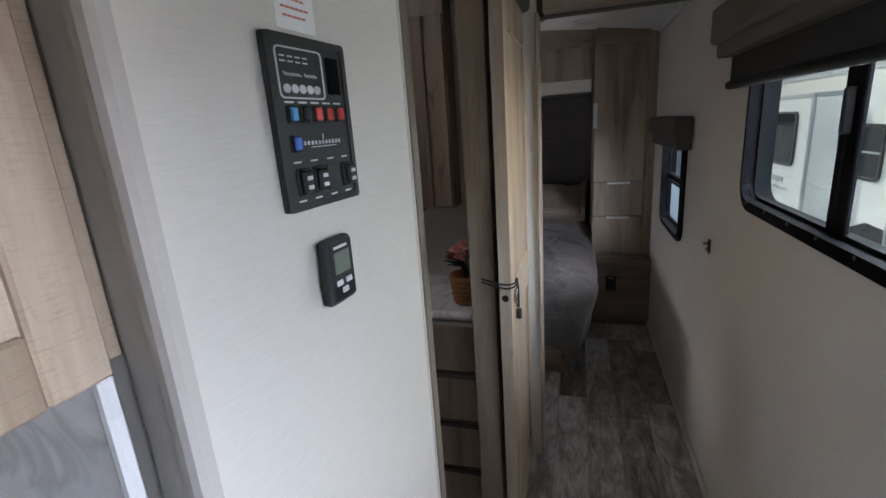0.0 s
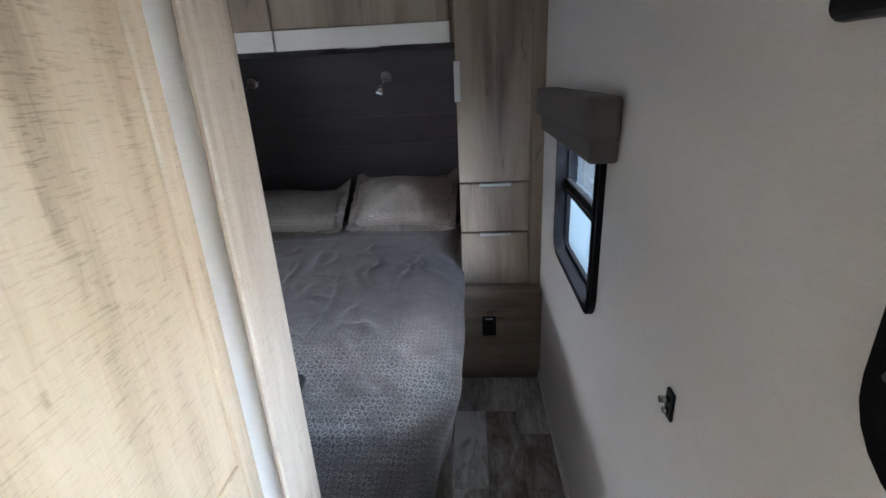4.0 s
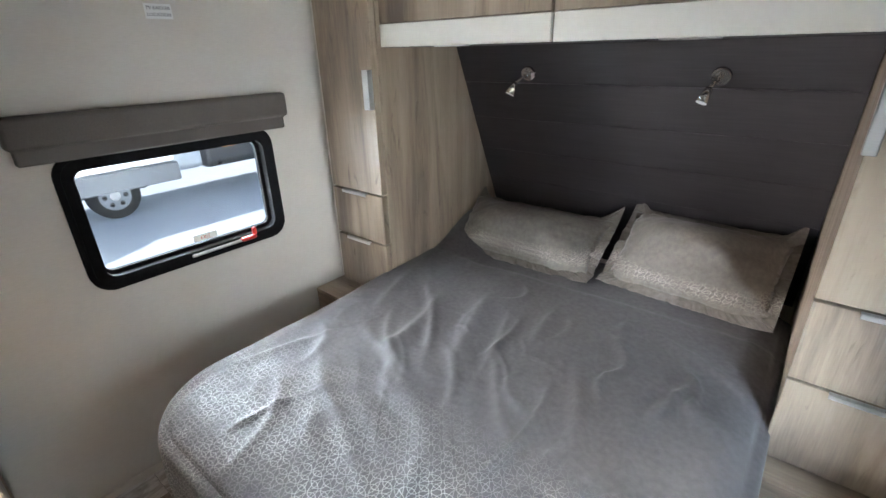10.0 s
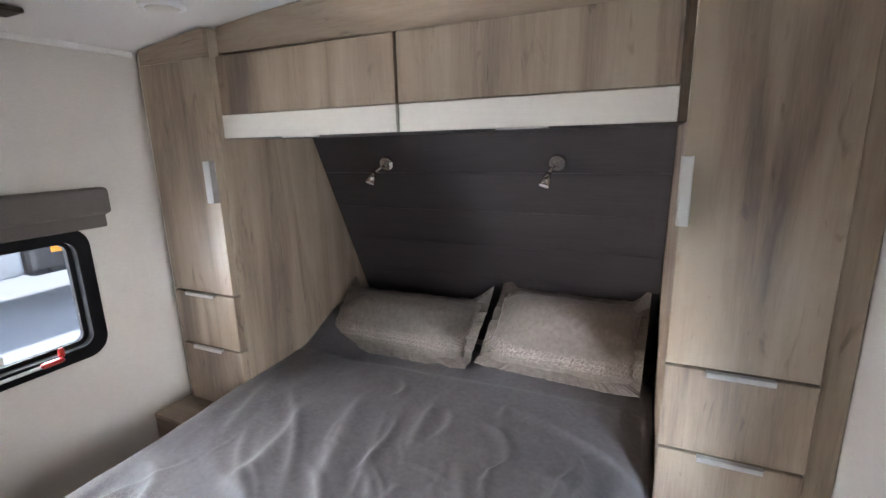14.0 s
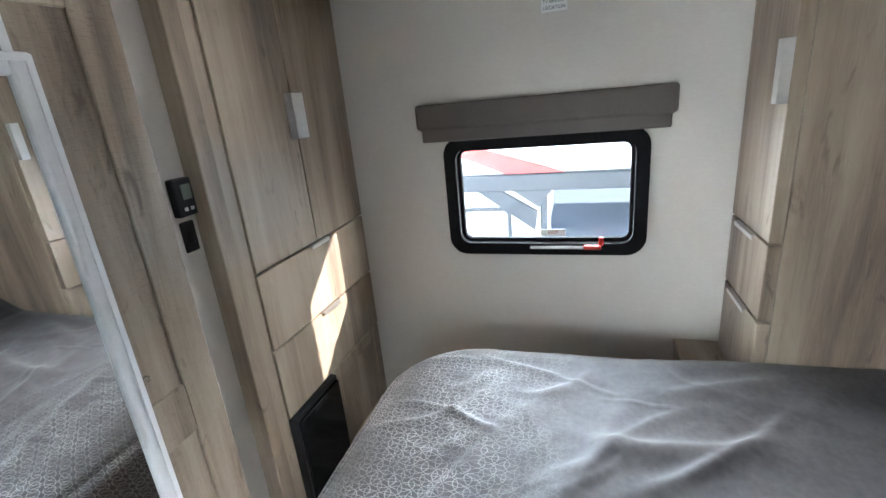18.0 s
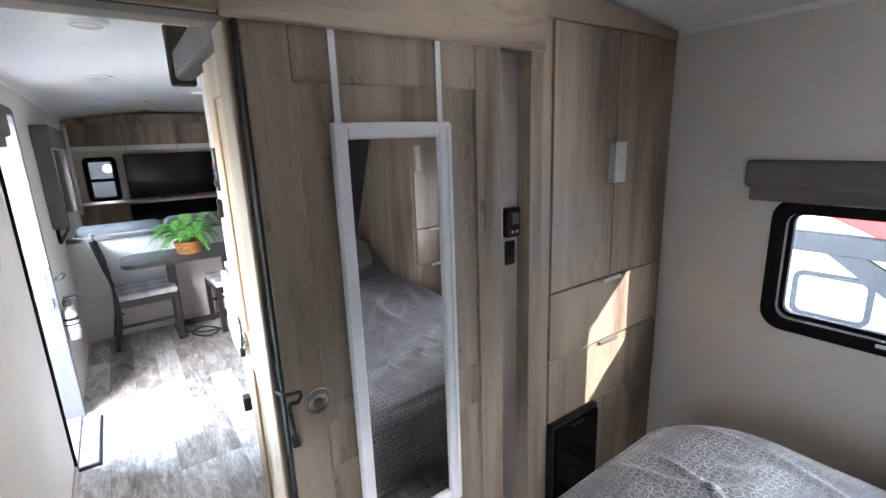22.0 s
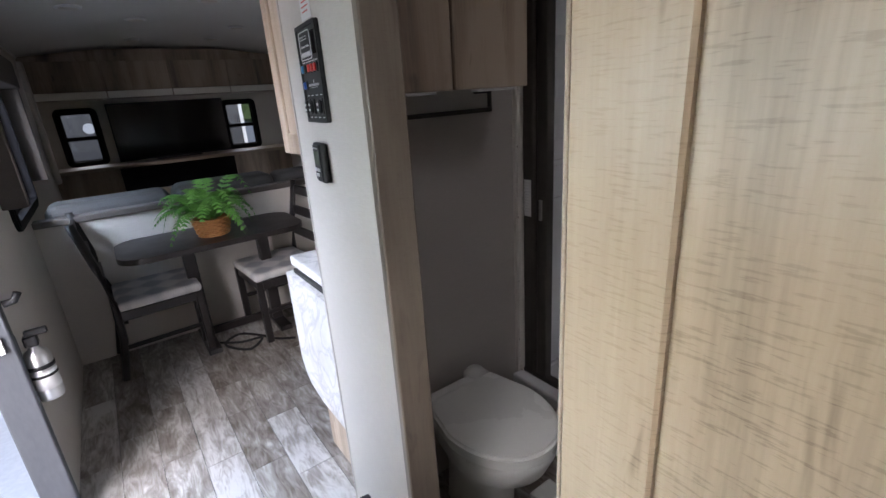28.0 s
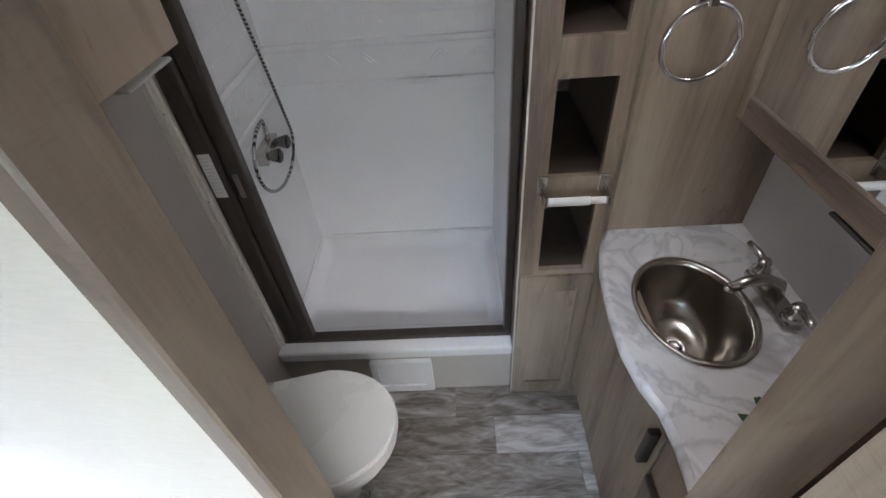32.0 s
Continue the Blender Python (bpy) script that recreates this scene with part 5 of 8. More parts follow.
def pillow(cx, cy, cz, w, h, t, tilt, yaw, seed, label):
    m = Matrix.Translation((cx, cy, 0)) @ Euler((radians(tilt), 0, radians(yaw))).to_matrix().to_4x4()
    e = thing("pillow", (cx, cy, 0.66), label, "pillow", "pillows on the bed")
    n = 36
    bm = bmesh.new()
    sides = []
    for s in (1, -1):
        g = []
        for j in range(n + 1):
            r = []
            for i in range(n + 1):
                a, b = 2 * i / n - 1, 2 * j / n - 1
                prof = (1 - abs(a) ** 2.6) ** 1.05 * (1 - abs(b) ** 2.0) ** 1.1
                pinch = 1 - 0.09 * (1 - a * a) * b * b
                x = a * w / 2 * (1 - 0.05 * (1 - b * b))
                y = b * h / 2 * pinch
                z = (0.74 if s > 0 else -0.22) * t * prof + 0.012 * noise.noise((a * 3 + seed, b * 3, s)) + 0.006 * noise.noise((a * 8 + seed, b * 5, s)) + 0.004 * (1 - prof) * noise.noise((a * 22 + seed, b * 22, s))
                r.append(bm.verts.new((x, y, z)))
            g.append(r)
        sides.append(g)
        for j in range(n):
            for i in range(n):
                f_ = bm.faces.new((g[j][i], g[j][i + 1], g[j + 1][i + 1], g[j + 1][i]))
                f_.smooth = True
    bmesh.ops.remove_doubles(bm, verts=bm.verts[:], dist=0.006)
    bmesh.ops.recalc_face_normals(bm, faces=bm.faces[:])
    bmesh.ops.transform(bm, matrix=Matrix.Translation((0, 0, cz)) @ m, verts=bm.verts)
    part("cushion", bm, pillow_satin, e)
    # flat flange round it
    bm = bmesh.new()
    inner, outer = [], []
    for k in range(192):
        q = 2 * math.pi * k / 192
        ca, sa = math.cos(q), math.sin(q)
        sc = 1 / max(abs(ca), abs(sa))
        a, b = ca * sc, sa * sc
        rip = 0.016 * noise.noise((a * 5 + seed, b * 5, 2)) + 0.007 * noise.noise((a * 17 + seed, b * 17, 6)) + 0.03 * max(0.0, abs(a) + abs(b) - 1.75) / 0.25
        inner.append(bm.verts.new((a * w / 2 * 0.86, b * h / 2 * 0.86, 0.004)))
        outer.append(bm.verts.new((a * (w / 2 + 0.022), b * (h / 2 + 0.022) + (0.085 * max(0.0, abs(a) - 0.8) / 0.2 if b > 0.9 else 0), rip + 0.004 - 0.025 * max(0.0, b) - 0.012 * max(0.0, abs(a) - 0.5))))
    for k in range(192):
        j = (k + 1) % 192
        bm.faces.new((inner[k], inner[j], outer[j], outer[k]))
    bmesh.ops.recalc_face_normals(bm, faces=bm.faces[:])
    bmesh.ops.solidify(bm, geom=bm.faces[:], thickness=0.004)
    bmesh.ops.transform(bm, matrix=Matrix.Translation((0, 0, cz)) @ m, verts=bm.verts)
    part("flange", bm, pillow_satin, e)
    return e


pillow(-0.935, 3.96, 0.768, 0.80, 0.37, 0.20, 32, 1, 1, "grey satin pillow with stitched flange leaning on the headboard")
pillow(-0.14, 4.02, 0.80, 0.64, 0.41, 0.25, 38, -3, 5, "plump grey satin pillow with stitched flange leaning on the headboard")

# small sign, knob and ceiling fittings
sg = thing("wall_sign", (XL, 2.73, 1.79), "small white wall label with black letters", "sign")
part("plate", bx(XL, XL + 0.0015, 2.682, 2.772, 1.785, 1.833, 0), paper, sg)
for k, s in enumerate(("TV BACKER", "LOCATION")):
    words(s, 0.0155, Matrix.Translation((XL + 0.0018, 2.727, 1.819 - 0.021 * k)) @ Euler((radians(90), 0, radians(90))).to_matrix().to_4x4(), print_black, sg)
kn = thing("wall_jack", (XR, 1.865, 0.985), "small oval black cable jack on the side wall", "cable jack")
part("plate", bx(XR - 0.006, XR, 1.845, 1.873, 0.955, 1.012, 0.005, 3), black_plastic, kn)
part("post", cyl((XR - 0.006, 1.859, 0.995), (XR - 0.022, 1.859, 0.995), 0.006, n=14), nickel, kn)
part("post", cyl((XR - 0.006, 1.859, 0.972), (XR - 0.014, 1.859, 0.972), 0.006, n=14), nickel, kn)


def puck(x, y, label="round white ceiling light, switched off"):
    z = ceil_z(x)
    e = thing("ceiling_light", (x, y, z), label, "ceiling light", "ceiling lights")
    part("rim", lathe([(0.0, 0), (0.07, 0.0), (0.068, -0.010), (0.052, -0.014), (0.0, -0.014)], (x, y, z), 32), white_plastic, e)
    part("diffuser", lathe([(0.0, -0.014), (0.05, -0.0145), (0.046, -0.018), (0.0, -0.019)], (x, y, z), 32), white_strip, e)


for x, y in ((0.17, 3.13), (-1.27, 3.16), (0.22, 0.75), (0.2, -0.75), (-0.55, -2.0), (0.18, -2.2), (-0.2, -2.75), (-0.95, -3.0), (-0.9, -3.75), (-0.25, -3.9)):
    puck(x, y)
ac = thing("ceiling_vent", (-0.5, 2.95, 2.1), "white ceiling air conditioner grille", "air vent")
part("shroud", bx(-0.82, -0.16, 2.62, 3.12, 2.068, 2.118, 0.02, 3), white_plastic, ac)
for k in range(9):
    part("slat", bx(-0.36, -0.2, 2.66 + 0.045 * k, 2.685 + 0.045 * k, 2.062, 2.068, 0.001), white_plastic, ac)
sp = thing("ceiling_speaker", (-1.55, 2.86, 2.03), "small dark ceiling vent plate", "vent")
part("plate", bx(-1.6, -1.5, 2.80, 2.90, 2.032, 2.046, 0.003), bronze, sp)
lv = thing("ceiling_vent", (-0.4, -0.8, 2.12), "white square ceiling roof vent", "roof vent")
part("frame", joined(bx(-0.62, -0.2, -0.98, -0.90, 2.08, 2.122, 0.004), bx(-0.62, -0.2, -0.64, -0.56, 2.08, 2.122, 0.004), bx(-0.62, -0.54, -0.90, -0.64, 2.08, 2.122, 0.004), bx(-0.28, -0.2, -0.90, -0.64, 2.08, 2.122, 0.004)), white_plastic, lv)
for k in range(7):
    part("slat", bx(-0.54, -0.28, -0.89 + 0.036 * k, -0.87 + 0.036 * k, 2.086, 2.1, 0.001), white_plastic, lv)
lv.location.x -= 0.17
lv.location.y -= 0.18


# ---- hall and bath ----
WX = -0.182                     # hall face of the control wall
YA = 0.226                      # aft wall of the bath
solid("wall_bath_aft", bx(XL, -0.25, YA - 0.024, YA, 0.0, ZT, 0), wall_bath, "greige wall behind the toilet", "wall", kind="structure")
solid("wall_control", bx(-0.248, WX, 0.192, 0.716, 0.0, ZT, 0.004), wall_paper, "beige end wall carrying the control panel", "wall", kind="structure")
solid("trim_corner", slab('z', 0.0, ZT, [(-0.2485, 0.1915), (-0.2485, 0.1890), (-0.205, 0.1880), (-0.203, 0.1845), (-0.191, 0.1835), (-0.183, 0.1865), (-0.1795, 0.1935), (-0.1795, 0.2060), (-0.1815, 0.2065), (-0.1815, 0.1915)]), wall_bath, "rounded greige corner trim", "trim", kind="structure")
solid("trim_bath_jamb", bx(-0.249, WX + 0.006, 0.716, 0.742, 0.0, ZT, 0.003), wood_jamb_shade, "taupe wood jamb of the bath doorway", "door jamb", kind="structure")
solid("trim_edge", bx(WX - 0.003, WX + 0.003, 0.710, 0.7165, 0.0, ZT, 0.002), wall_paper, "thin pale edge trim", "trim", kind="structure")
solid("wall_vanity_post", joined(bx(-0.192, -0.112, 1.252, 1.352, 0.0, ZT, 0.003), bx(-0.202, -0.112, 1.352, YP0, 0.0, ZT, 0.0)), wood_v, "taupe wood end panel beside the vanity", "panel", kind="structure")
solid("wall_vanity_side", bx(-0.97, -0.935, 1.365, YP0, 0.0, ZT, 0.002), wood_v, "taupe wood side panel of the vanity alcove", "panel", kind="structure")
solid("wall_splash", bx(-0.935, -0.20, YP0 - 0.008, YP0 - 0.001, 0.85, 1.95, 0), splash, "pale grey splash board behind the basin", "splashback", kind="structure")
solid("wall_bath_header", bx(-0.25, WX, 0.765, 1.245, 1.90, ZT, 0.003), wood_y, "wood header over the bath doorway", "header", kind="structure")

# control panel
CP = (0.352, 0.508, 1.40, 1.655)
cp = thing("control_panel", (WX, 0.43, 1.40), "charcoal control panel with coloured rocker switches", "control panel")
part("plate", bx(WX, WX + 0.008, CP[0], CP[1], CP[2], CP[3], 0.004, 2), grey_plastic, cp)
part("bevel", ring_frame('x', WX + 0.008, WX + 0.011, CP, (CP[0] + 0.009, CP[1] - 0.009, CP[2] + 0.010, CP[3] - 0.010), 0.006, 0.004, 3), grey_plastic, cp)
dx = WX + 0.008
part("gauge_outline", ring_frame('x', dx, dx + 0.0015, (CP[0] + 0.016, CP[0] + 0.104, 1.566, 1.638), (CP[0] + 0.018, CP[0] + 0.102, 1.568, 1.636), 0.008, 0.006, 4), print_grey, cp, "pale outline round the gauges")
for k in range(5):
    y = CP[0] + 0.030 + 0.0145 * k
    o = part("gauge_button", lathe([(0.0055, 0.0), (0.0065, 0.0), (0.0065, 0.0012), (0.0055, 0.0012)], (0, 0, 0), 16), print_grey, cp)
    o.data.transform(Matrix.Translation(world_of(cp)))
    o.data.transform(Matrix.Translation((dx, y, 1.580)) @ Euler((0, radians(90), 0)).to_matrix().to_4x4())
    o.data.transform(Matrix.Translation(-world_of(cp)))
for a, b in ((0.027, 0.060), (0.066, 0.090)):
    part("script_mark", tube([(dx + 0.0006, CP[0] + a + (b - a) * k / 40, 1.6 + 0.0028 * math.sin(k * 1.1) * (1.4 if k < 4 else 0.8)) for k in range(41)], 0.0006, 5), print_grey, cp, "pale script mark")
part("window", bx(dx, dx + 0.001, CP[0] + 0.112, CP[0] + 0.14, 1.575, 1.632, 0), tv_black, cp, "dark indicator window")
for k, mt in enumerate((cyan_plastic, black_plastic, red_plastic, red_plastic, red_plastic)):
    y = CP[0] + 0.030 + 0.0245 * k
    s = part("switch_bezel", bx(dx, dx + 0.003, y - 0.0085, y + 0.0085, 1.531, 1.556, 0.001), black_plastic, cp)
    part("rocker", bx(dx + 0.003, dx + 0.008, y - 0.006, y + 0.006, 1.5335, 1.5535, 0.002), mt, s)
s = part("switch_bezel", bx(dx, dx + 0.003, CP[0] + 0.021, CP[0] + 0.039, 1.488, 1.513, 0.001), black_plastic, cp)
part("rocker", bx(dx + 0.003, dx + 0.008, CP[0] + 0.024, CP[0] + 0.036, 1.4905, 1.5105, 0.002), blue_plastic, s)
part("maker_mark", joined(*[bx(dx, dx + 0.001, CP[0] + 0.047 + 0.0074 * k, CP[0] + 0.0505 + 0.0074 * k, 1.4975, 1.5035, 0) for k in range(11)], bx(dx, dx + 0.001, CP[0] + 0.060, CP[0] + 0.115, 1.4935, 1.4945, 0), bx(dx, dx + 0.001, CP[0] + 0.0865, CP[0] + 0.0885, 1.505, 1.514, 0)), print_grey, cp, "pale maker's mark")
for y in (CP[0] + 0.034, CP[0] + 0.066, CP[0] + 0.132):
    s = part("switch_bezel", bx(dx, dx + 0.004, y - 0.012, y + 0.012, 1.422, 1.464, 0.002), black_plastic, cp)
    part("rocker", bx(dx + 0.004, dx + 0.012, y - 0.0095, y + 0.0095, 1.426, 1.460, 0.003), black_plastic, s)
    part("arrow", joined(bx(dx + 0.012, dx + 0.0128, y - 0.005, y + 0.005, 1.446, 1.452, 0), bx(dx + 0.012, dx + 0.0128, y - 0.005, y + 0.005, 1.432, 1.438, 0)), print_grey, s, "pale arrow marks")
part("blank", bx(dx, dx + 0.002, CP[0] + 0.086, CP[0] + 0.112, 1.422, 1.464, 0.001), grey_plastic, cp)
rows_p = [(CP[0] + a, CP[0] + a + 0.014, z, z + 0.0025) for z in (1.472, 1.413) for a in (0.022, 0.055, 0.09, 0.124)]
rows_p += [(CP[0] + 0.022 + 0.0245 * k, CP[0] + 0.038 + 0.0245 * k, 1.5595, 1.562) for k in range(5)]
rows_p += [(CP[0] + 0.024 + 0.014 * k, CP[0] + 0.033 + 0.014 * k, z, z + 0.002) for k in range(4) for z in (1.624, 1.617)]
for row_p in rows_p:
    bars('x', dx, [row_p], print_grey, cp)
for o in [q for p_ in cp.children for q in (p_, *p_.children)]:
    o.data.transform(Matrix.Diagonal((1, 0.975, 0.80, 1)))
cp.location.z = 1.42
cp.location.y = 0.437
st_ = thing("warning_sticker", (WX, 0.41, 1.66), "white warning sticker with red print above the control panel", "sticker")
part("paper", bx(WX, WX + 0.001, 0.397, 0.470, 1.632, 1.720, 0), paper, st_)
words("SLIDE ROOM", 0.011, Matrix.Translation((WX + 0.0012, 0.4335, 1.709)) @ Euler((radians(90), 0, radians(90))).to_matrix().to_4x4(), print_red, st_, squeeze=0.9)
bars('x', WX + 0.001, [(a + 0.0085 * i, a + 0.0085 * i + 0.0062, 1.694 - 0.0095 * k, 1.6962 - 0.0095 * k) for k in range(6) for a in (0.4085 + 0.002 * (k % 2),) for i in range(6 - k % 2)], print_red, st_)
rm = thing("remote_control", (WX, 0.43, 1.285), "black remote control in a wall holder", "remote control")
part("holder", bx(WX, WX + 0.006, 0.409, 0.452, 1.282, 1.372, 0.003), black_plastic, rm)
rb_ = part("body", bx(WX + 0.005, WX + 0.022, 0.402, 0.462, 1.284, 1.376, 0.007, 3), grey_plastic, rm)
part("face", bx(WX + 0.022, WX + 0.0232, 0.409, 0.457, 1.291, 1.371, 0), black_plastic, rb_)
part("display", bx(WX + 0.0232, WX + 0.0240, 0.415, 0.449, 1.327, 1.357, 0), lcd, rb_, "grey-green display")
for y0, z0 in ((0.413, 1.311), (0.434, 1.311), (0.424, 1.299)):
    part("button", bx(WX + 0.0232, WX + 0.026, y0, y0 + 0.014, z0, z0 + 0.008, 0.002), print_grey, rb_)
part("mark", bx(WX + 0.0232, WX + 0.0238, 0.416, 0.446, 1.3615, 1.365, 0), print_grey, rb_)
ds = thing("wall_socket", (WX, 0.4, 0.19), "small black box on the control wall near the floor", "socket box")
part("body", bx(WX, WX + 0.04, 0.36, 0.425, 0.185, 0.265, 0.008, 2), black_plastic, ds)

# the end wall stands six degrees askew
SKEW = Matrix.Translation((-0.190, 0.43, 0)) @ Matrix.Rotation(radians(-6.0), 4, 'Z') @ Matrix.Translation((0.182, -0.43, 0))
for o in list(bpy.data.objects):
    if o.parent is None and o.name.split(".")[0] in ("wall_control", "trim_corner", "trim_bath_jamb", "trim_edge", "control_panel", "warning_sticker", "remote_control", "wall_socket"):
        o.matrix_basis = SKEW @ Matrix.Translation(o.location)

# sliding bath door, slid open along the hall
bd = thing("sliding_door", (-0.065, 1.52, 0.02), "taupe wood sliding bath door slid open along the hall", "door")
shaker(bd, 'x', -0.083, -0.045, 1.238, 1.80, 0.02, 1.90, 0.09, [(0.02, 0.14), (0.86, 1.00), (1.77, 1.90)], wood_pale)
part("edge_band", bx(-0.083, -0.045, 1.2345, 1.2385, 0.02, 1.90, 0.001), wood_edge, bd, "pale edge banding")
part("latch_hole", cyl((-0.064, 1.2338, 0.979), (-0.064, 1.2325, 0.979), 0.011, n=18), hole_black, bd, "latch hole painted as a dark disc")
part("pull_ring", tube([(-0.036, 1.306 + 0.028 * math.cos(a), 0.962 + 0.034 * math.sin(a)) for a in [2 * math.pi * k / 24 for k in range(24)]], 0.0045, 8, True), nickel, bd, "nickel pull ring")
part("pull_base", cyl((-0.046, 1.306, 0.962), (-0.039, 1.306, 0.962), 0.024, 0.022, 24), nickel, bd)
part("bungee", tube(curve_through([(-0.14, 1.25, 1.036), (-0.085, 1.228, 1.030), (-0.05, 1.228, 1.028), (-0.036, 1.25, 1.026), (-0.034, 1.285, 1.03), (-0.032, 1.296, 0.995), (-0.03, 1.29, 0.95), (-0.03, 1.285, 0.93)]), 0.003, 8), rubber, bd, "black bungee loop")
part("bungee", tube(curve_through([(-0.14, 1.25, 1.026), (-0.085, 1.228, 1.018), (-0.05, 1.228, 1.015), (-0.034, 1.26, 1.016), (-0.032, 1.288, 1.028)]), 0.003, 8), rubber, bd, "black bungee loop")
part("bungee_ball", cyl((-0.03, 1.285, 0.925), (-0.03, 1.281, 0.895), 0.009), rubber, bd)
bd.location.x -= 0.012
bd.location.y -= 0.0043
fs = thing("track_cover", (-0.06, 1.35, 1.88), "dark metal cover over the sliding door track", "track cover")
part("cover", bx(-0.10, -0.03, 0.78, 1.735, 1.885, 2.0, 0.02, 3), bronze, fs)
part("end_cap", bx(-0.105, -0.012, 0.765, 0.79, 1.865, 2.09, 0.012, 3), bronze, fs)

# vanity
VZ = 0.88
va = thing("vanity_cabinet", (-0.56, 1.55, 0.0), "taupe wood bathroom vanity with drawers and a door", "cabinet")
part("body", bx(-0.932, -0.203, 1.40, YP0 - 0.001, 0.0, 0.70, 0.002), wood_v, va)
part("face_rail", bx(-0.932, -0.39, 1.372, 1.40, 0.76, VZ - 0.034, 0.002), wood_x, va)
part("false_front", bx(-0.90, -0.42, 1.366, 1.372, 0.775, 0.835, 0.002), wood_x, va)
d = part("door", bx(-0.90, -0.40, 1.372, 1.40, 0.08, 0.75, 0.003), wood_v, va)
part("handle", bx(-0.43, -0.412, 1.345, 1.372, 0.60, 0.74, 0.003), bronze, d, "dark metal edge pull")
for z0, z1 in ((0.63, 0.83), (0.42, 0.615), (0.21, 0.405), (0.04, 0.195)):
    d = part("drawer", bx(-0.385, -0.205, 1.362, 1.40, z0, z1, 0.003), wood_v, va)
    part("handle", bx(-0.38, -0.21, 1.352, 1.364, z1 - 0.012, z1 + 0.004, 0.002), bronze if z0 < 0.6 else handle_alu, d, "edge pull")


def counter_front(x):
    """The bowed front edge of the vanity top."""
    pts = [(-0.933, 1.372), (-0.88, 1.345), (-0.77, 1.318), (-0.64, 1.306), (-0.54, 1.305), (-0.46, 1.318), (-0.40, 1.34), (-0.33, 1.345), (-0.203, 1.34)]
    for (a, p), (b, q) in zip(pts, pts[1:]):
        if x <= b:
            return p + (q - p) * (x - a) / (b - a)
    return 1.34


ct = thing("bathroom_countertop", (-0.56, 1.55, VZ - 0.035), "white marble-look laminate vanity top with a bowed front", "countertop")
# the top is cut round the basin
SC, SA, SB = Vector((-0.645, 1.485, VZ)), 0.148, 0.118
bm = bmesh.new()
NR = 48
cx0, cx1, cy1 = -0.933, -0.203, YP0 - 0.002


def edge_point(a):
    d = Vector((math.cos(a), math.sin(a)))
    lo, hi = 0.0, 1.0
    for _ in range(30):
        mid = (lo + hi) / 2
        p = (SC.x + d.x * mid, SC.y + d.y * mid)
        if cx0 <= p[0] <= cx1 and counter_front(p[0]) <= p[1] <= cy1:
            lo = mid
        else:
            hi = mid
    return SC.x + d.x * lo, SC.y + d.y * lo


angles = sorted([2 * math.pi * k / NR - math.pi for k in range(NR)] + [math.atan2(y - SC.y, x - SC.x) for x, y in ((cx0, cy1), (cx1, cy1), (cx1, 1.34), (cx0, 1.372))])
ri = [(SC.x + SA * math.cos(a), SC.y + SB * math.sin(a)) for a in angles]
ro = [edge_point(a) for a in angles]
V = [[bm.verts.new((x, y, z)) for x, y in L_] for L_ in (ri, ro) for z in (VZ, VZ - 0.035)]
m_ = len(angles)
for k in range(m_):
    j = (k + 1) % m_
    bm.faces.new((V[0][k], V[0][j], V[2][j], V[2][k]))
    bm.faces.new((V[1][k], V[1][j], V[3][j], V[3][k]))
    bm.faces.new((V[2][k], V[2][j], V[3][j], V[3][k]))
    bm.faces.new((V[0][k], V[0][j], V[1][j], V[1][k]))
bmesh.ops.recalc_face_normals(bm, faces=bm.faces[:])
part("slab", bm, marble, ct)
part("front_edge", tube([(x, counter_front(x) + 0.006, VZ - 0.0185) for x in [-0.932 + 0.728 * k / 40 for k in range(41)]], 0.0178, 12), marble, ct, "rounded marble-look front edge")
sk = thing("basin", (SC.x, SC.y, VZ), "oval brushed stainless basin set in the vanity top", "sink")
prof = [(1.10, 0.002), (1.12, 0.005), (1.06, 0.007), (1.0, 0.003), (0.985, -0.012), (0.94, -0.045), (0.84, -0.09), (0.66, -0.128), (0.42, -0.146), (0.2, -0.152)]
bm = bmesh.new()
rings = [[bm.verts.new((SC.x + SA * r * math.cos(2 * math.pi * k / 56), SC.y + SB * r * math.sin(2 * math.pi * k / 56), VZ + z)) for k in range(56)] for r, z in prof]
for A, B in zip(rings, rings[1:]):
    for k in range(56):
        f_ = bm.faces.new((A[k], A[(k + 1) % 56], B[(k + 1) % 56], B[k]))
        f_.smooth = True
bm.faces.new(rings[-1])
part("bowl", bm, spun_steel, sk)
part("drain", lathe([(0.0, 0.0), (0.024, 0.0), (0.024, 0.004), (0.017, 0.003), (0.016, 0.0005), (0.0, 0.0005)], (SC.x, SC.y, VZ - 0.152), 24), chrome, sk)
part("stopper", lathe([(0.0, 0.0), (0.014, 0.0), (0.014, 0.006), (0.0, 0.009)], (SC.x, SC.y, VZ - 0.151), 20), clear_plastic, sk)
fc = thing("faucet", (-0.655, 1.665, VZ), "brushed nickel two-lever faucet behind the basin", "faucet")
part("base", bx(-0.745, -0.565, 1.64, 1.69, VZ, VZ + 0.022, 0.012, 3), nickel, fc)
part("spout", tube([(-0.655, 1.668, VZ + 0.012), (-0.655, 1.66, VZ + 0.055), (-0.655, 1.63, VZ + 0.072), (-0.655, 1.585, VZ + 0.068), (-0.655, 1.555, VZ + 0.05)], lambda q: 0.017 - 0.005 * q, 14), nickel, fc)
part("aerator", cyl((-0.655, 1.558, VZ + 0.052), (-0.655, 1.552, VZ + 0.036), 0.0115, n=16), nickel, fc)
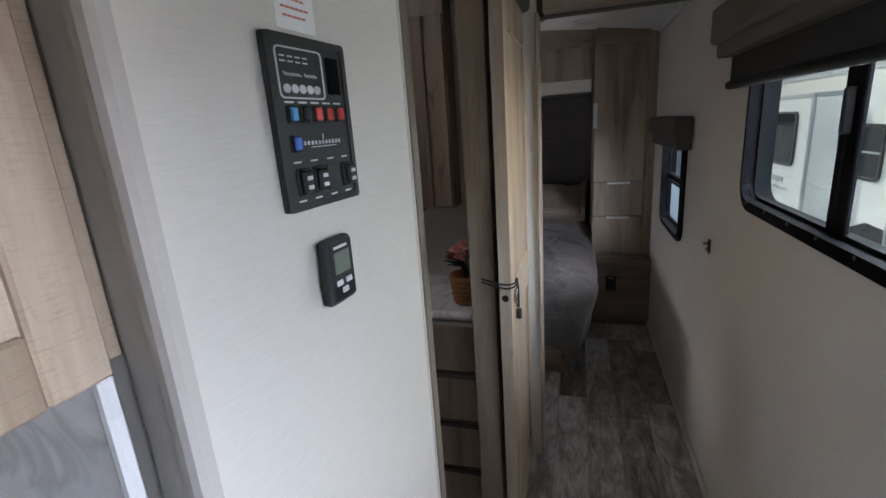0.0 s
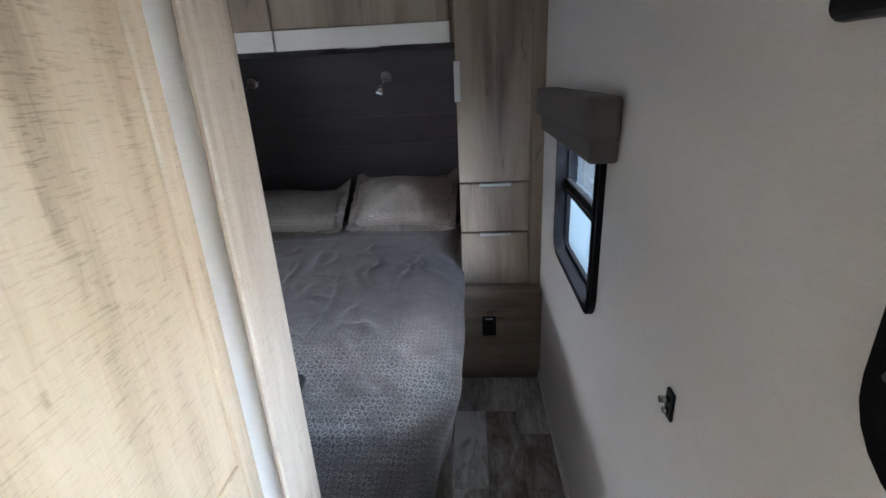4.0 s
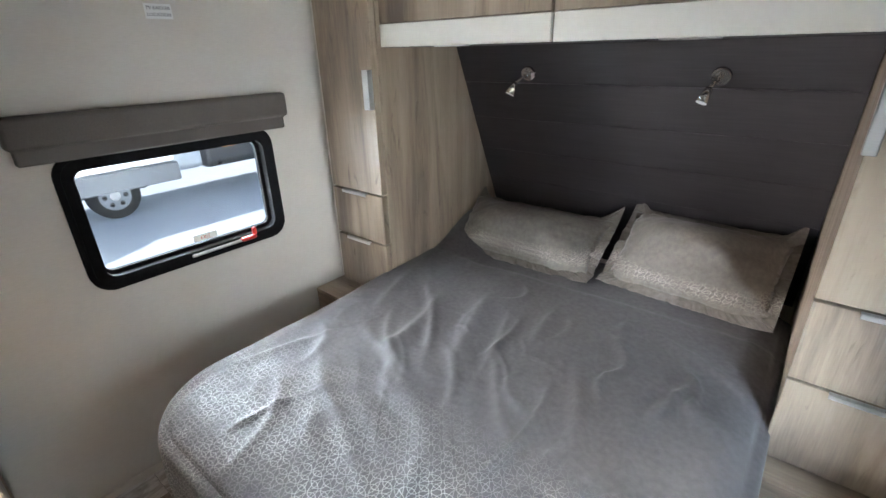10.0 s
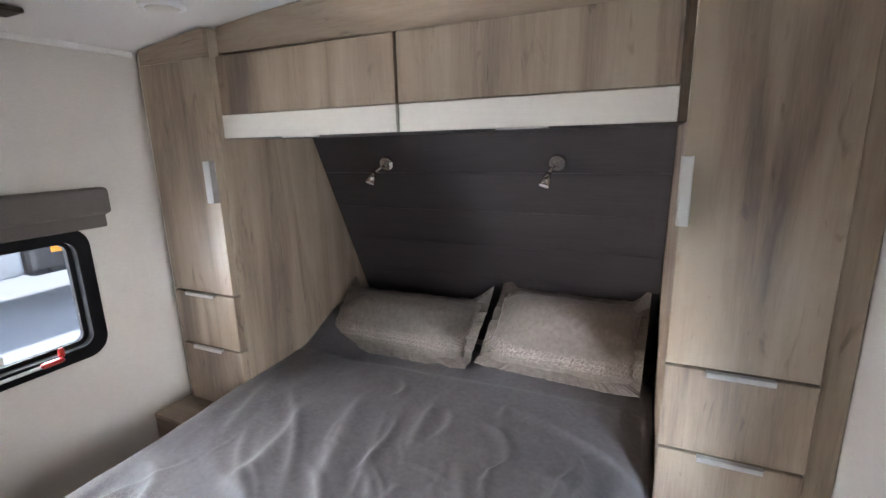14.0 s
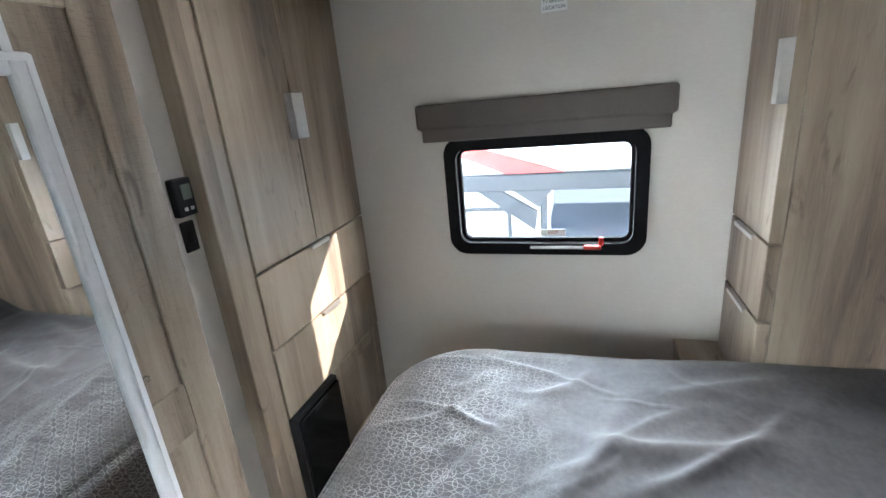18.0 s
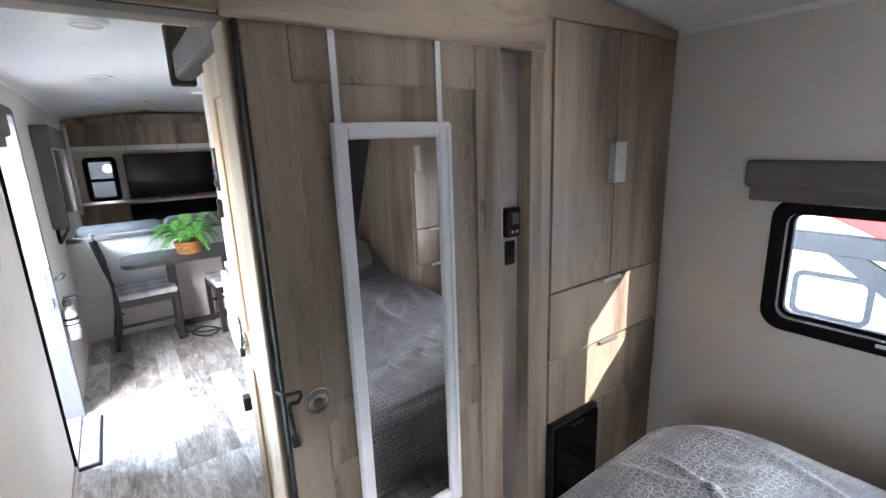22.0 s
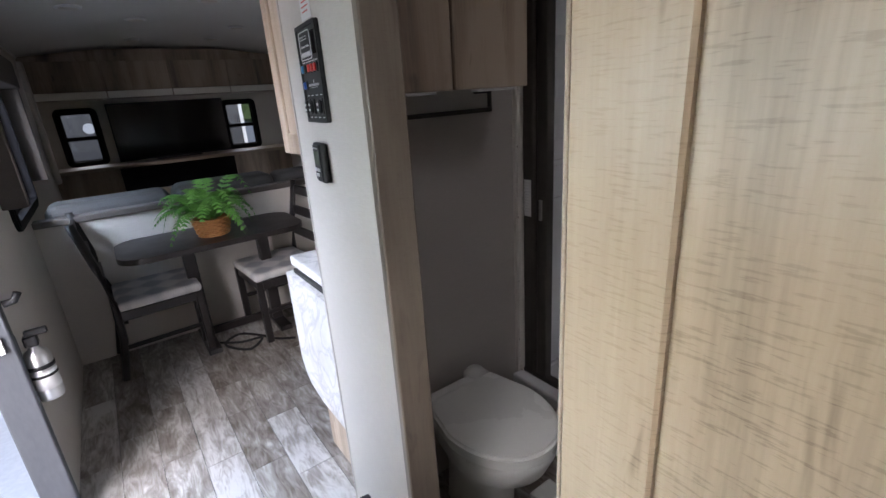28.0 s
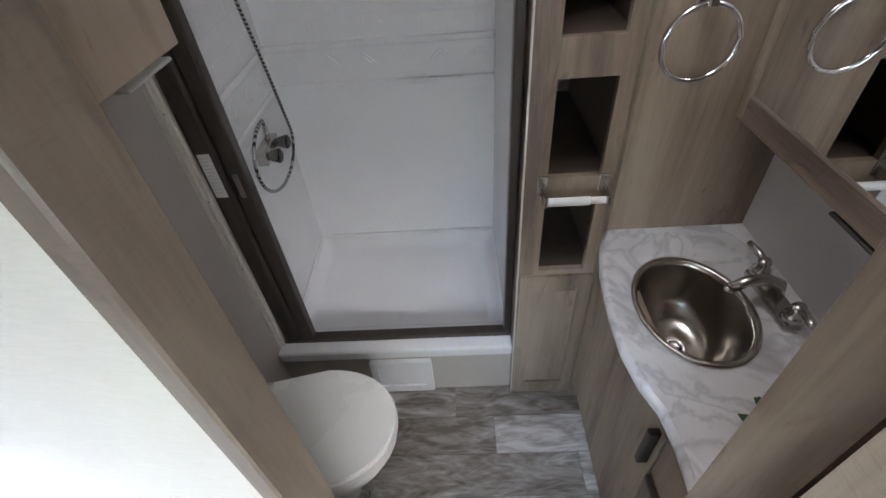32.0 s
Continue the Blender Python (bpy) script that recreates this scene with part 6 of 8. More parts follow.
for x, s in ((-0.725, -1), (-0.585, 1)):
    k = part("handle", lathe([(0.0, 0.02), (0.024, 0.02), (0.021, 0.035), (0.014, 0.045), (0.016, 0.055), (0.012, 0.064), (0.0, 0.066)], (x, 1.665, VZ), 24), nickel, fc)
    part("lever", tube([(x, 1.665, VZ + 0.055), (x + s * 0.02, 1.662, VZ + 0.063), (x + s * 0.045, 1.658, VZ + 0.064), (x + s * 0.06, 1.655, VZ + 0.066)], lambda q: 0.007 + 0.003 * math.sin(q * 3.1), 10), nickel, k)

# medicine cabinet with mirror
mc = thing("medicine_cabinet", (-0.68, 1.69, 1.205), "taupe wood medicine cabinet with a mirror door", "cabinet")
part("body", bx(-0.93, -0.325, 1.617, YP0 - 0.009, 1.20, 2.0, 0.002), wood_v, mc)
dr = part("mirror_glass", bx(-0.912, -0.462, 1.6015, 1.614, 1.258, 1.83, 0), mirror, mc, "silvered mirror glass")
for nm, a in (("frame_side", (-0.932, -0.907, 1.205, 1.90)), ("frame_side", (-0.468, -0.405, 1.205, 1.90)), ("frame_rail", (-0.907, -0.468, 1.205, 1.265)), ("frame_rail", (-0.907, -0.468, 1.822, 1.90))):
    part(nm, bx(a[0], a[1], 1.596, 1.616, a[2], a[3], 0.004), wood_v if nm == "frame_side" else wood_x, mc)
part("side_door", bx(-0.400, -0.328, 1.599, 1.617, 1.21, 1.90, 0.003), wood_v, mc)
part("handle", bx(-0.58, -0.44, 1.594, 1.622, 1.196, 1.203, 0.002), bronze, mc, "dark metal edge pull")

# towel ring
tr = thing("towel_ring", (-0.933, 1.47, 1.45), "polished chrome towel ring on the wood panel", "towel ring")
part("rosette", bx(-0.935, -0.925, 1.436, 1.476, 1.443, 1.483, 0.004), chrome, tr)
part("post", bx(-0.926, -0.895, 1.446, 1.466, 1.449, 1.469, 0.003), chrome, tr)
part("ring", tube([(-0.905, 1.456 + 0.074 * math.cos(a), 1.381 + 0.074 * math.sin(a)) for a in [2 * math.pi * k / 48 for k in range(48)]], 0.0062, 10, True), chrome, tr)

# open shelf tower
tw = thing("shelf_tower", (-1.2, 1.25, 0.0), "narrow taupe wood tower with open dark shelves", "shelf")
TX0, TX1, TY0, TY1 = -1.50, -0.955, 1.131, 1.363
cells = [(0.708, 0.957), (1.047, 1.307), (1.395, 1.70), (1.77, 1.98)]
part("face_frame", grid_wall('x', TX1 - 0.02, TX1, TY0, TY1, 0.0, 2.08, [(1.190, 1.327, a, b) for a, b in cells]), wood_v, tw)
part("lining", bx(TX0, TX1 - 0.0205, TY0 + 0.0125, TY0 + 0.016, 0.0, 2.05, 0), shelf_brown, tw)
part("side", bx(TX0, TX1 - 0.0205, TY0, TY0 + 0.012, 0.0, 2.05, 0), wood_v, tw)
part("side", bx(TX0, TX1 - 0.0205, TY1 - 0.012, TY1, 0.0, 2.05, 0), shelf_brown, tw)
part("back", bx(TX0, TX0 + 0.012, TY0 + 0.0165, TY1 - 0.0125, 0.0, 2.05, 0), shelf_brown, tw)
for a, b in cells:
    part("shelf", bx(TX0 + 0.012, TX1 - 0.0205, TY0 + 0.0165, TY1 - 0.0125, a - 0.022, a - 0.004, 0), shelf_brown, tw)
part("base_panel", ring_frame('x', TX1, TX1 + 0.012, (TY0 + 0.008, TY1 - 0.004, 0.03, 0.69), (TY0 + 0.047, TY1 - 0.04, 0.09, 0.622), 0.001, 0.001, 1), wood_v, tw)
part("edge_strip", bx(-0.968, -0.953, 1.1265, 1.1308, 0.0, 2.05, 0.001), white_strip, tw, "thin pale edge strip")
tp = thing("paper_holder", (-0.93, 1.255, 1.0), "nickel toilet paper holder with an empty white roller", "paper holder")
for y in (1.178, 1.335):
    part("bracket", joined(bx(-0.955, -0.947, y - 0.014, y + 0.014, 1.005, 1.055, 0.002), bx(-0.948, -0.885, y - 0.006, y + 0.006, 1.0, 1.03, 0.003)), nickel, tp)
part("roller", joined(cyl((-0.897, 1.184, 1.012), (-0.897, 1.29, 1.012), 0.0115, n=16), cyl((-0.897, 1.29, 1.012), (-0.897, 1.33, 1.012), 0.009, n=16)), white_plastic, tp, "white plastic roller")

# ---- shower ----
SX0, SX1, SY0, SY1 = -1.742, -0.955, YA + 0.003, 1.127
sh = thing("shower_stall", ((SX0 + SX1) / 2, 0.71, 0.0), "white moulded shower stall with a raised tile border", "shower")
part("skirt", bx(-1.0, -0.986, SY0, SY1, 0.0, 0.242, 0.002), wall_bath, sh, "greige panel below the pan")
part("threshold", bx(-1.10, -0.972, SY0, SY1 + 0.003, 0.24, 0.294, 0.012, 3), shower_white, sh)
bm = bmesh.new()
prof = [(0.0, 0.252), (0.014, 0.250), (0.026, 0.238), (0.045, 0.198), (0.075, 0.186), (0.14, 0.182)]
rings = []
for o, z in prof:
    rings.append([bm.verts.new((u, v, z)) for u, v in rounded_rect(SX0 + o, -1.085 - o * 0.6, SY0 + o, SY1 - o, 0.02 + 0.03 * min(1, o * 20), 5)])
for A, B in zip(rings, rings[1:]):
    for k in range(len(A)):
        f_ = bm.faces.new((A[k], A[(k + 1) % len(A)], B[(k + 1) % len(A)], B[k]))
        f_.smooth = True
bm.faces.new(rings[-1])
part("pan", bm, shower_white, sh)
dn = part("drain", lathe([(0.0, 0.0), (0.04, 0.0), (0.04, 0.004), (0.0, 0.005)], (-1.125, 0.712, 0.184), 24), chrome, sh, "chrome drain")
for k in range(8):
    a = 2 * math.pi * k / 8
    part("drain_hole", lathe([(0.0, 0), (0.006, 0), (0.006, 0.0008), (0, 0.0008)], (-1.125 + 0.024 * math.cos(a), 0.712 + 0.024 * math.sin(a), 0.1888), 10), hole_black, dn)
# walls of the stall with courses of shallow tiles above the border
part("wall_panel", bx(SX0, SX0 + 0.012, SY0, SY1, 0.22, 2.02, 0), shower_white, sh)
part("wall_panel", bx(SX0 + 0.012, -1.03, SY0, SY0 + 0.012, 0.22, 2.02, 0), shower_white, sh)
part("wall_panel", bx(SX0 + 0.012, -1.045, SY1 - 0.012, SY1, 0.22, 2.02, 0), shower_white, sh)


def stall_board(z0, z1, proud, name):
    part(name, bx(SX0 + 0.012, SX0 + 0.012 + proud, SY0 + 0.012, SY1 - 0.012, z0, z1, min(proud, (z1 - z0)) * 0.4, 2), shower_white, sh)
    part(name, bx(SX0 + 0.012, -1.04, SY0 + 0.012, SY0 + 0.012 + proud, z0, z1, min(proud, (z1 - z0)) * 0.4, 2), shower_white, sh)


stall_board(0.236, 0.256, 0.014, "ledge")
stall_board(1.008, 1.032, 0.016, "moulding")
stall_board(1.162, 1.187, 0.022, "moulding")
stall_board(1.035, 1.16, 0.003, "border")
for axis_ in ('x', 'y'):
    n_d = 6 if axis_ == 'x' else 5
    for k in range(n_d):
        u = (0.341 + 0.142 * k) if axis_ == 'x' else (-1.63 + 0.142 * k)
        d0 = SX0 + 0.015 if axis_ == 'x' else SY0 + 0.015
        part("diamond", slab(axis_, d0, d0 + 0.006, [(u - 0.038, 1.1), (u, 1.062), (u + 0.038, 1.1), (u, 1.138)]), shower_white, sh)
        part("diamond_boss", slab(axis_, d0 + 0.006, d0 + 0.012, [(u - 0.022, 1.1), (u, 1.078), (u + 0.022, 1.1), (u, 1.122)]), shower_white, sh)


def tile_field(axis, d, u0, u1, v0, v1, tw_, th_, name):
    """Shallow moulded tiles with recessed joints, one mesh of many."""
    bm = bmesh.new()
    r = 0
    v = v0
    while v + th_ <= v1 + 1e-6:
        u = u0 - (tw_ / 2 if r % 2 else 0)
        while u < u1:
            a, b = max(u, u0) + 0.0015, min(u + tw_, u1) - 0.0015
            if b - a > 0.01:
                p = [place(axis, d, a, v + 0.0015), place(axis, d, b, v + 0.0015), place(axis, d, b, v + th_ - 0.0015), place(axis, d, a, v + th_ - 0.0015)]
                i = 0.0015
                q = [place(axis, d + 0.0012, a + i, v + 0.0015 + i), place(axis, d + 0.0012, b - i, v + 0.0015 + i), place(axis, d + 0.0012, b - i, v + th_ - 0.0015 - i), place(axis, d + 0.0012, a + i, v + th_ - 0.0015 - i)]
                P, Q = [bm.verts.new(x) for x in p], [bm.verts.new(x) for x in q]
                bm.faces.new(Q)
                for k in range(4):
                    bm.faces.new((P[k], P[(k + 1) % 4], Q[(k + 1) % 4], Q[k]))
            u += tw_
        v += th_
        r += 1
    bmesh.ops.recalc_face_normals(bm, faces=bm.faces[:])
    o = part(name, bm, shower_white, sh)
    tagged(o, kind="stuff")


tile_field('x', SX0 + 0.0122, SY0 + 0.015, SY1 - 0.015, 1.19, 2.0, 0.20, 0.075, "tiles")
tile_field('y', SY0 + 0.0122, SX0 + 0.015, -1.04, 1.19, 2.0, 0.20, 0.075, "tiles")
for y in (0.42, 0.70, 0.98):
    part("screw_cap", cyl((SX0 + 0.012, y, 1.235), (SX0 + 0.018, y, 1.235), 0.009, 0.007, 14), shower_white, sh)
gr = thing("skirt_vent", (-0.94, 0.716, 0.05), "white plastic access grille below the shower", "grille")
part("frame", ring_frame('x', -0.9855, -0.966, (0.574, 0.815, 0.018, 0.222), (0.603, 0.786, 0.058, 0.186), 0.004, 0.004, 2), white_plastic, gr)
part("panel", bx(-0.9855, -0.975, 0.594, 0.795, 0.04, 0.20, 0.003), white_plastic, gr)
# screen frame
fr = thing("shower_screen", (-1.0050, 0.7, 0.31), "dark bronze shower screen frame with a rolled-up screen", "shower screen")
part("housing", bx(-1.085, -1.018, 0.252, 0.316, 0.295, 2.0, 0.018, 3), bronze, fr)
part("pull_rail", bx(-1.07, -1.028, 0.318, 0.366, 0.297, 1.99, 0.006, 2), bronze, fr)
part("wall_channel", bx(-1.07, -1.012, SY0, 0.2515, 0.295, 2.0, 0.004), white_strip, fr, "pale wall channel")
part("bottom_rail", bx(-1.065, -1.022, 0.25, SY1, 0.2945, 0.314, 0.006, 2), bronze, fr)
part("top_rail", bx(-1.08, -1.015, 0.235, SY1, 1.985, 2.03, 0.006, 2), bronze, fr)
part("right_channel", bx(-1.07, -1.025, 1.10, SY1, 0.315, 1.985, 0.006, 2), bronze, fr)
part("pull", bx(-1.0285, -1.0225, 0.332, 0.349, 0.99, 1.07, 0.003), steel, fr, "steel finger pull")
part("sticker", bx(-1.0178, -1.017, 0.266, 0.301, 1.0, 1.14, 0), paper, fr, "white printed label")
bars('x', -1.017, [(0.270, 0.297 - 0.004 * (k % 3), 1.127 - 0.011 * k, 1.1295 - 0.011 * k) for k in range(11)], print_grey, fr)
for k in range(6):
    part("screw", cyl((-1.0115, 0.2385, 0.45 + 0.27 * k), (-1.0085, 0.2385, 0.45 + 0.27 * k), 0.004, n=8), nickel, fr)
# mixer with hose
sv = thing("shower_mixer", (-1.45, 0.32, 0.9), "chrome two-knob shower mixer with a coiled hose", "shower mixer")
YS = SY0 + 0.012
part("plate", bx(-1.46, -1.27, YS, YS + 0.012, 0.895, 1.005, 0.006, 2), shower_white, sv)
part("body", bx(-1.44, -1.29, YS + 0.012, YS + 0.055, 0.93, 0.985, 0.006, 2), nickel, sv)
for x in (-1.415, -1.315):
    k = part("stem", cyl((x, YS + 0.054, 0.957), (x, YS + 0.066, 0.957), 0.014, n=16), nickel, sv)
    part("knob", joined(cyl((x, YS + 0.064, 0.957), (x, YS + 0.092, 0.957), 0.020, 0.026, 10), cyl((x, YS + 0.092, 0.957), (x, YS + 0.098, 0.957), 0.026, 0.019, 10)), smoke, k, "smoky clear grip knob")
part("outlet", cyl((-1.385, YS + 0.035, 0.98), (-1.398, YS + 0.035, 1.03), 0.010, n=16), nickel, sv)
hose = [(-1.393, YS + 0.035, 1.012), (-1.398, YS + 0.035, 1.035)]
for k in range(1, 50):
    a = radians(108 - 293 * k / 49)
    hose.append((-1.36 + 0.165 * math.cos(a), YS + 0.035 + 0.04 * k / 49, 0.94 + 0.118 * math.sin(a)))
last = hose[-1]
for k in range(1, 36):
    s = k / 35
    hose.append((last[0] + (-1.42 - last[0]) * min(1, s * 1.6) - 0.015 * math.sin(3.1 * s), last[1] - 0.01 * s, last[2] + (1.70 - last[2]) * s))
smooth_hose = []
for a, b in zip(hose, hose[1:]):
    for k in range(6):
        smooth_hose.append(tuple(p + (q - p) * k / 6 for p, q in zip(a, b)))
part("hose", tube(smooth_hose, 0.0065, 8), hose_steel, sv, "ribbed steel hose")
part("bracket", bx(-1.46, -1.40, YS, YS + 0.05, 1.68, 1.72, 0.006, 2), chrome, sv)
part("hand_shower", tube([(-1.42, YS + 0.05, 1.69), (-1.42, YS + 0.07, 1.80), (-1.42, YS + 0.11, 1.86)], lambda q: 0.013 + 0.016 * q * q, 14), white_plastic, sv, "white hand shower")
sv.location.x -= 0.05
sv.location.z -= 0.03

# ---- toilet ----
tl = thing("toilet", (-0.62, 0.55, 0.0), "off-white toilet with the lid closed", "toilet")


def lid_outline(cx, y0, w, l, scale=1.0, n=40):
    pts = []
    for k in range(n + 1):
        a = math.pi * k / n
        pts.append((cx + scale * w / 2 * math.cos(a) , y0 + l * 0.42 + scale * l * 0.58 * math.sin(a) ** 0.92))
    pts += [(cx - scale * w * 0.40, y0), (cx + scale * w * 0.40, y0)]
    return pts


TC = -0.612
o1 = slab('z', 0.43, 0.452, lid_outline(TC, 0.355, 0.375, 0.415))
bmesh.ops.bevel(o1, geom=[e for e in o1.edges if abs(e.verts[0].co.z - e.verts[1].co.z) < 1e-6 and e.verts[0].co.z > 0.44], offset=0.009, segments=3, affect='EDGES')
part("lid", o1, ivory, tl)
o1 = slab('z', 0.408, 0.428, lid_outline(TC, 0.358, 0.37, 0.41))
part("seat", o1, ivory, tl)
part("hinge_cover", bx(TC - 0.15, TC + 0.15, 0.315, 0.36, 0.395, 0.45, 0.012, 3), ivory, tl)
part("cap", lathe([(0.0, 0), (0.045, 0.0), (0.045, 0.015), (0.03, 0.035), (0.0, 0.042)], (TC - 0.1, 0.325, 0.43), 24), ivory, tl)
bm = bmesh.new()
rings = []
for sc, z, yo, wd in ((0.97, 0.406, 0.36, 0.36), (0.97, 0.37, 0.36, 0.36), (0.88, 0.31, 0.37, 0.33), (0.66, 0.25, 0.38, 0.25), (0.55, 0.17, 0.37, 0.205), (0.55, 0.05, 0.36, 0.205), (0.57, 0.0, 0.355, 0.215)):
    pts = lid_outline(TC, yo, wd, 0.40 * (sc / 0.97), 1.0)
    rings.append([bm.verts.new((x, y, z)) for x, y in pts])
for A, B in zip(rings, rings[1:]):
    for k in range(len(A)):
        f_ = bm.faces.new((A[k], A[(k + 1) % len(A)], B[(k + 1) % len(A)], B[k]))
        f_.smooth = True
bm.faces.new(rings[0])
bm.faces.new(rings[-1])
bmesh.ops.recalc_face_normals(bm, faces=bm.faces[:])
part("bowl", bm, ivory, tl)
part("flush_pedal", bx(TC - 0.21, TC - 0.10, 0.60, 0.68, 0.055, 0.08, 0.01, 2), ivory, tl)
part("screw_cap", cyl((TC + 0.06, 0.612, 0.06), (TC + 0.06, 0.63, 0.06), 0.012, n=14), nickel, tl)
tl.location.y -= 0.028

# cabinet over the toilet and towel bar
ohb = thing("overhead_cabinet", (-0.62, 0.37, 1.47), "taupe wood cabinet over the toilet with two doors", "cabinet")
part("body", bx(-0.845, -0.30, YA + 0.001, 0.435, 1.475, 2.07, 0.002), wood_v, ohb)
for x0, x1 in ((-0.84, -0.565), (-0.559, -0.305)):
    d = part("door", bx(x0, x1, 0.436, 0.455, 1.47, 1.97, 0.003), wood_v, ohb)
    part("handle", bx(x0 + 0.065, x1 - 0.065, 0.44, 0.468, 1.462, 1.469, 0.002), handle_alu, d, "satin aluminium edge pull")
tb = thing("towel_bar", (-0.6, YA, 1.40), "dark square towel bar hung below the cabinet", "towel bar")
part("bar", bx(-0.83, -0.34, YA + 0.068, YA + 0.082, 1.398, 1.412, 0.002), bronze, tb)
for x in (-0.824, -0.35):
    part("bracket", joined(bx(x - 0.006, x + 0.006, YA + 0.069, YA + 0.081, 1.411, 1.462, 0.002), bx(x - 0.006, x + 0.006, YA, YA + 0.081, 1.456, 1.470, 0.002)), bronze, tb)

# flowers on the vanity
fl = thing("flower_pot", (-0.25, 1.44, VZ), "small wicker pot of pink silk roses on the vanity", "potted flowers")
PX, PY = -0.25, 1.44
part("pot", lathe([(0.0, 0.0), (0.045, 0.0), (0.058, 0.10), (0.062, 0.108), (0.055, 0.108), (0.05, 0.095), (0.0, 0.09)], (PX, PY, VZ + 0.001), 28), wicker, fl)
for k in range(9):
    z = 0.008 + 0.011 * k
    r_ = 0.0465 + 0.013 * z / 0.1
    part("weave", tube([(PX + (r_ + 0.0022 * math.sin(a * 10 + k * 3.14)) * math.cos(a), PY + (r_ + 0.0022 * math.sin(a * 10 + k * 3.14)) * math.sin(a), VZ + z) for a in [2 * math.pi * i / 60 for i in range(60)]], 0.0045, 6, True), wicker, fl)
random.seed(4)


def rose(c, r, m):
    bm = bmesh.new()
    for ring_i, (n_, rr, lift, op) in enumerate(((3, 0.35, 0.5, 0.2), (5, 0.65, 0.3, 0.6), (6, 1.0, 0.0, 1.0))):
        for k in range(n_):
            a = 2 * math.pi * (k + 0.3 * ring_i) / n_
            base = bm.verts.new(c + Vector((0, 0, -r * 0.3)))
            w_ = 0.6
            l_ = [bm.verts.new(c + Vector((math.cos(a + s * w_) * r * rr * q, math.sin(a + s * w_) * r * rr * q, r * (lift + 0.35 * h_)))) for s, q, h_ in ((-1, 0.8, 0.3), (-0.5, 1.05, 0.7), (0.5, 1.05, 0.7), (1, 0.8, 0.3))]
            for i in range(3):
                f_ = bm.faces.new((base, l_[i], l_[i + 1]))
                f_.smooth = True
    return bm


for k in range(8):
    a = 2.4 * k
    c = Vector((PX + 0.055 * math.cos(a) * (0.4 + 0.6 * (k % 3) / 2), PY + 0.055 * math.sin(a) * (0.4 + 0.6 * (k % 3) / 2), VZ + 0.165 + 0.045 * random.random()))
    part("rose", rose(c, 0.034, pink if k % 4 else red_petal), pink if k % 4 else red_petal, fl)
    part("stem", tube([(PX, PY, VZ + 0.09), ((PX + c.x) / 2, (PY + c.y) / 2, VZ + 0.14), c], 0.002, 5), leaf_dark, fl)


def leaf(p, d, l_, w_, droop):
    bm = bmesh.new()
    side = d.cross(Vector((0, 0, 1))).normalized()
    prev = None
    for i in range(6):
        q = i / 5
        c = p + d * l_ * q + Vector((0, 0, -droop * q * q))
        ww = w_ * math.sin(math.pi * min(0.97, q * 0.92 + 0.06))
        cur = (bm.verts.new(c - side * ww), bm.verts.new(c + Vector((0, 0, -0.15 * ww))), bm.verts.new(c + side * ww))
        if prev:
            for s in (0, 1):
                f_ = bm.faces.new((prev[s], prev[s + 1], cur[s + 1], cur[s]))
                f_.smooth = True
        prev = cur
    return bm


for k in range(18):
    a = 2.4 * k + 0.4
    d = Vector((math.cos(a), math.sin(a), 0.5 + 0.5 * random.random())).normalized()
    part("leaf", leaf(Vector((PX, PY, VZ + 0.11 + 0.05 * random.random())) + d * 0.02, d, 0.055 + 0.03 * random.random(), 0.018, 0.015), leaf_dark, fl)

# ---- kitchen end ----
kc = thing("kitchen_cabinet", (-0.6, -0.07, 0.0), "light wood kitchen base cabinet", "cabinet")
part("body", bx(-1.0, -0.30, -0.24, 0.172, 0.0, 0.855, 0.002), wood_edge, kc)
kt = thing("kitchen_counter", (-0.6, -0.08, 0.86), "white marble-look kitchen counter", "countertop")
part("slab", bx(-1.0, -0.27, -0.29, 0.172, 0.857, 0.895, 0.006, 2), marble, kt)
kl = thing("drop_leaf", (-0.25, -0.08, 0.4), "white marble-look drop leaf hanging below the counter", "drop leaf")
ol = [(-0.27, 0.84), (-0.27, 0.46), (-0.25, 0.405), (-0.2, 0.36), (-0.1, 0.335), (0.12, 0.33), (0.12, 0.84)]
part("leaf", slab('x', -0.268, -0.24, ol), marble, kl)
part("hinge", bx(-0.29, -0.262, -0.24, 0.1, 0.835, 0.857, 0.002), black_plastic, kl)
ko = thing("kitchen_overhead_cabinet", (-0.5, -0.08, 1.3), "light wood overhead kitchen cabinet", "cabinet")
part("body", bx(-0.75, -0.285, -0.105, 0.198, 1.315, 2.08, 0.002), wood_edge, ko)
shaker(ko, 'x', -0.284, -0.264, -0.10, 0.172, 1.31, 2.05, 0.055, [(1.31, 1.375), (1.98, 2.05)], wood_edge)
solid("wall_kitchen_splash", bx(-0.75, -0.282, 0.160, 0.173, 0.896, 1.31, 0), marble, "white marble-look splashback", "splashback", kind="structure")
solid("trim_splash_edge", bx(-0.282, -0.267, 0.158, 0.174, 0.896, 1.31, 0.004), white_plastic, "white edge strip of the splashback", "trim", kind="structure")
kx = solid("wall_kitchen_back", bx(-1.05, -1.0, -0.30, 0.24, 0.0, ZT, 0), wall_paper, "plain wall closing the kitchen end", "wall", kind="structure")
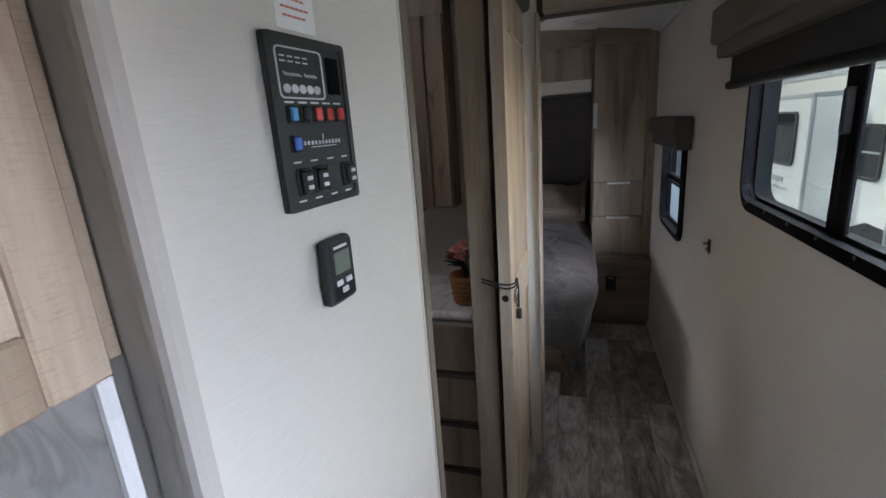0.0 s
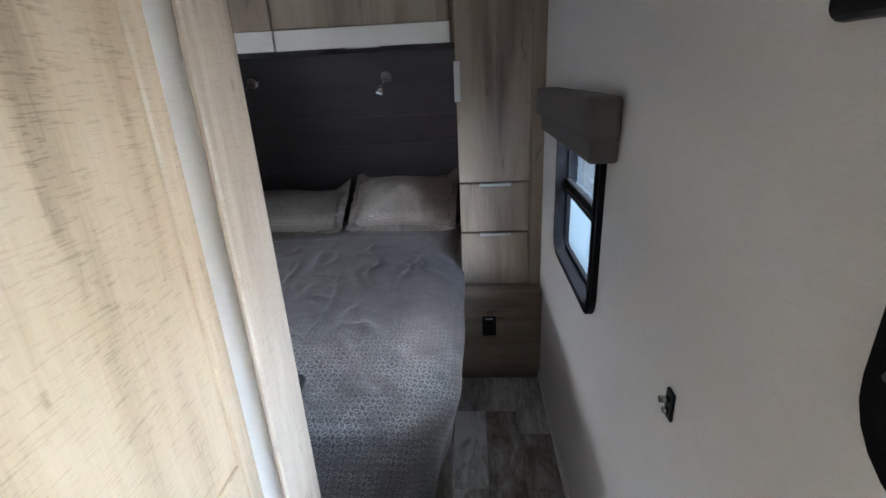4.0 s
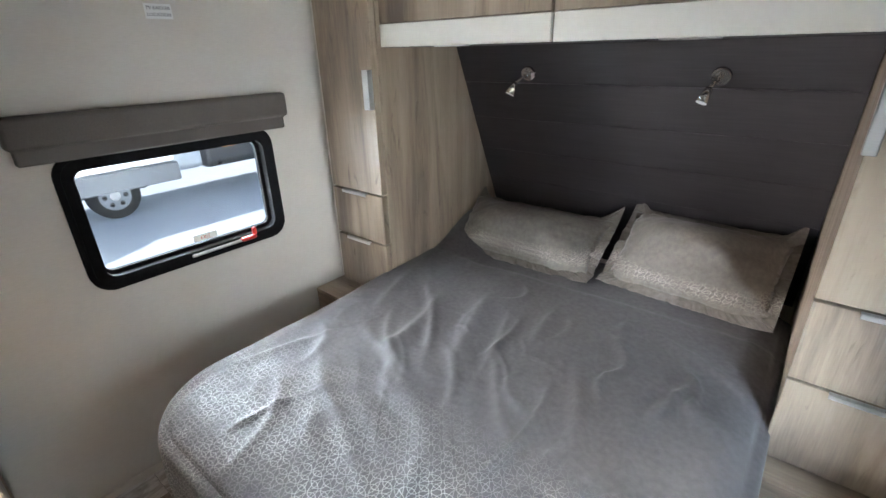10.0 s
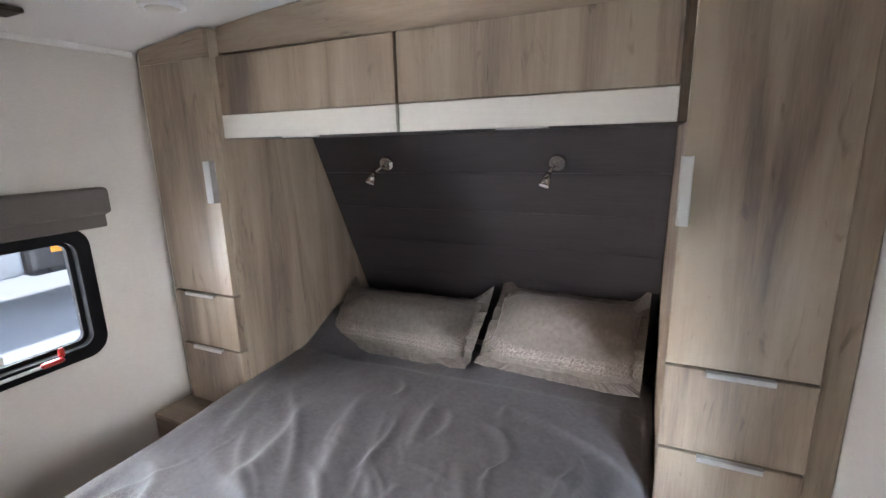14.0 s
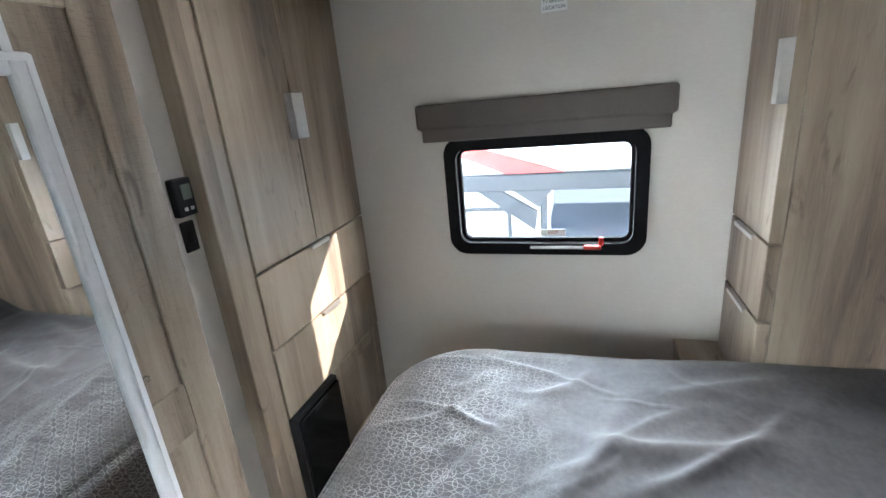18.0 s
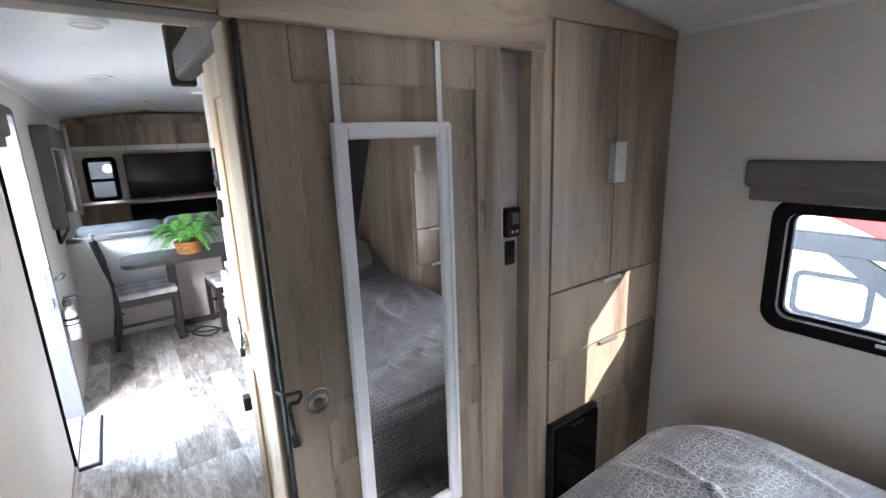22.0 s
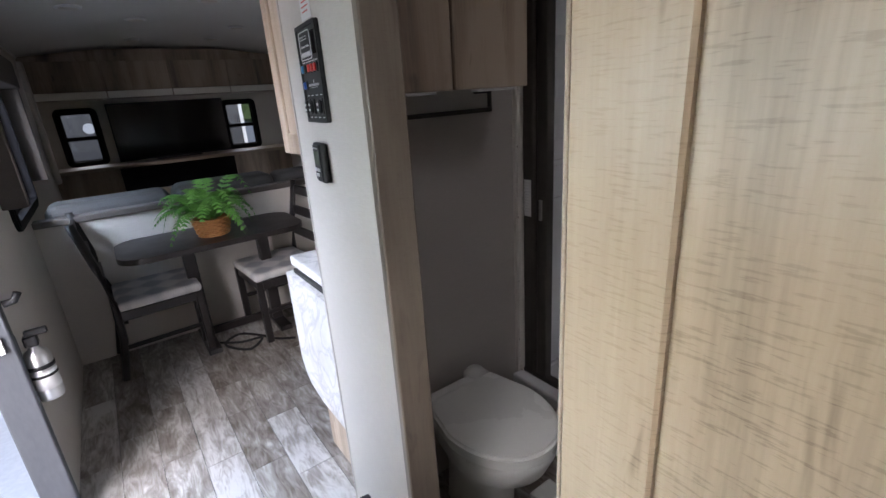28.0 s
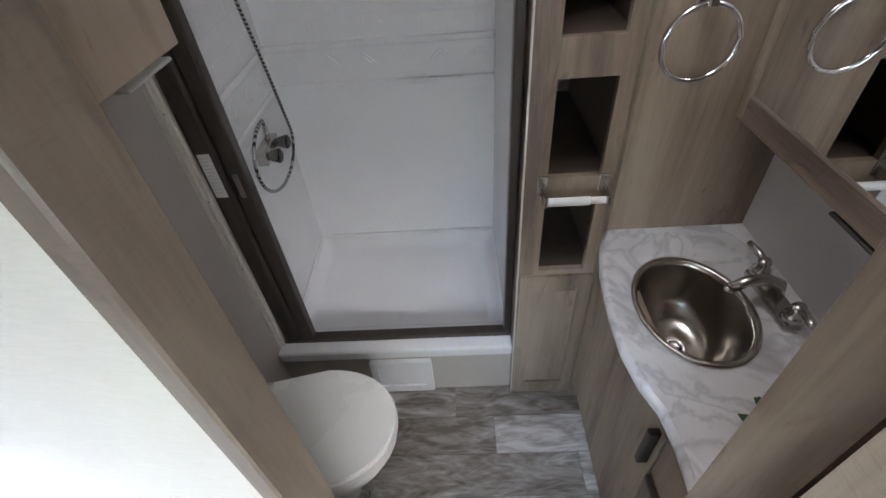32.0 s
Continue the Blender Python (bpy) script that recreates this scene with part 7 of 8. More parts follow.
# fire extinguisher
fe = thing("fire_extinguisher", (0.58, -0.61, 0.5), "small white fire extinguisher with black head on the wall", "fire extinguisher")
part("cylinder", lathe([(0.0, 0.0), (0.036, 0.004), (0.04, 0.012), (0.04, 0.17), (0.034, 0.19), (0.016, 0.205), (0.014, 0.22), (0.0, 0.22)], (0.588, -0.61, 0.50), 28), handle_alu, fe)
part("label", lathe([(0.0405, 0.05), (0.0408, 0.05), (0.0408, 0.12), (0.0405, 0.12)], (0.588, -0.61, 0.50), 28), paper, fe)
part("band", lathe([(0.0402, 0.098), (0.042, 0.098), (0.042, 0.108), (0.0402, 0.108)], (0.588, -0.61, 0.50), 28), black_plastic, fe, "black strap")
part("band", lathe([(0.0402, 0.13), (0.042, 0.13), (0.042, 0.145), (0.0402, 0.145)], (0.588, -0.61, 0.50), 28), black_plastic, fe, "black strap")
part("head", bx(0.568, 0.608, -0.63, -0.59, 0.715, 0.755, 0.006, 2), black_plastic, fe)
part("lever", bx(0.535, 0.60, -0.62, -0.60, 0.752, 0.775, 0.004), black_plastic, fe)
part("bracket", bx(0.626, 0.64, -0.635, -0.585, 0.52, 0.76, 0.002), black_plastic, fe)
fe.location.y += 0.04

# ---- dinette ----
YW = -1.91
hw_ = thing("half_wall", (-0.5, YW - 0.03, 0.0), "beige half wall behind the dinette with a dark cap", "half wall", kind="structure")
part("panel", bx(-1.40, XR - 0.001, YW - 0.06, YW, 0.0, 0.885, 0.002), wall_paper, hw_)
part("cap", bx(-1.40, XR - 0.001, YW - 0.075, YW + 0.012, 0.886, 0.925, 0.006, 2), valance_fab, hw_, "dark grey-brown cap")
TZ = 0.735
tb_ = thing("dinette_table", (-0.27, -1.62, 0.0), "dark espresso pedestal table with rounded corners", "table")
top = slab('z', TZ - 0.032, TZ, rounded_rect(-0.725, 0.305, -1.875, -1.35, 0.14, 10))
part("tabletop", top, espresso, tb_)
for x in (-0.05, -0.50):
    part("column", bx(x - 0.035, x + 0.035, -1.70, -1.63, 0.03, TZ - 0.05, 0.006, 2), espresso, tb_)
    part("bracket", bx(x - 0.05, x + 0.05, -1.80, -1.53, TZ - 0.05, TZ - 0.033, 0.003), espresso, tb_)
    part("foot", bx(x - 0.04, x + 0.04, -1.86, -1.46, 0.0, 0.035, 0.008, 2), espresso, tb_)
part("stretcher", bx(-0.48, -0.07, -1.68, -1.65, 0.05, 0.10, 0.004), espresso, tb_)


def chair(label):
    e = thing("dining_chair", (0, 0, 0), label, "chair", "chairs at the dinette table")
    W = 0.205
    for x, y in ((-0.21, -W), (-0.21, W)):
        part("leg", bx(x - 0.02, x + 0.02, y - 0.02, y + 0.02, 0, 0.42, 0.004), espresso, e)
    for y in (-W, W):
        part("back_leg", tube([(0.26, y, 0.012), (0.215, y, 0.25), (0.205, y, 0.45), (0.235, y, 0.70), (0.285, y, 0.95)], 0.021, 8), espresso, e)
    for a in ((-0.21, 0.2, -W - 0.01, -W + 0.01), (-0.21, 0.2, W - 0.01, W + 0.01), (-0.22, -0.20, -W, W), (0.19, 0.21, -W, W)):
        part("seat_rail", bx(a[0], a[1], a[2], a[3], 0.365, 0.42, 0.003), espresso, e)
    for y in (-W, W):
        part("stretcher", bx(-0.2, 0.22, y - 0.009, y + 0.009, 0.19, 0.215, 0.003), espresso, e)
    part("cushion", bx(-0.235, 0.20, -0.225, 0.225, 0.421, 0.475, 0.022, 3), plaid, e, "grey plaid seat cushion")
    for z in (0.60, 0.74, 0.88):
        x = 0.22 + (z - 0.6) * 0.21
        part("back_slat", bx(x - 0.010, x + 0.010, -W + 0.02, W - 0.02, z - 0.03, z + 0.035, 0.004), espresso, e)
    return e


c1 = chair("dark espresso dining chair with a grey plaid cushion")
c1.matrix_basis = pose(0.175, -1.72, 0, 0, 0, 2)
c2 = copy_thing(c1, pose(-0.56, -1.60, 0, 0, 0, 184))
cord = solid("extension_lead", tube(curve_through([(-0.05, -1.62, 0.014), (-0.20, -1.50, 0.010), (-0.33, -1.46, 0.012), (-0.24, -1.36, 0.010), (-0.16, -1.43, 0.010), (-0.12, -1.54, 0.012), (-0.22, -1.60, 0.02), (-0.33, -1.50, 0.012), (-0.40, -1.38, 0.010), (-0.50, -1.30, 0.010)]), 0.008, 8), rubber, "black power cord coiled on the floor under the table", "cord")

# fern in a basket
fn = thing("potted_fern", (-0.21, -1.56, TZ), "green fern in a round orange wicker basket on the table", "potted plant")
FX, FY = -0.21, -1.56
part("basket", lathe([(0.0, 0.0), (0.08, 0.0), (0.095, 0.05), (0.105, 0.11), (0.098, 0.11), (0.09, 0.095), (0.0, 0.09)], (FX, FY, TZ + 0.001), 30), wicker, fn)
for k in range(8):
    z = 0.008 + 0.013 * k
    r_ = 0.083 + 0.022 * z / 0.1
    part("weave", tube([(FX + (r_ + 0.004 * math.sin(a * 12 + k * 3.14)) * math.cos(a), FY + (r_ + 0.004 * math.sin(a * 12 + k * 3.14)) * math.sin(a), TZ + z + 0.004) for a in [2 * math.pi * i / 72 for i in range(72)]], 0.0065, 6, True), wicker, fn)
random.seed(11)


def frond(base, a, length, rise, droop):
    """A fern frond: an arching rib with paired leaflets."""
    bm = bmesh.new()
    d = Vector((math.cos(a), math.sin(a), 0))
    side = Vector((-d.y, d.x, 0))
    pts = []
    for i in range(17):
        q = i / 16
        pts.append(base + d * length * q + Vector((0, 0, rise * math.sin(q * 2.2) - droop * q ** 2.5)))
    for i in range(1, 16):
        q = i / 16
        p, t = pts[i], (pts[i + 1] - pts[i - 1]).normalized()
        ll = 0.062 * math.sin(math.pi * (0.12 + 0.86 * q)) + 0.006
        for s in (-1, 1):
            o = (side * s + t * 0.45 + Vector((0, 0, -0.25))).normalized()
            w_ = t * 0.008
            A, B, C, D = bm.verts.new(p - w_), bm.verts.new(p + o * ll * 0.55 + w_ * 0.9 + Vector((0, 0, 0.004))), bm.verts.new(p + o * ll), bm.verts.new(p + o * ll * 0.5 - w_ * 1.1)
            E_ = bm.verts.new(p + w_)
            bm.faces.new((A, E_, B, D))
            bm.faces.new((D, B, C))
    rib = tube(pts, lambda q: 0.0025 * (1 - 0.8 * q), 5)
    return joined(bm, rib)


for k in range(34):
    a = 2.399 * k
    l_ = 0.16 + 0.16 * random.random()
    part("frond", frond(Vector((FX + 0.03 * math.cos(a), FY + 0.03 * math.sin(a), TZ + 0.10)), a, l_, 0.10 + 0.12 * random.random() * (1 if k % 3 else 1.6), 0.05 + 0.16 * random.random()), fern_green, fn)

# ---- living end ----
so = thing("sofa", (-0.45, -2.4, 0.0), "long slate grey leatherette sofa backing onto the half wall", "sofa")
part("base", bx(-1.45, 0.60, -2.75, -1.99, 0.0, 0.42, 0.02, 2), sofa_fab, so)
for k in range(3):
    x0 = -1.44 + 0.68 * k
    part("back_cushion", bx(x0, x0 + 0.67, -2.28, -1.99, 0.52, 0.985 + 0.012 * (k % 2), 0.07, 4), sofa_fab, so)
    part("seat_cushion", bx(x0, x0 + 0.67, -2.76, -2.2, 0.42, 0.55, 0.04, 3), sofa_fab, so)
lwv = thing("window_cornice", (0.58, -1.9, 1.1), "taupe box cornice with side legs round the living room window", "cornice")
part("leg", bx(0.545, XR - 0.001, -1.33, -1.27, 1.10, 1.66, 0.004), valance_fab, lwv)
part("leg", bx(0.545, XR - 0.001, -2.52, -2.46, 1.10, 1.66, 0.004), valance_fab, lwv)
part("box", bx(0.535, XR - 0.001, -2.54, -1.25, 1.66, 1.82, 0.008, 2), valance_fab, lwv)
er = thing("entertainment_unit", (-0.5, YREAR + 0.2, 0.0), "dark taupe wood media wall with a fireplace niche", "cabinet")
part("counter", bx(XL + 0.1, XR - 0.001, YREAR, YREAR + 0.42, 0.95, 0.985, 0.004), wood_x, er)
part("body", bx(XL + 0.1, 0.11, YREAR, YREAR + 0.38, 0.0, 0.70, 0.002), wood_x, er)
part("side_cabinet", bx(0.115, XR - 0.001, YREAR, YREAR + 0.38, 0.0, 0.948, 0.002), wood_v, er)
part("side_cabinet", bx(XL + 0.1, -1.0, YREAR, YREAR + 0.38, 0.70, 0.948, 0.002), wood_v, er)
part("fireplace", bx(-0.998, 0.113, YREAR + 0.30, YREAR + 0.365, 0.702, 0.948, 0.004), tv_black, er, "black fireplace glass")
rc_ = thing("overhead_cabinet", (-0.5, YREAR + 0.2, 1.62), "row of dark taupe overhead cabinets with a cream strip", "cabinet")
part("body", slab('y', YREAR, YREAR + 0.36, [(XL + 0.05, 1.63), (XR - 0.002, 1.63), (XR - 0.002, 2.01), (0.0, 2.08), (-1.1, 2.08), (XL + 0.05, 2.01)]), wood_v, rc_)
for k in range(4):
    x0 = XL + 0.08 + 0.572 * k
    part("door", bx(x0, x0 + 0.562, YREAR + 0.36, YREAR + 0.378, 1.70, 1.97, 0.003), wood_v, rc_)
    part("strip", bx(x0, x0 + 0.562, YREAR + 0.36, YREAR + 0.379, 1.632, 1.696, 0.003), white_strip, rc_, "cream strip")
tv = thing("television", (-0.48, YREAR + 0.12, 1.0), "large flat black television", "television")
part("body", bx(-1.04, 0.085, YREAR + 0.06, YREAR + 0.11, 0.995, 1.585, 0.006, 2), black_plastic, tv)
part("screen", bx(-1.03, 0.075, YREAR + 0.11, YREAR + 0.113, 1.012, 1.575, 0), tv_black, tv, "glossy black screen")
part("stand", bx(-0.7, -0.26, YREAR + 0.0, YREAR + 0.2, 0.986, 0.996, 0.003), black_plastic, tv)
cu = thing("curtain", (XR - 0.03, YREAR + 0.54, 0.9), "pale curtain hanging in folds by the rear window", "curtain")
for k in range(6):
    part("fold", cyl((XR - 0.03, YREAR + 0.45 + 0.035 * k, 0.9), (XR - 0.03, YREAR + 0.45 + 0.035 * k, 1.95), 0.02, n=10), wall_paper, cu)


# ---- outside ----
GZ = -0.75
ground = solid("ground", bx(-400, 400, -400, 400, GZ - 0.2, GZ, 0), asphalt, "dusty asphalt tinted shade blue storage lot", "ground", kind="structure")


def wheel(e, x, y, z, r, s):
    part("tyre", cyl((x, y, z), (x + s * 0.2, y, z), r, n=32), rubber, e, "black tyre")
    w_ = part("rim", cyl((x - s * 0.012, y, z), (x + s * 0.1, y, z), r * 0.62, n=32), alu, e, "grey alloy rim")
    part("hub", cyl((x - s * 0.02, y, z), (x, y, z), r * 0.2, n=16), nickel, w_)
    for k in range(6):
        a = 2 * math.pi * k / 6
        part("spoke_gap", cyl((x - s * 0.014, y + r * 0.4 * math.cos(a), z + r * 0.4 * math.sin(a)), (x - s * 0.011, y + r * 0.4 * math.cos(a), z + r * 0.4 * math.sin(a)), r * 0.1, n=12), hole_black, w_)


def trailer(name, x0, x1, y0, y1, label, wins, axis, d, s):
    """A parked trailer: body, roof, belt, skirt, and windows on one face."""
    e = thing(name, ((x0 + x1) / 2, (y0 + y1) / 2, GZ), label, "travel trailer")
    part("body", bx(x0, x1, y0, y1, GZ + 0.55, GZ + 3.1, 0.08, 3), rv_white, e)
    part("chassis", bx(x0 + 0.15, x1 - 0.15, y0 + 0.1, y1 - 0.1, GZ + 0.35, GZ + 0.549, 0.02), rv_black, e)
    part("roof_unit", bx((x0 + x1) / 2 - 0.35, (x0 + x1) / 2 + 0.35, (y0 + y1) / 2 - 0.5, (y0 + y1) / 2 + 0.5, GZ + 3.1, GZ + 3.4, 0.08, 3), rv_white, e)
    for u0, u1, v0, v1 in wins:
        w_ = part("window", ring_frame(axis, d, d + s * 0.03, (u0, u1, v0, v1), (u0 + 0.05, u1 - 0.05, v0 + 0.05, v1 - 0.05), 0.08, 0.05), rv_black, e)
        a, b = place(axis, d + s * 0.004, u0 + 0.04, v0 + 0.04), place(axis, d + s * 0.012, u1 - 0.04, v1 - 0.04)
        part("pane", bx(min(a[0], b[0]), max(a[0], b[0]), min(a[1], b[1]), max(a[1], b[1]), min(a[2], b[2]), max(a[2], b[2]), 0), dark_glass, w_)
    return e


# trailer with a ladder on its rear end, seen through the hall window
t1 = thing("travel_trailer", (4.7, 9.5, GZ), "white travel trailer with black graphics, a slide-out and a rear ladder", "travel trailer")
TX, TY, TB, TT = 3.43, 6.0, -0.37, 1.86
part("body", bx(TX, TX + 2.5, TY, TY + 7.5, TB, TT, 0.03, 3), rv_white, t1)
part("roof", slab('y', TY + 0.02, TY + 7.48, [(TX + 0.01, TT - 0.01), (TX + 2.49, TT - 0.01), (TX + 2.2, TT + 0.10), (TX + 1.25, TT + 0.15), (TX + 0.3, TT + 0.08)]), rv_white, t1)
part("chassis", bx(TX + 0.15, TX + 2.35, TY + 0.1, TY + 7.4, TB - 0.16, TB - 0.001, 0.02), rv_black, t1)
part("corner_trim", bx(TX - 0.012, TX + 0.02, TY - 0.012, TY + 0.02, TB, TT, 0.005), rv_grey, t1, "grey corner trim")
part("roof_gutter", bx(TX - 0.02, TX + 0.02, TY + 0.03, TY + 7.4, TT - 0.045, TT - 0.012, 0.008), rv_grey, t1)
ac = part("roof_unit", bx(TX + 0.75, TX + 1.4, TY + 1.7, TY + 2.5, TT + 0.10, TT + 0.46, 0.07, 3), rv_white, t1, "white ribbed roof air conditioner")
for k in range(9):
    part("vent_slot", bx(TX + 0.84, TX + 1.31, TY + 1.69, TY + 1.705, TT + 0.17 + 0.025 * k, TT + 0.18 + 0.025 * k, 0), rv_grey, ac)
for y in (TY + 0.9, TY + 1.5):
    part("roof_vent", bx(TX + 0.25, TX + 0.6, y, y + 0.36, TT + 0.05, TT + 0.16, 0.03, 2), dark_glass, t1, "dark roof vent lid")


def trailer_window(e, axis, d, s, u0, u1, v0, v1, split=False):
    w_ = part("window", ring_frame(axis, d, d + s * 0.028, (u0, u1, v0, v1), (u0 + 0.035, u1 - 0.035, v0 + 0.035, v1 - 0.035), 0.1, 0.07), rv_black, e)
    a, b = place(axis, d + s * 0.004, u0 + 0.03, v0 + 0.03), place(axis, d + s * 0.012, u1 - 0.03, v1 - 0.03)
    part("pane", bx(min(a[0], b[0]), max(a[0], b[0]), min(a[1], b[1]), max(a[1], b[1]), min(a[2], b[2]), max(a[2], b[2]), 0), dark_glass, w_)
    if split:
        vm = (v0 + v1) / 2
        a, b = place(axis, d + s * 0.013, u0 + 0.03, vm - 0.012), place(axis, d + s * 0.024, u1 - 0.03, vm + 0.012)
        part("bar", bx(min(a[0], b[0]), max(a[0], b[0]), min(a[1], b[1]), max(a[1], b[1]), a[2], b[2], 0), rv_grey, w_)


trailer_window(t1, 'x', TX, -1, 6.26, 6.94, 0.555, 1.21, True)
trailer_window(t1, 'y', TY, -1, 3.75, 5.5, 0.50, 1.30)
for y0, y1 in ((TY + 0.02, 6.255), (6.945, 7.28)):
    part("belt", bx(TX - 0.012, TX - 0.001, y0, y1, 0.935, 1.12, 0.002), rv_grey, t1, "grey belt line")
part("graphic", slab('x', TX - 0.012, TX - 0.001, [(TY + 0.02, -0.36), (TY + 0.02, 0.06), (6.39, 0.07), (6.62, -0.02), (7.15, -0.19)]), rv_black, t1, "black side swoosh")
part("graphic", slab('x', TX - 0.012, TX - 0.001, [(6.62, 0.05), (7.27, 0.07), (7.27, -0.06), (6.95, -0.08)]), rv_grey, t1, "grey side swoosh")
part("skirt_band", bx(TX - 0.016, TX - 0.0125, TY + 0.02, 7.2, -0.37, -0.27, 0.001), rv_white, t1)
part("marker_light", bx(TX - 0.03, TX - 0.017, 6.14, 6.25, -0.355, -0.31, 0.005), tail_red, t1, "red marker light")
part("graphic", slab('y', TY - 0.012, TY - 0.001, [(3.46, -0.36), (3.46, -0.03), (3.68, -0.04), (3.86, -0.21), (4.02, -0.35), (5.9, -0.34), (5.9, -0.36)]), rv_black, t1, "black lower swoosh")
part("emblem", tube([(4.42 + 0.22 * math.cos(a), TY - 0.006, 1.63 + 0.13 * math.sin(a)) for a in [0.5 + 5.2 * k / 24 for k in range(25)]], 0.014, 6), rv_grey, t1, "grey curved emblem")
part("bumper", bx(3.5, 5.9, TY - 0.26, TY - 0.14, -0.52, -0.42, 0.01), rv_black, t1)
for x in (3.615, 3.945):
    part("ladder_rail", tube(curve_through([(x, TY - 0.09, -0.30), (x, TY - 0.09, 0.6), (x, TY - 0.09, 1.9), (x, TY - 0.06, 2.09), (x, TY + 0.10, 2.15), (x, TY + 0.24, 2.09), (x, TY + 0.26, 1.9)]), 0.014, 8), rv_ladder, t1, "grey ladder rail")
    for z in (0.36, 1.45):
        part("stand_off", cyl((x - 0.075, TY - 0.001, z), (x, TY - 0.09, z), 0.011, n=8), rv_ladder, t1)
        part("stand_off_foot", cyl((x - 0.075, TY - 0.02, z), (x - 0.075, TY - 0.001, z), 0.032, n=14), rv_ladder, t1)
for z in (-0.13, 0.31, 0.75, 1.19, 1.64):
    part("ladder_rung", cyl((3.615, TY - 0.09, z), (3.945, TY - 0.09, z), 0.012, n=10), rv_ladder, t1)
part("clearance_light", bx(3.57, 3.68, TY - 0.03, TY - 0.001, 1.755, 1.80, 0.008), tail_red, t1, "red clearance light")
part("tail_light", bx(3.57, 3.78, TY - 0.04, TY - 0.013, -0.335, -0.24, 0.01), tail_red, t1, "red tail light")
part("tail_light", bx(5.55, 5.76, TY - 0.04, TY - 0.013, -0.335, -0.24, 0.01), tail_red, t1, "red tail light")
so = part("slide_out", bx(3.10, TX + 0.05, 7.28, 10.6, -0.33, 1.60, 0.02, 2), rv_white, t1, "white slide-out room")
part("slide_trim", bx(3.085, 3.13, 7.265, 7.31, -0.33, 1.60, 0.01), rv_grey, so)
part("slide_trim", bx(3.085, TX, 7.265, 10.6, 1.555, 1.615, 0.01), rv_grey, so)
trailer_window(t1, 'x', 3.10, -1, 7.66, 8.75, 0.62, 1.385)
part("emblem", bx(3.088, 3.099, 7.95, 8.7, 0.36, 0.44, 0.002), rv_grey, so, "grey emblem bar")
part("emblem", bx(3.088, 3.099, 7.8, 8.3, 0.26, 0.29, 0.002), rv_grey, so, "grey emblem bar")
part("graphic", slab('x', 3.088, 3.099, [(7.32, -0.12), (7.32, 0.06), (8.2, 0.03), (8.7, -0.10)]), rv_gold, so, "gold lower band")
wheel(t1, TX + 0.02, 9.6, GZ + 0.36, 0.36, 1)
wheel(t1, TX + 0.02, 10.5, GZ + 0.36, 0.36, 1)
t2 = trailer("travel_trailer", 2.7, 5.2, -9.0, 2.7, "white travel trailer parked alongside the door", [(-7.6, -6.6, 1.0, 1.75)], 'x', 2.7, -1)
part("stripe", bx(2.675, 2.699, -8.9, 2.6, GZ + 0.9, GZ + 1.05, 0.004), rv_grey, t2, "grey stripe")
wheel(t2, 2.72, -3.6, GZ + 0.36, 0.36, 1)
wheel(t2, 2.72, -4.5, GZ + 0.36, 0.36, 1)

# left side: fifth wheel with an overhanging nose, and a truck beyond it
t3 = thing("fifth_wheel_trailer", (-6.4, -1.0, GZ), "white fifth-wheel trailer with a red stripe and grey frame", "travel trailer")
part("lower_body", bx(-7.6, -5.2, -6.0, 2.35, GZ + 0.4, 0.60, 0.05, 2), rv_white, t3)
part("upper_body", bx(-7.6, -5.2, -6.0, 3.95, 0.602, 2.45, 0.08, 3), rv_white, t3)
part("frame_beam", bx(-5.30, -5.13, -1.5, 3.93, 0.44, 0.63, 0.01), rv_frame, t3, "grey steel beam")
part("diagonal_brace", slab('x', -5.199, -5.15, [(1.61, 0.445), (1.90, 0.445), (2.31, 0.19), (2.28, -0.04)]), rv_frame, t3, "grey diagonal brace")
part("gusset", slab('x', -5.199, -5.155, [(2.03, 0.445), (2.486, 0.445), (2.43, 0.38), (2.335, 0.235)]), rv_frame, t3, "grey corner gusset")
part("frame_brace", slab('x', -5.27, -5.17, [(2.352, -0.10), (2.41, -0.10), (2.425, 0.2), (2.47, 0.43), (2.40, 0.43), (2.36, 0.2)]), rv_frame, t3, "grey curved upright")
part("edge_trim", bx(-5.26, -5.16, 2.426, 2.455, -0.12, 0.40, 0.004), rv_white, t3, "white edge trim")
part("step_pad", bx(-5.26, -5.10, 2.22, 2.50, -0.19, -0.10, 0.01), rv_white, t3, "white foot block")
part("stripe", slab('x', -5.199, -5.18, [(-1.0, 1.5), (0.2, 1.22), (1.38, 0.875), (1.95, 0.634), (2.62, 0.634), (2.41, 0.71), (1.855, 0.886), (0.9, 1.22), (-0.5, 1.65), (-1.0, 1.75)]), rv_red, t3, "red sweeping stripe")
part("tread_plate", slab('x', -5.199, -5.186, [(0.5, 0.634), (1.78, 0.634), (1.33, 0.82), (0.5, 0.82)]), alu, t3, "diamond plate rock guard")
for a in range(6):
    for b in range(2):
        part("diamond", slab('x', -5.186, -5.182, [(0.72 + 0.11 * a, 0.69 + 0.07 * b), (0.765 + 0.11 * a, 0.665 + 0.07 * b), (0.81 + 0.11 * a, 0.69 + 0.07 * b), (0.765 + 0.11 * a, 0.715 + 0.07 * b)]), alu, t3)
part("hatch_panel", bx(-5.2, -5.19, 1.42, 1.97, -0.19, 0.21, 0.004), rv_white, t3)
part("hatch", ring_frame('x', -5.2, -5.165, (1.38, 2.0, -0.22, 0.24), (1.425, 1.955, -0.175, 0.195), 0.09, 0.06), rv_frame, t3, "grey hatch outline")
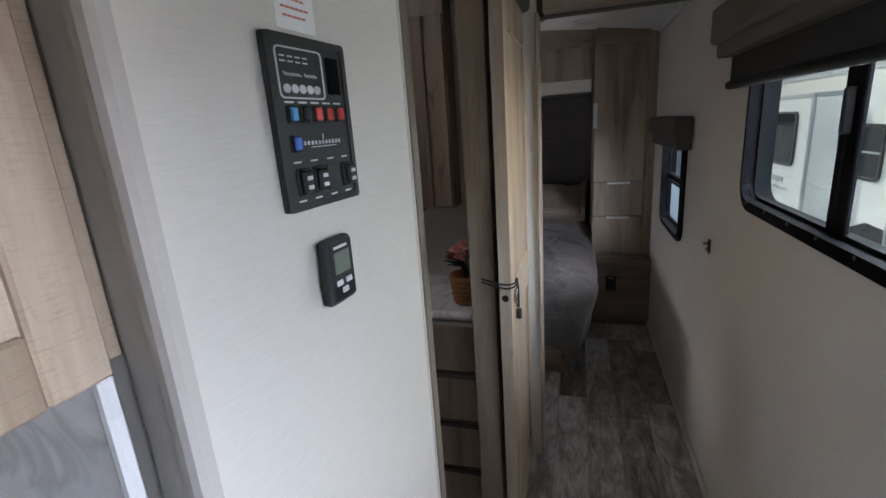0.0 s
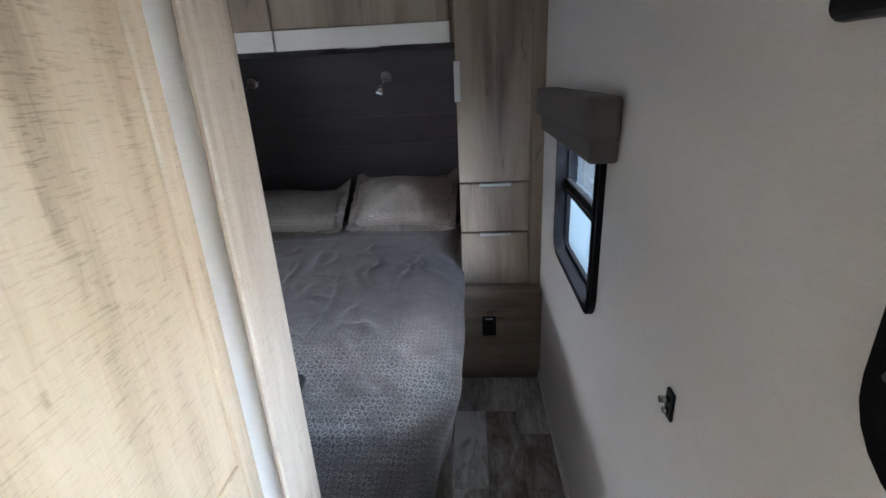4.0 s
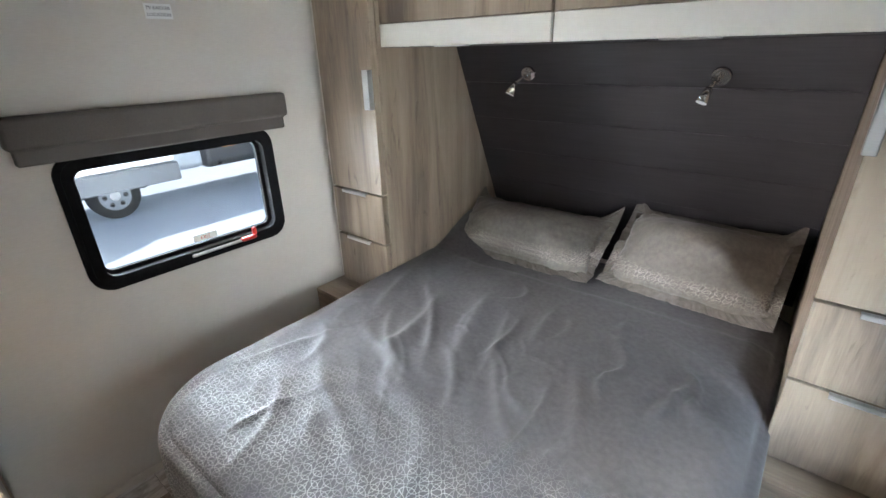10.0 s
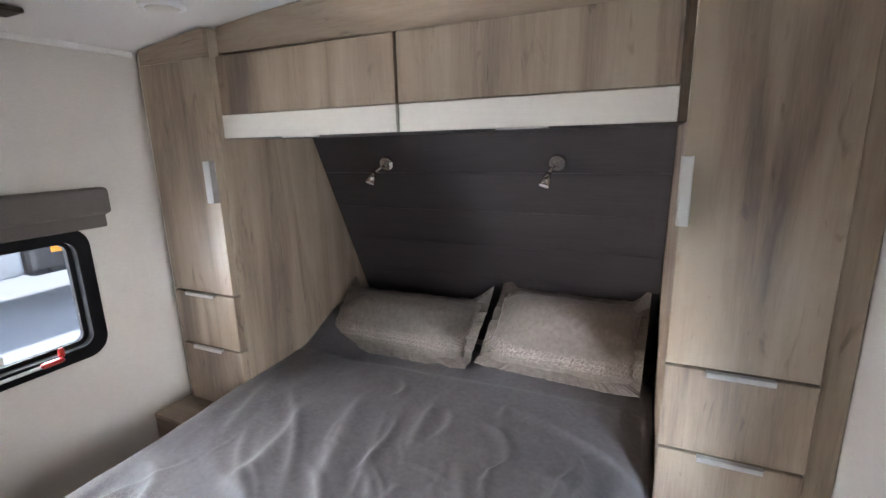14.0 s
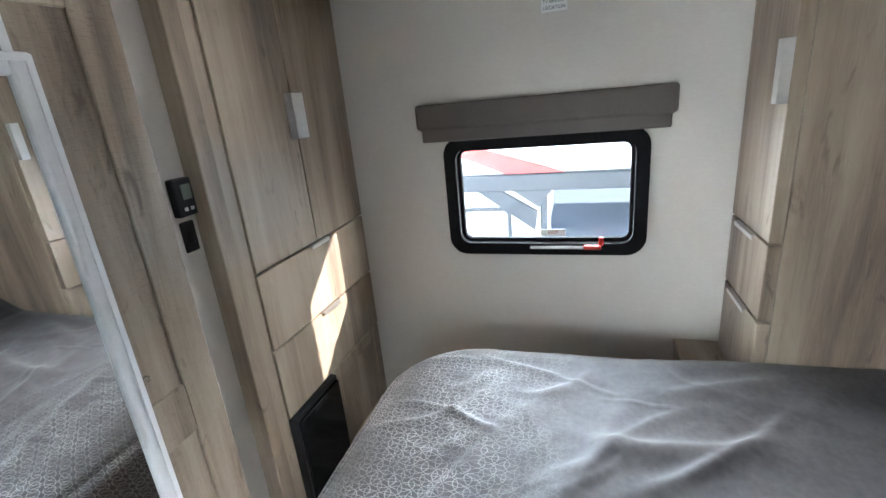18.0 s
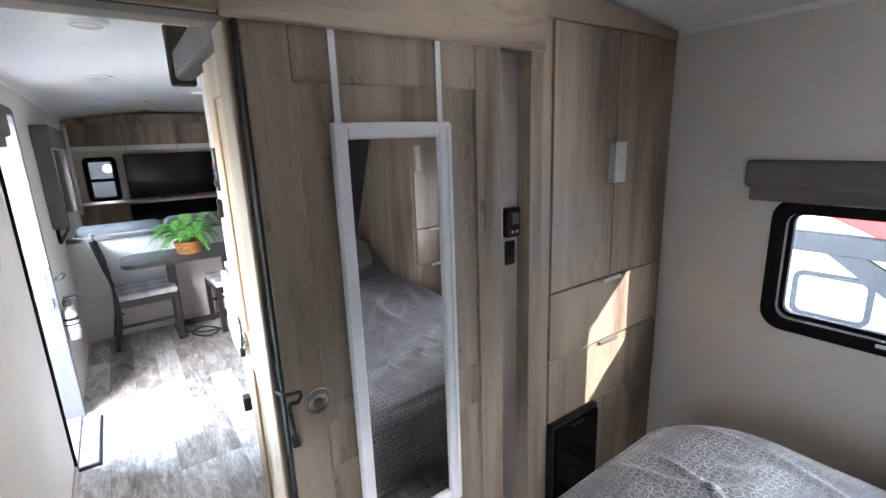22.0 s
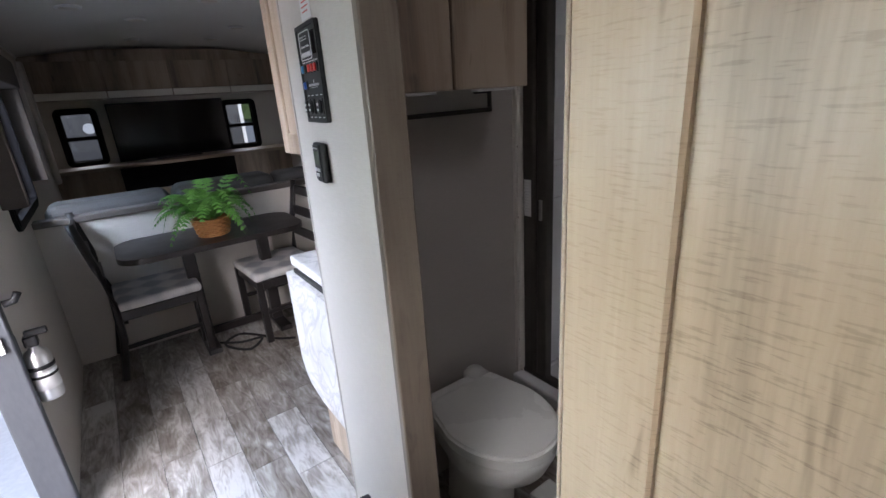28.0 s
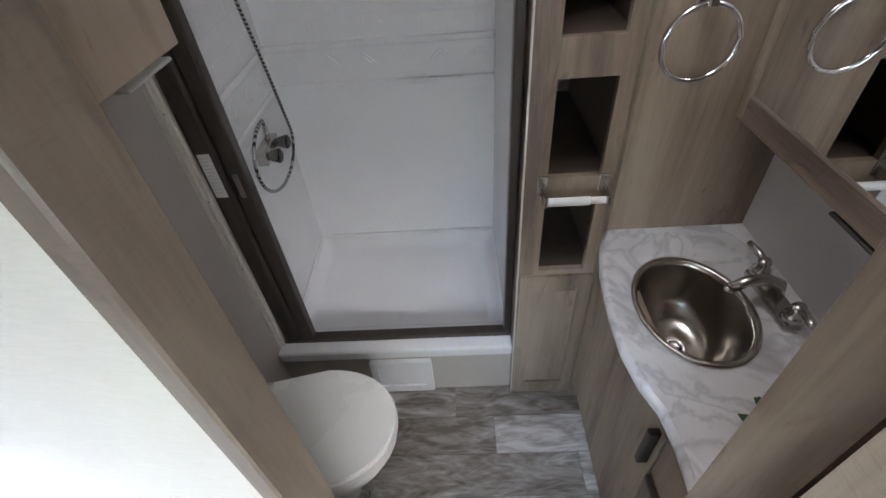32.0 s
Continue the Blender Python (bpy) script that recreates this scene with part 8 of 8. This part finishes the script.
for y in (-2.2, -3.1):
    wheel(t3, -5.22, y, GZ + 0.38, 0.38, -1)
tk = thing("truck", (-9.2, 6.5, GZ), "dark parked truck with alloy wheels and an amber marker light", "truck")
part("bed", bx(-10.2, -8.45, 3.2, 5.6, GZ + 0.55, GZ + 1.3, 0.1, 3), rv_grey, tk)
part("body", bx(-10.2, -8.45, 5.62, 9.0, GZ + 0.5, GZ + 1.35, 0.12, 3), rv_black, tk)
part("cab", bx(-10.1, -8.6, 5.3, 7.6, GZ + 1.35, GZ + 1.95, 0.18, 4), dark_glass, tk)
part("marker", bx(-8.455, -8.42, 5.95, 6.2, GZ + 0.85, GZ + 0.97, 0.01), amber, tk, "amber marker light")
part("arch", bx(-8.5, -8.44, 3.6, 4.6, GZ + 0.4, GZ + 0.95, 0.03, 2), rv_black, tk)
wheel(tk, -8.44, 4.1, GZ + 0.37, 0.37, -1)
wheel(tk, -8.44, 7.9, GZ + 0.37, 0.37, -1)
# behind
t4 = trailer("travel_trailer", -2.6, 3.4, -12.5, -10.0, "dark trailer parked behind the rear windows", [(-1.9, -1.1, 0.9, 1.6), (0.2, 1.0, 0.9, 1.6)], 'y', -10.0, 1)
part("graphic", bx(-2.5, 3.3, -10.0, -9.97, GZ + 1.3, GZ + 2.6, 0.01), rv_black, t4, "black upper graphic")
part("badge", cyl((0.30, -9.97, 1.26), (0.30, -9.95, 1.26), 0.1, n=24), rv_grey, t4, "round grey badge")
random.seed(21)
tree_bm = bmesh.new()
for k in range(260):
    a = 2 * math.pi * k / 260 + 0.01 * random.random()
    r_ = 70 + 25 * random.random()
    h_ = 2.0 + 4.5 * random.random()
    bmesh.ops.create_icosphere(tree_bm, subdivisions=1, radius=1.0, matrix=Matrix.Translation((r_ * math.cos(a), r_ * math.sin(a), GZ + h_ * 0.5)) @ Matrix.Diagonal((2.2 + 2 * random.random(), 2.2 + 2 * random.random(), h_ * 0.6, 1)))
for v in tree_bm.verts:
    v.co += Vector((noise.noise(v.co * 0.9), noise.noise(v.co * 0.9 + Vector((9, 0, 0))), noise.noise(v.co * 0.9 + Vector((0, 9, 0))))) * 1.1
bd_ = solid("backdrop", tree_bm, leafy, "far line of trees round the lot", "trees", kind="structure")


# ---- floor planks, laid last ----
random.seed(7)
plank_cache = {}


def plank_mesh(l, w):
    k = (round(l, 3), round(w, 3))
    if k not in plank_cache:
        bm = bmesh.new()
        g = 0.0008
        lo = [bm.verts.new(p) for p in ((g, g, 0), (w - g, g, 0), (w - g, l - g, 0), (g, l - g, 0))]
        hi = [bm.verts.new(p) for p in ((2 * g, 2 * g, 0.0035), (w - 2 * g, 2 * g, 0.0035), (w - 2 * g, l - 2 * g, 0.0035), (2 * g, l - 2 * g, 0.0035))]
        bm.faces.new(hi)
        for i in range(4):
            bm.faces.new((lo[i], lo[(i + 1) % 4], hi[(i + 1) % 4], hi[i]))
        me = bpy.data.meshes.new("plank")
        bm.to_mesh(me)
        bm.free()
        me.materials.append(plank_mat)
        plank_cache[k] = me
    return plank_cache[k]


PW = 0.1494
lengths = (0.3, 0.45, 0.6, 0.9)
for i in range(16):
    x = XL + PW * i
    y = YREAR
    first = True
    while y < 4.1:
        l = random.choice(lengths)
        if first:
            l = random.choice((0.3, 0.45))
            first = False
        o = new("plank", plank_mesh(l, PW))
        o.location = (x, y, 0.0)
        o.parent = floor
        y += l
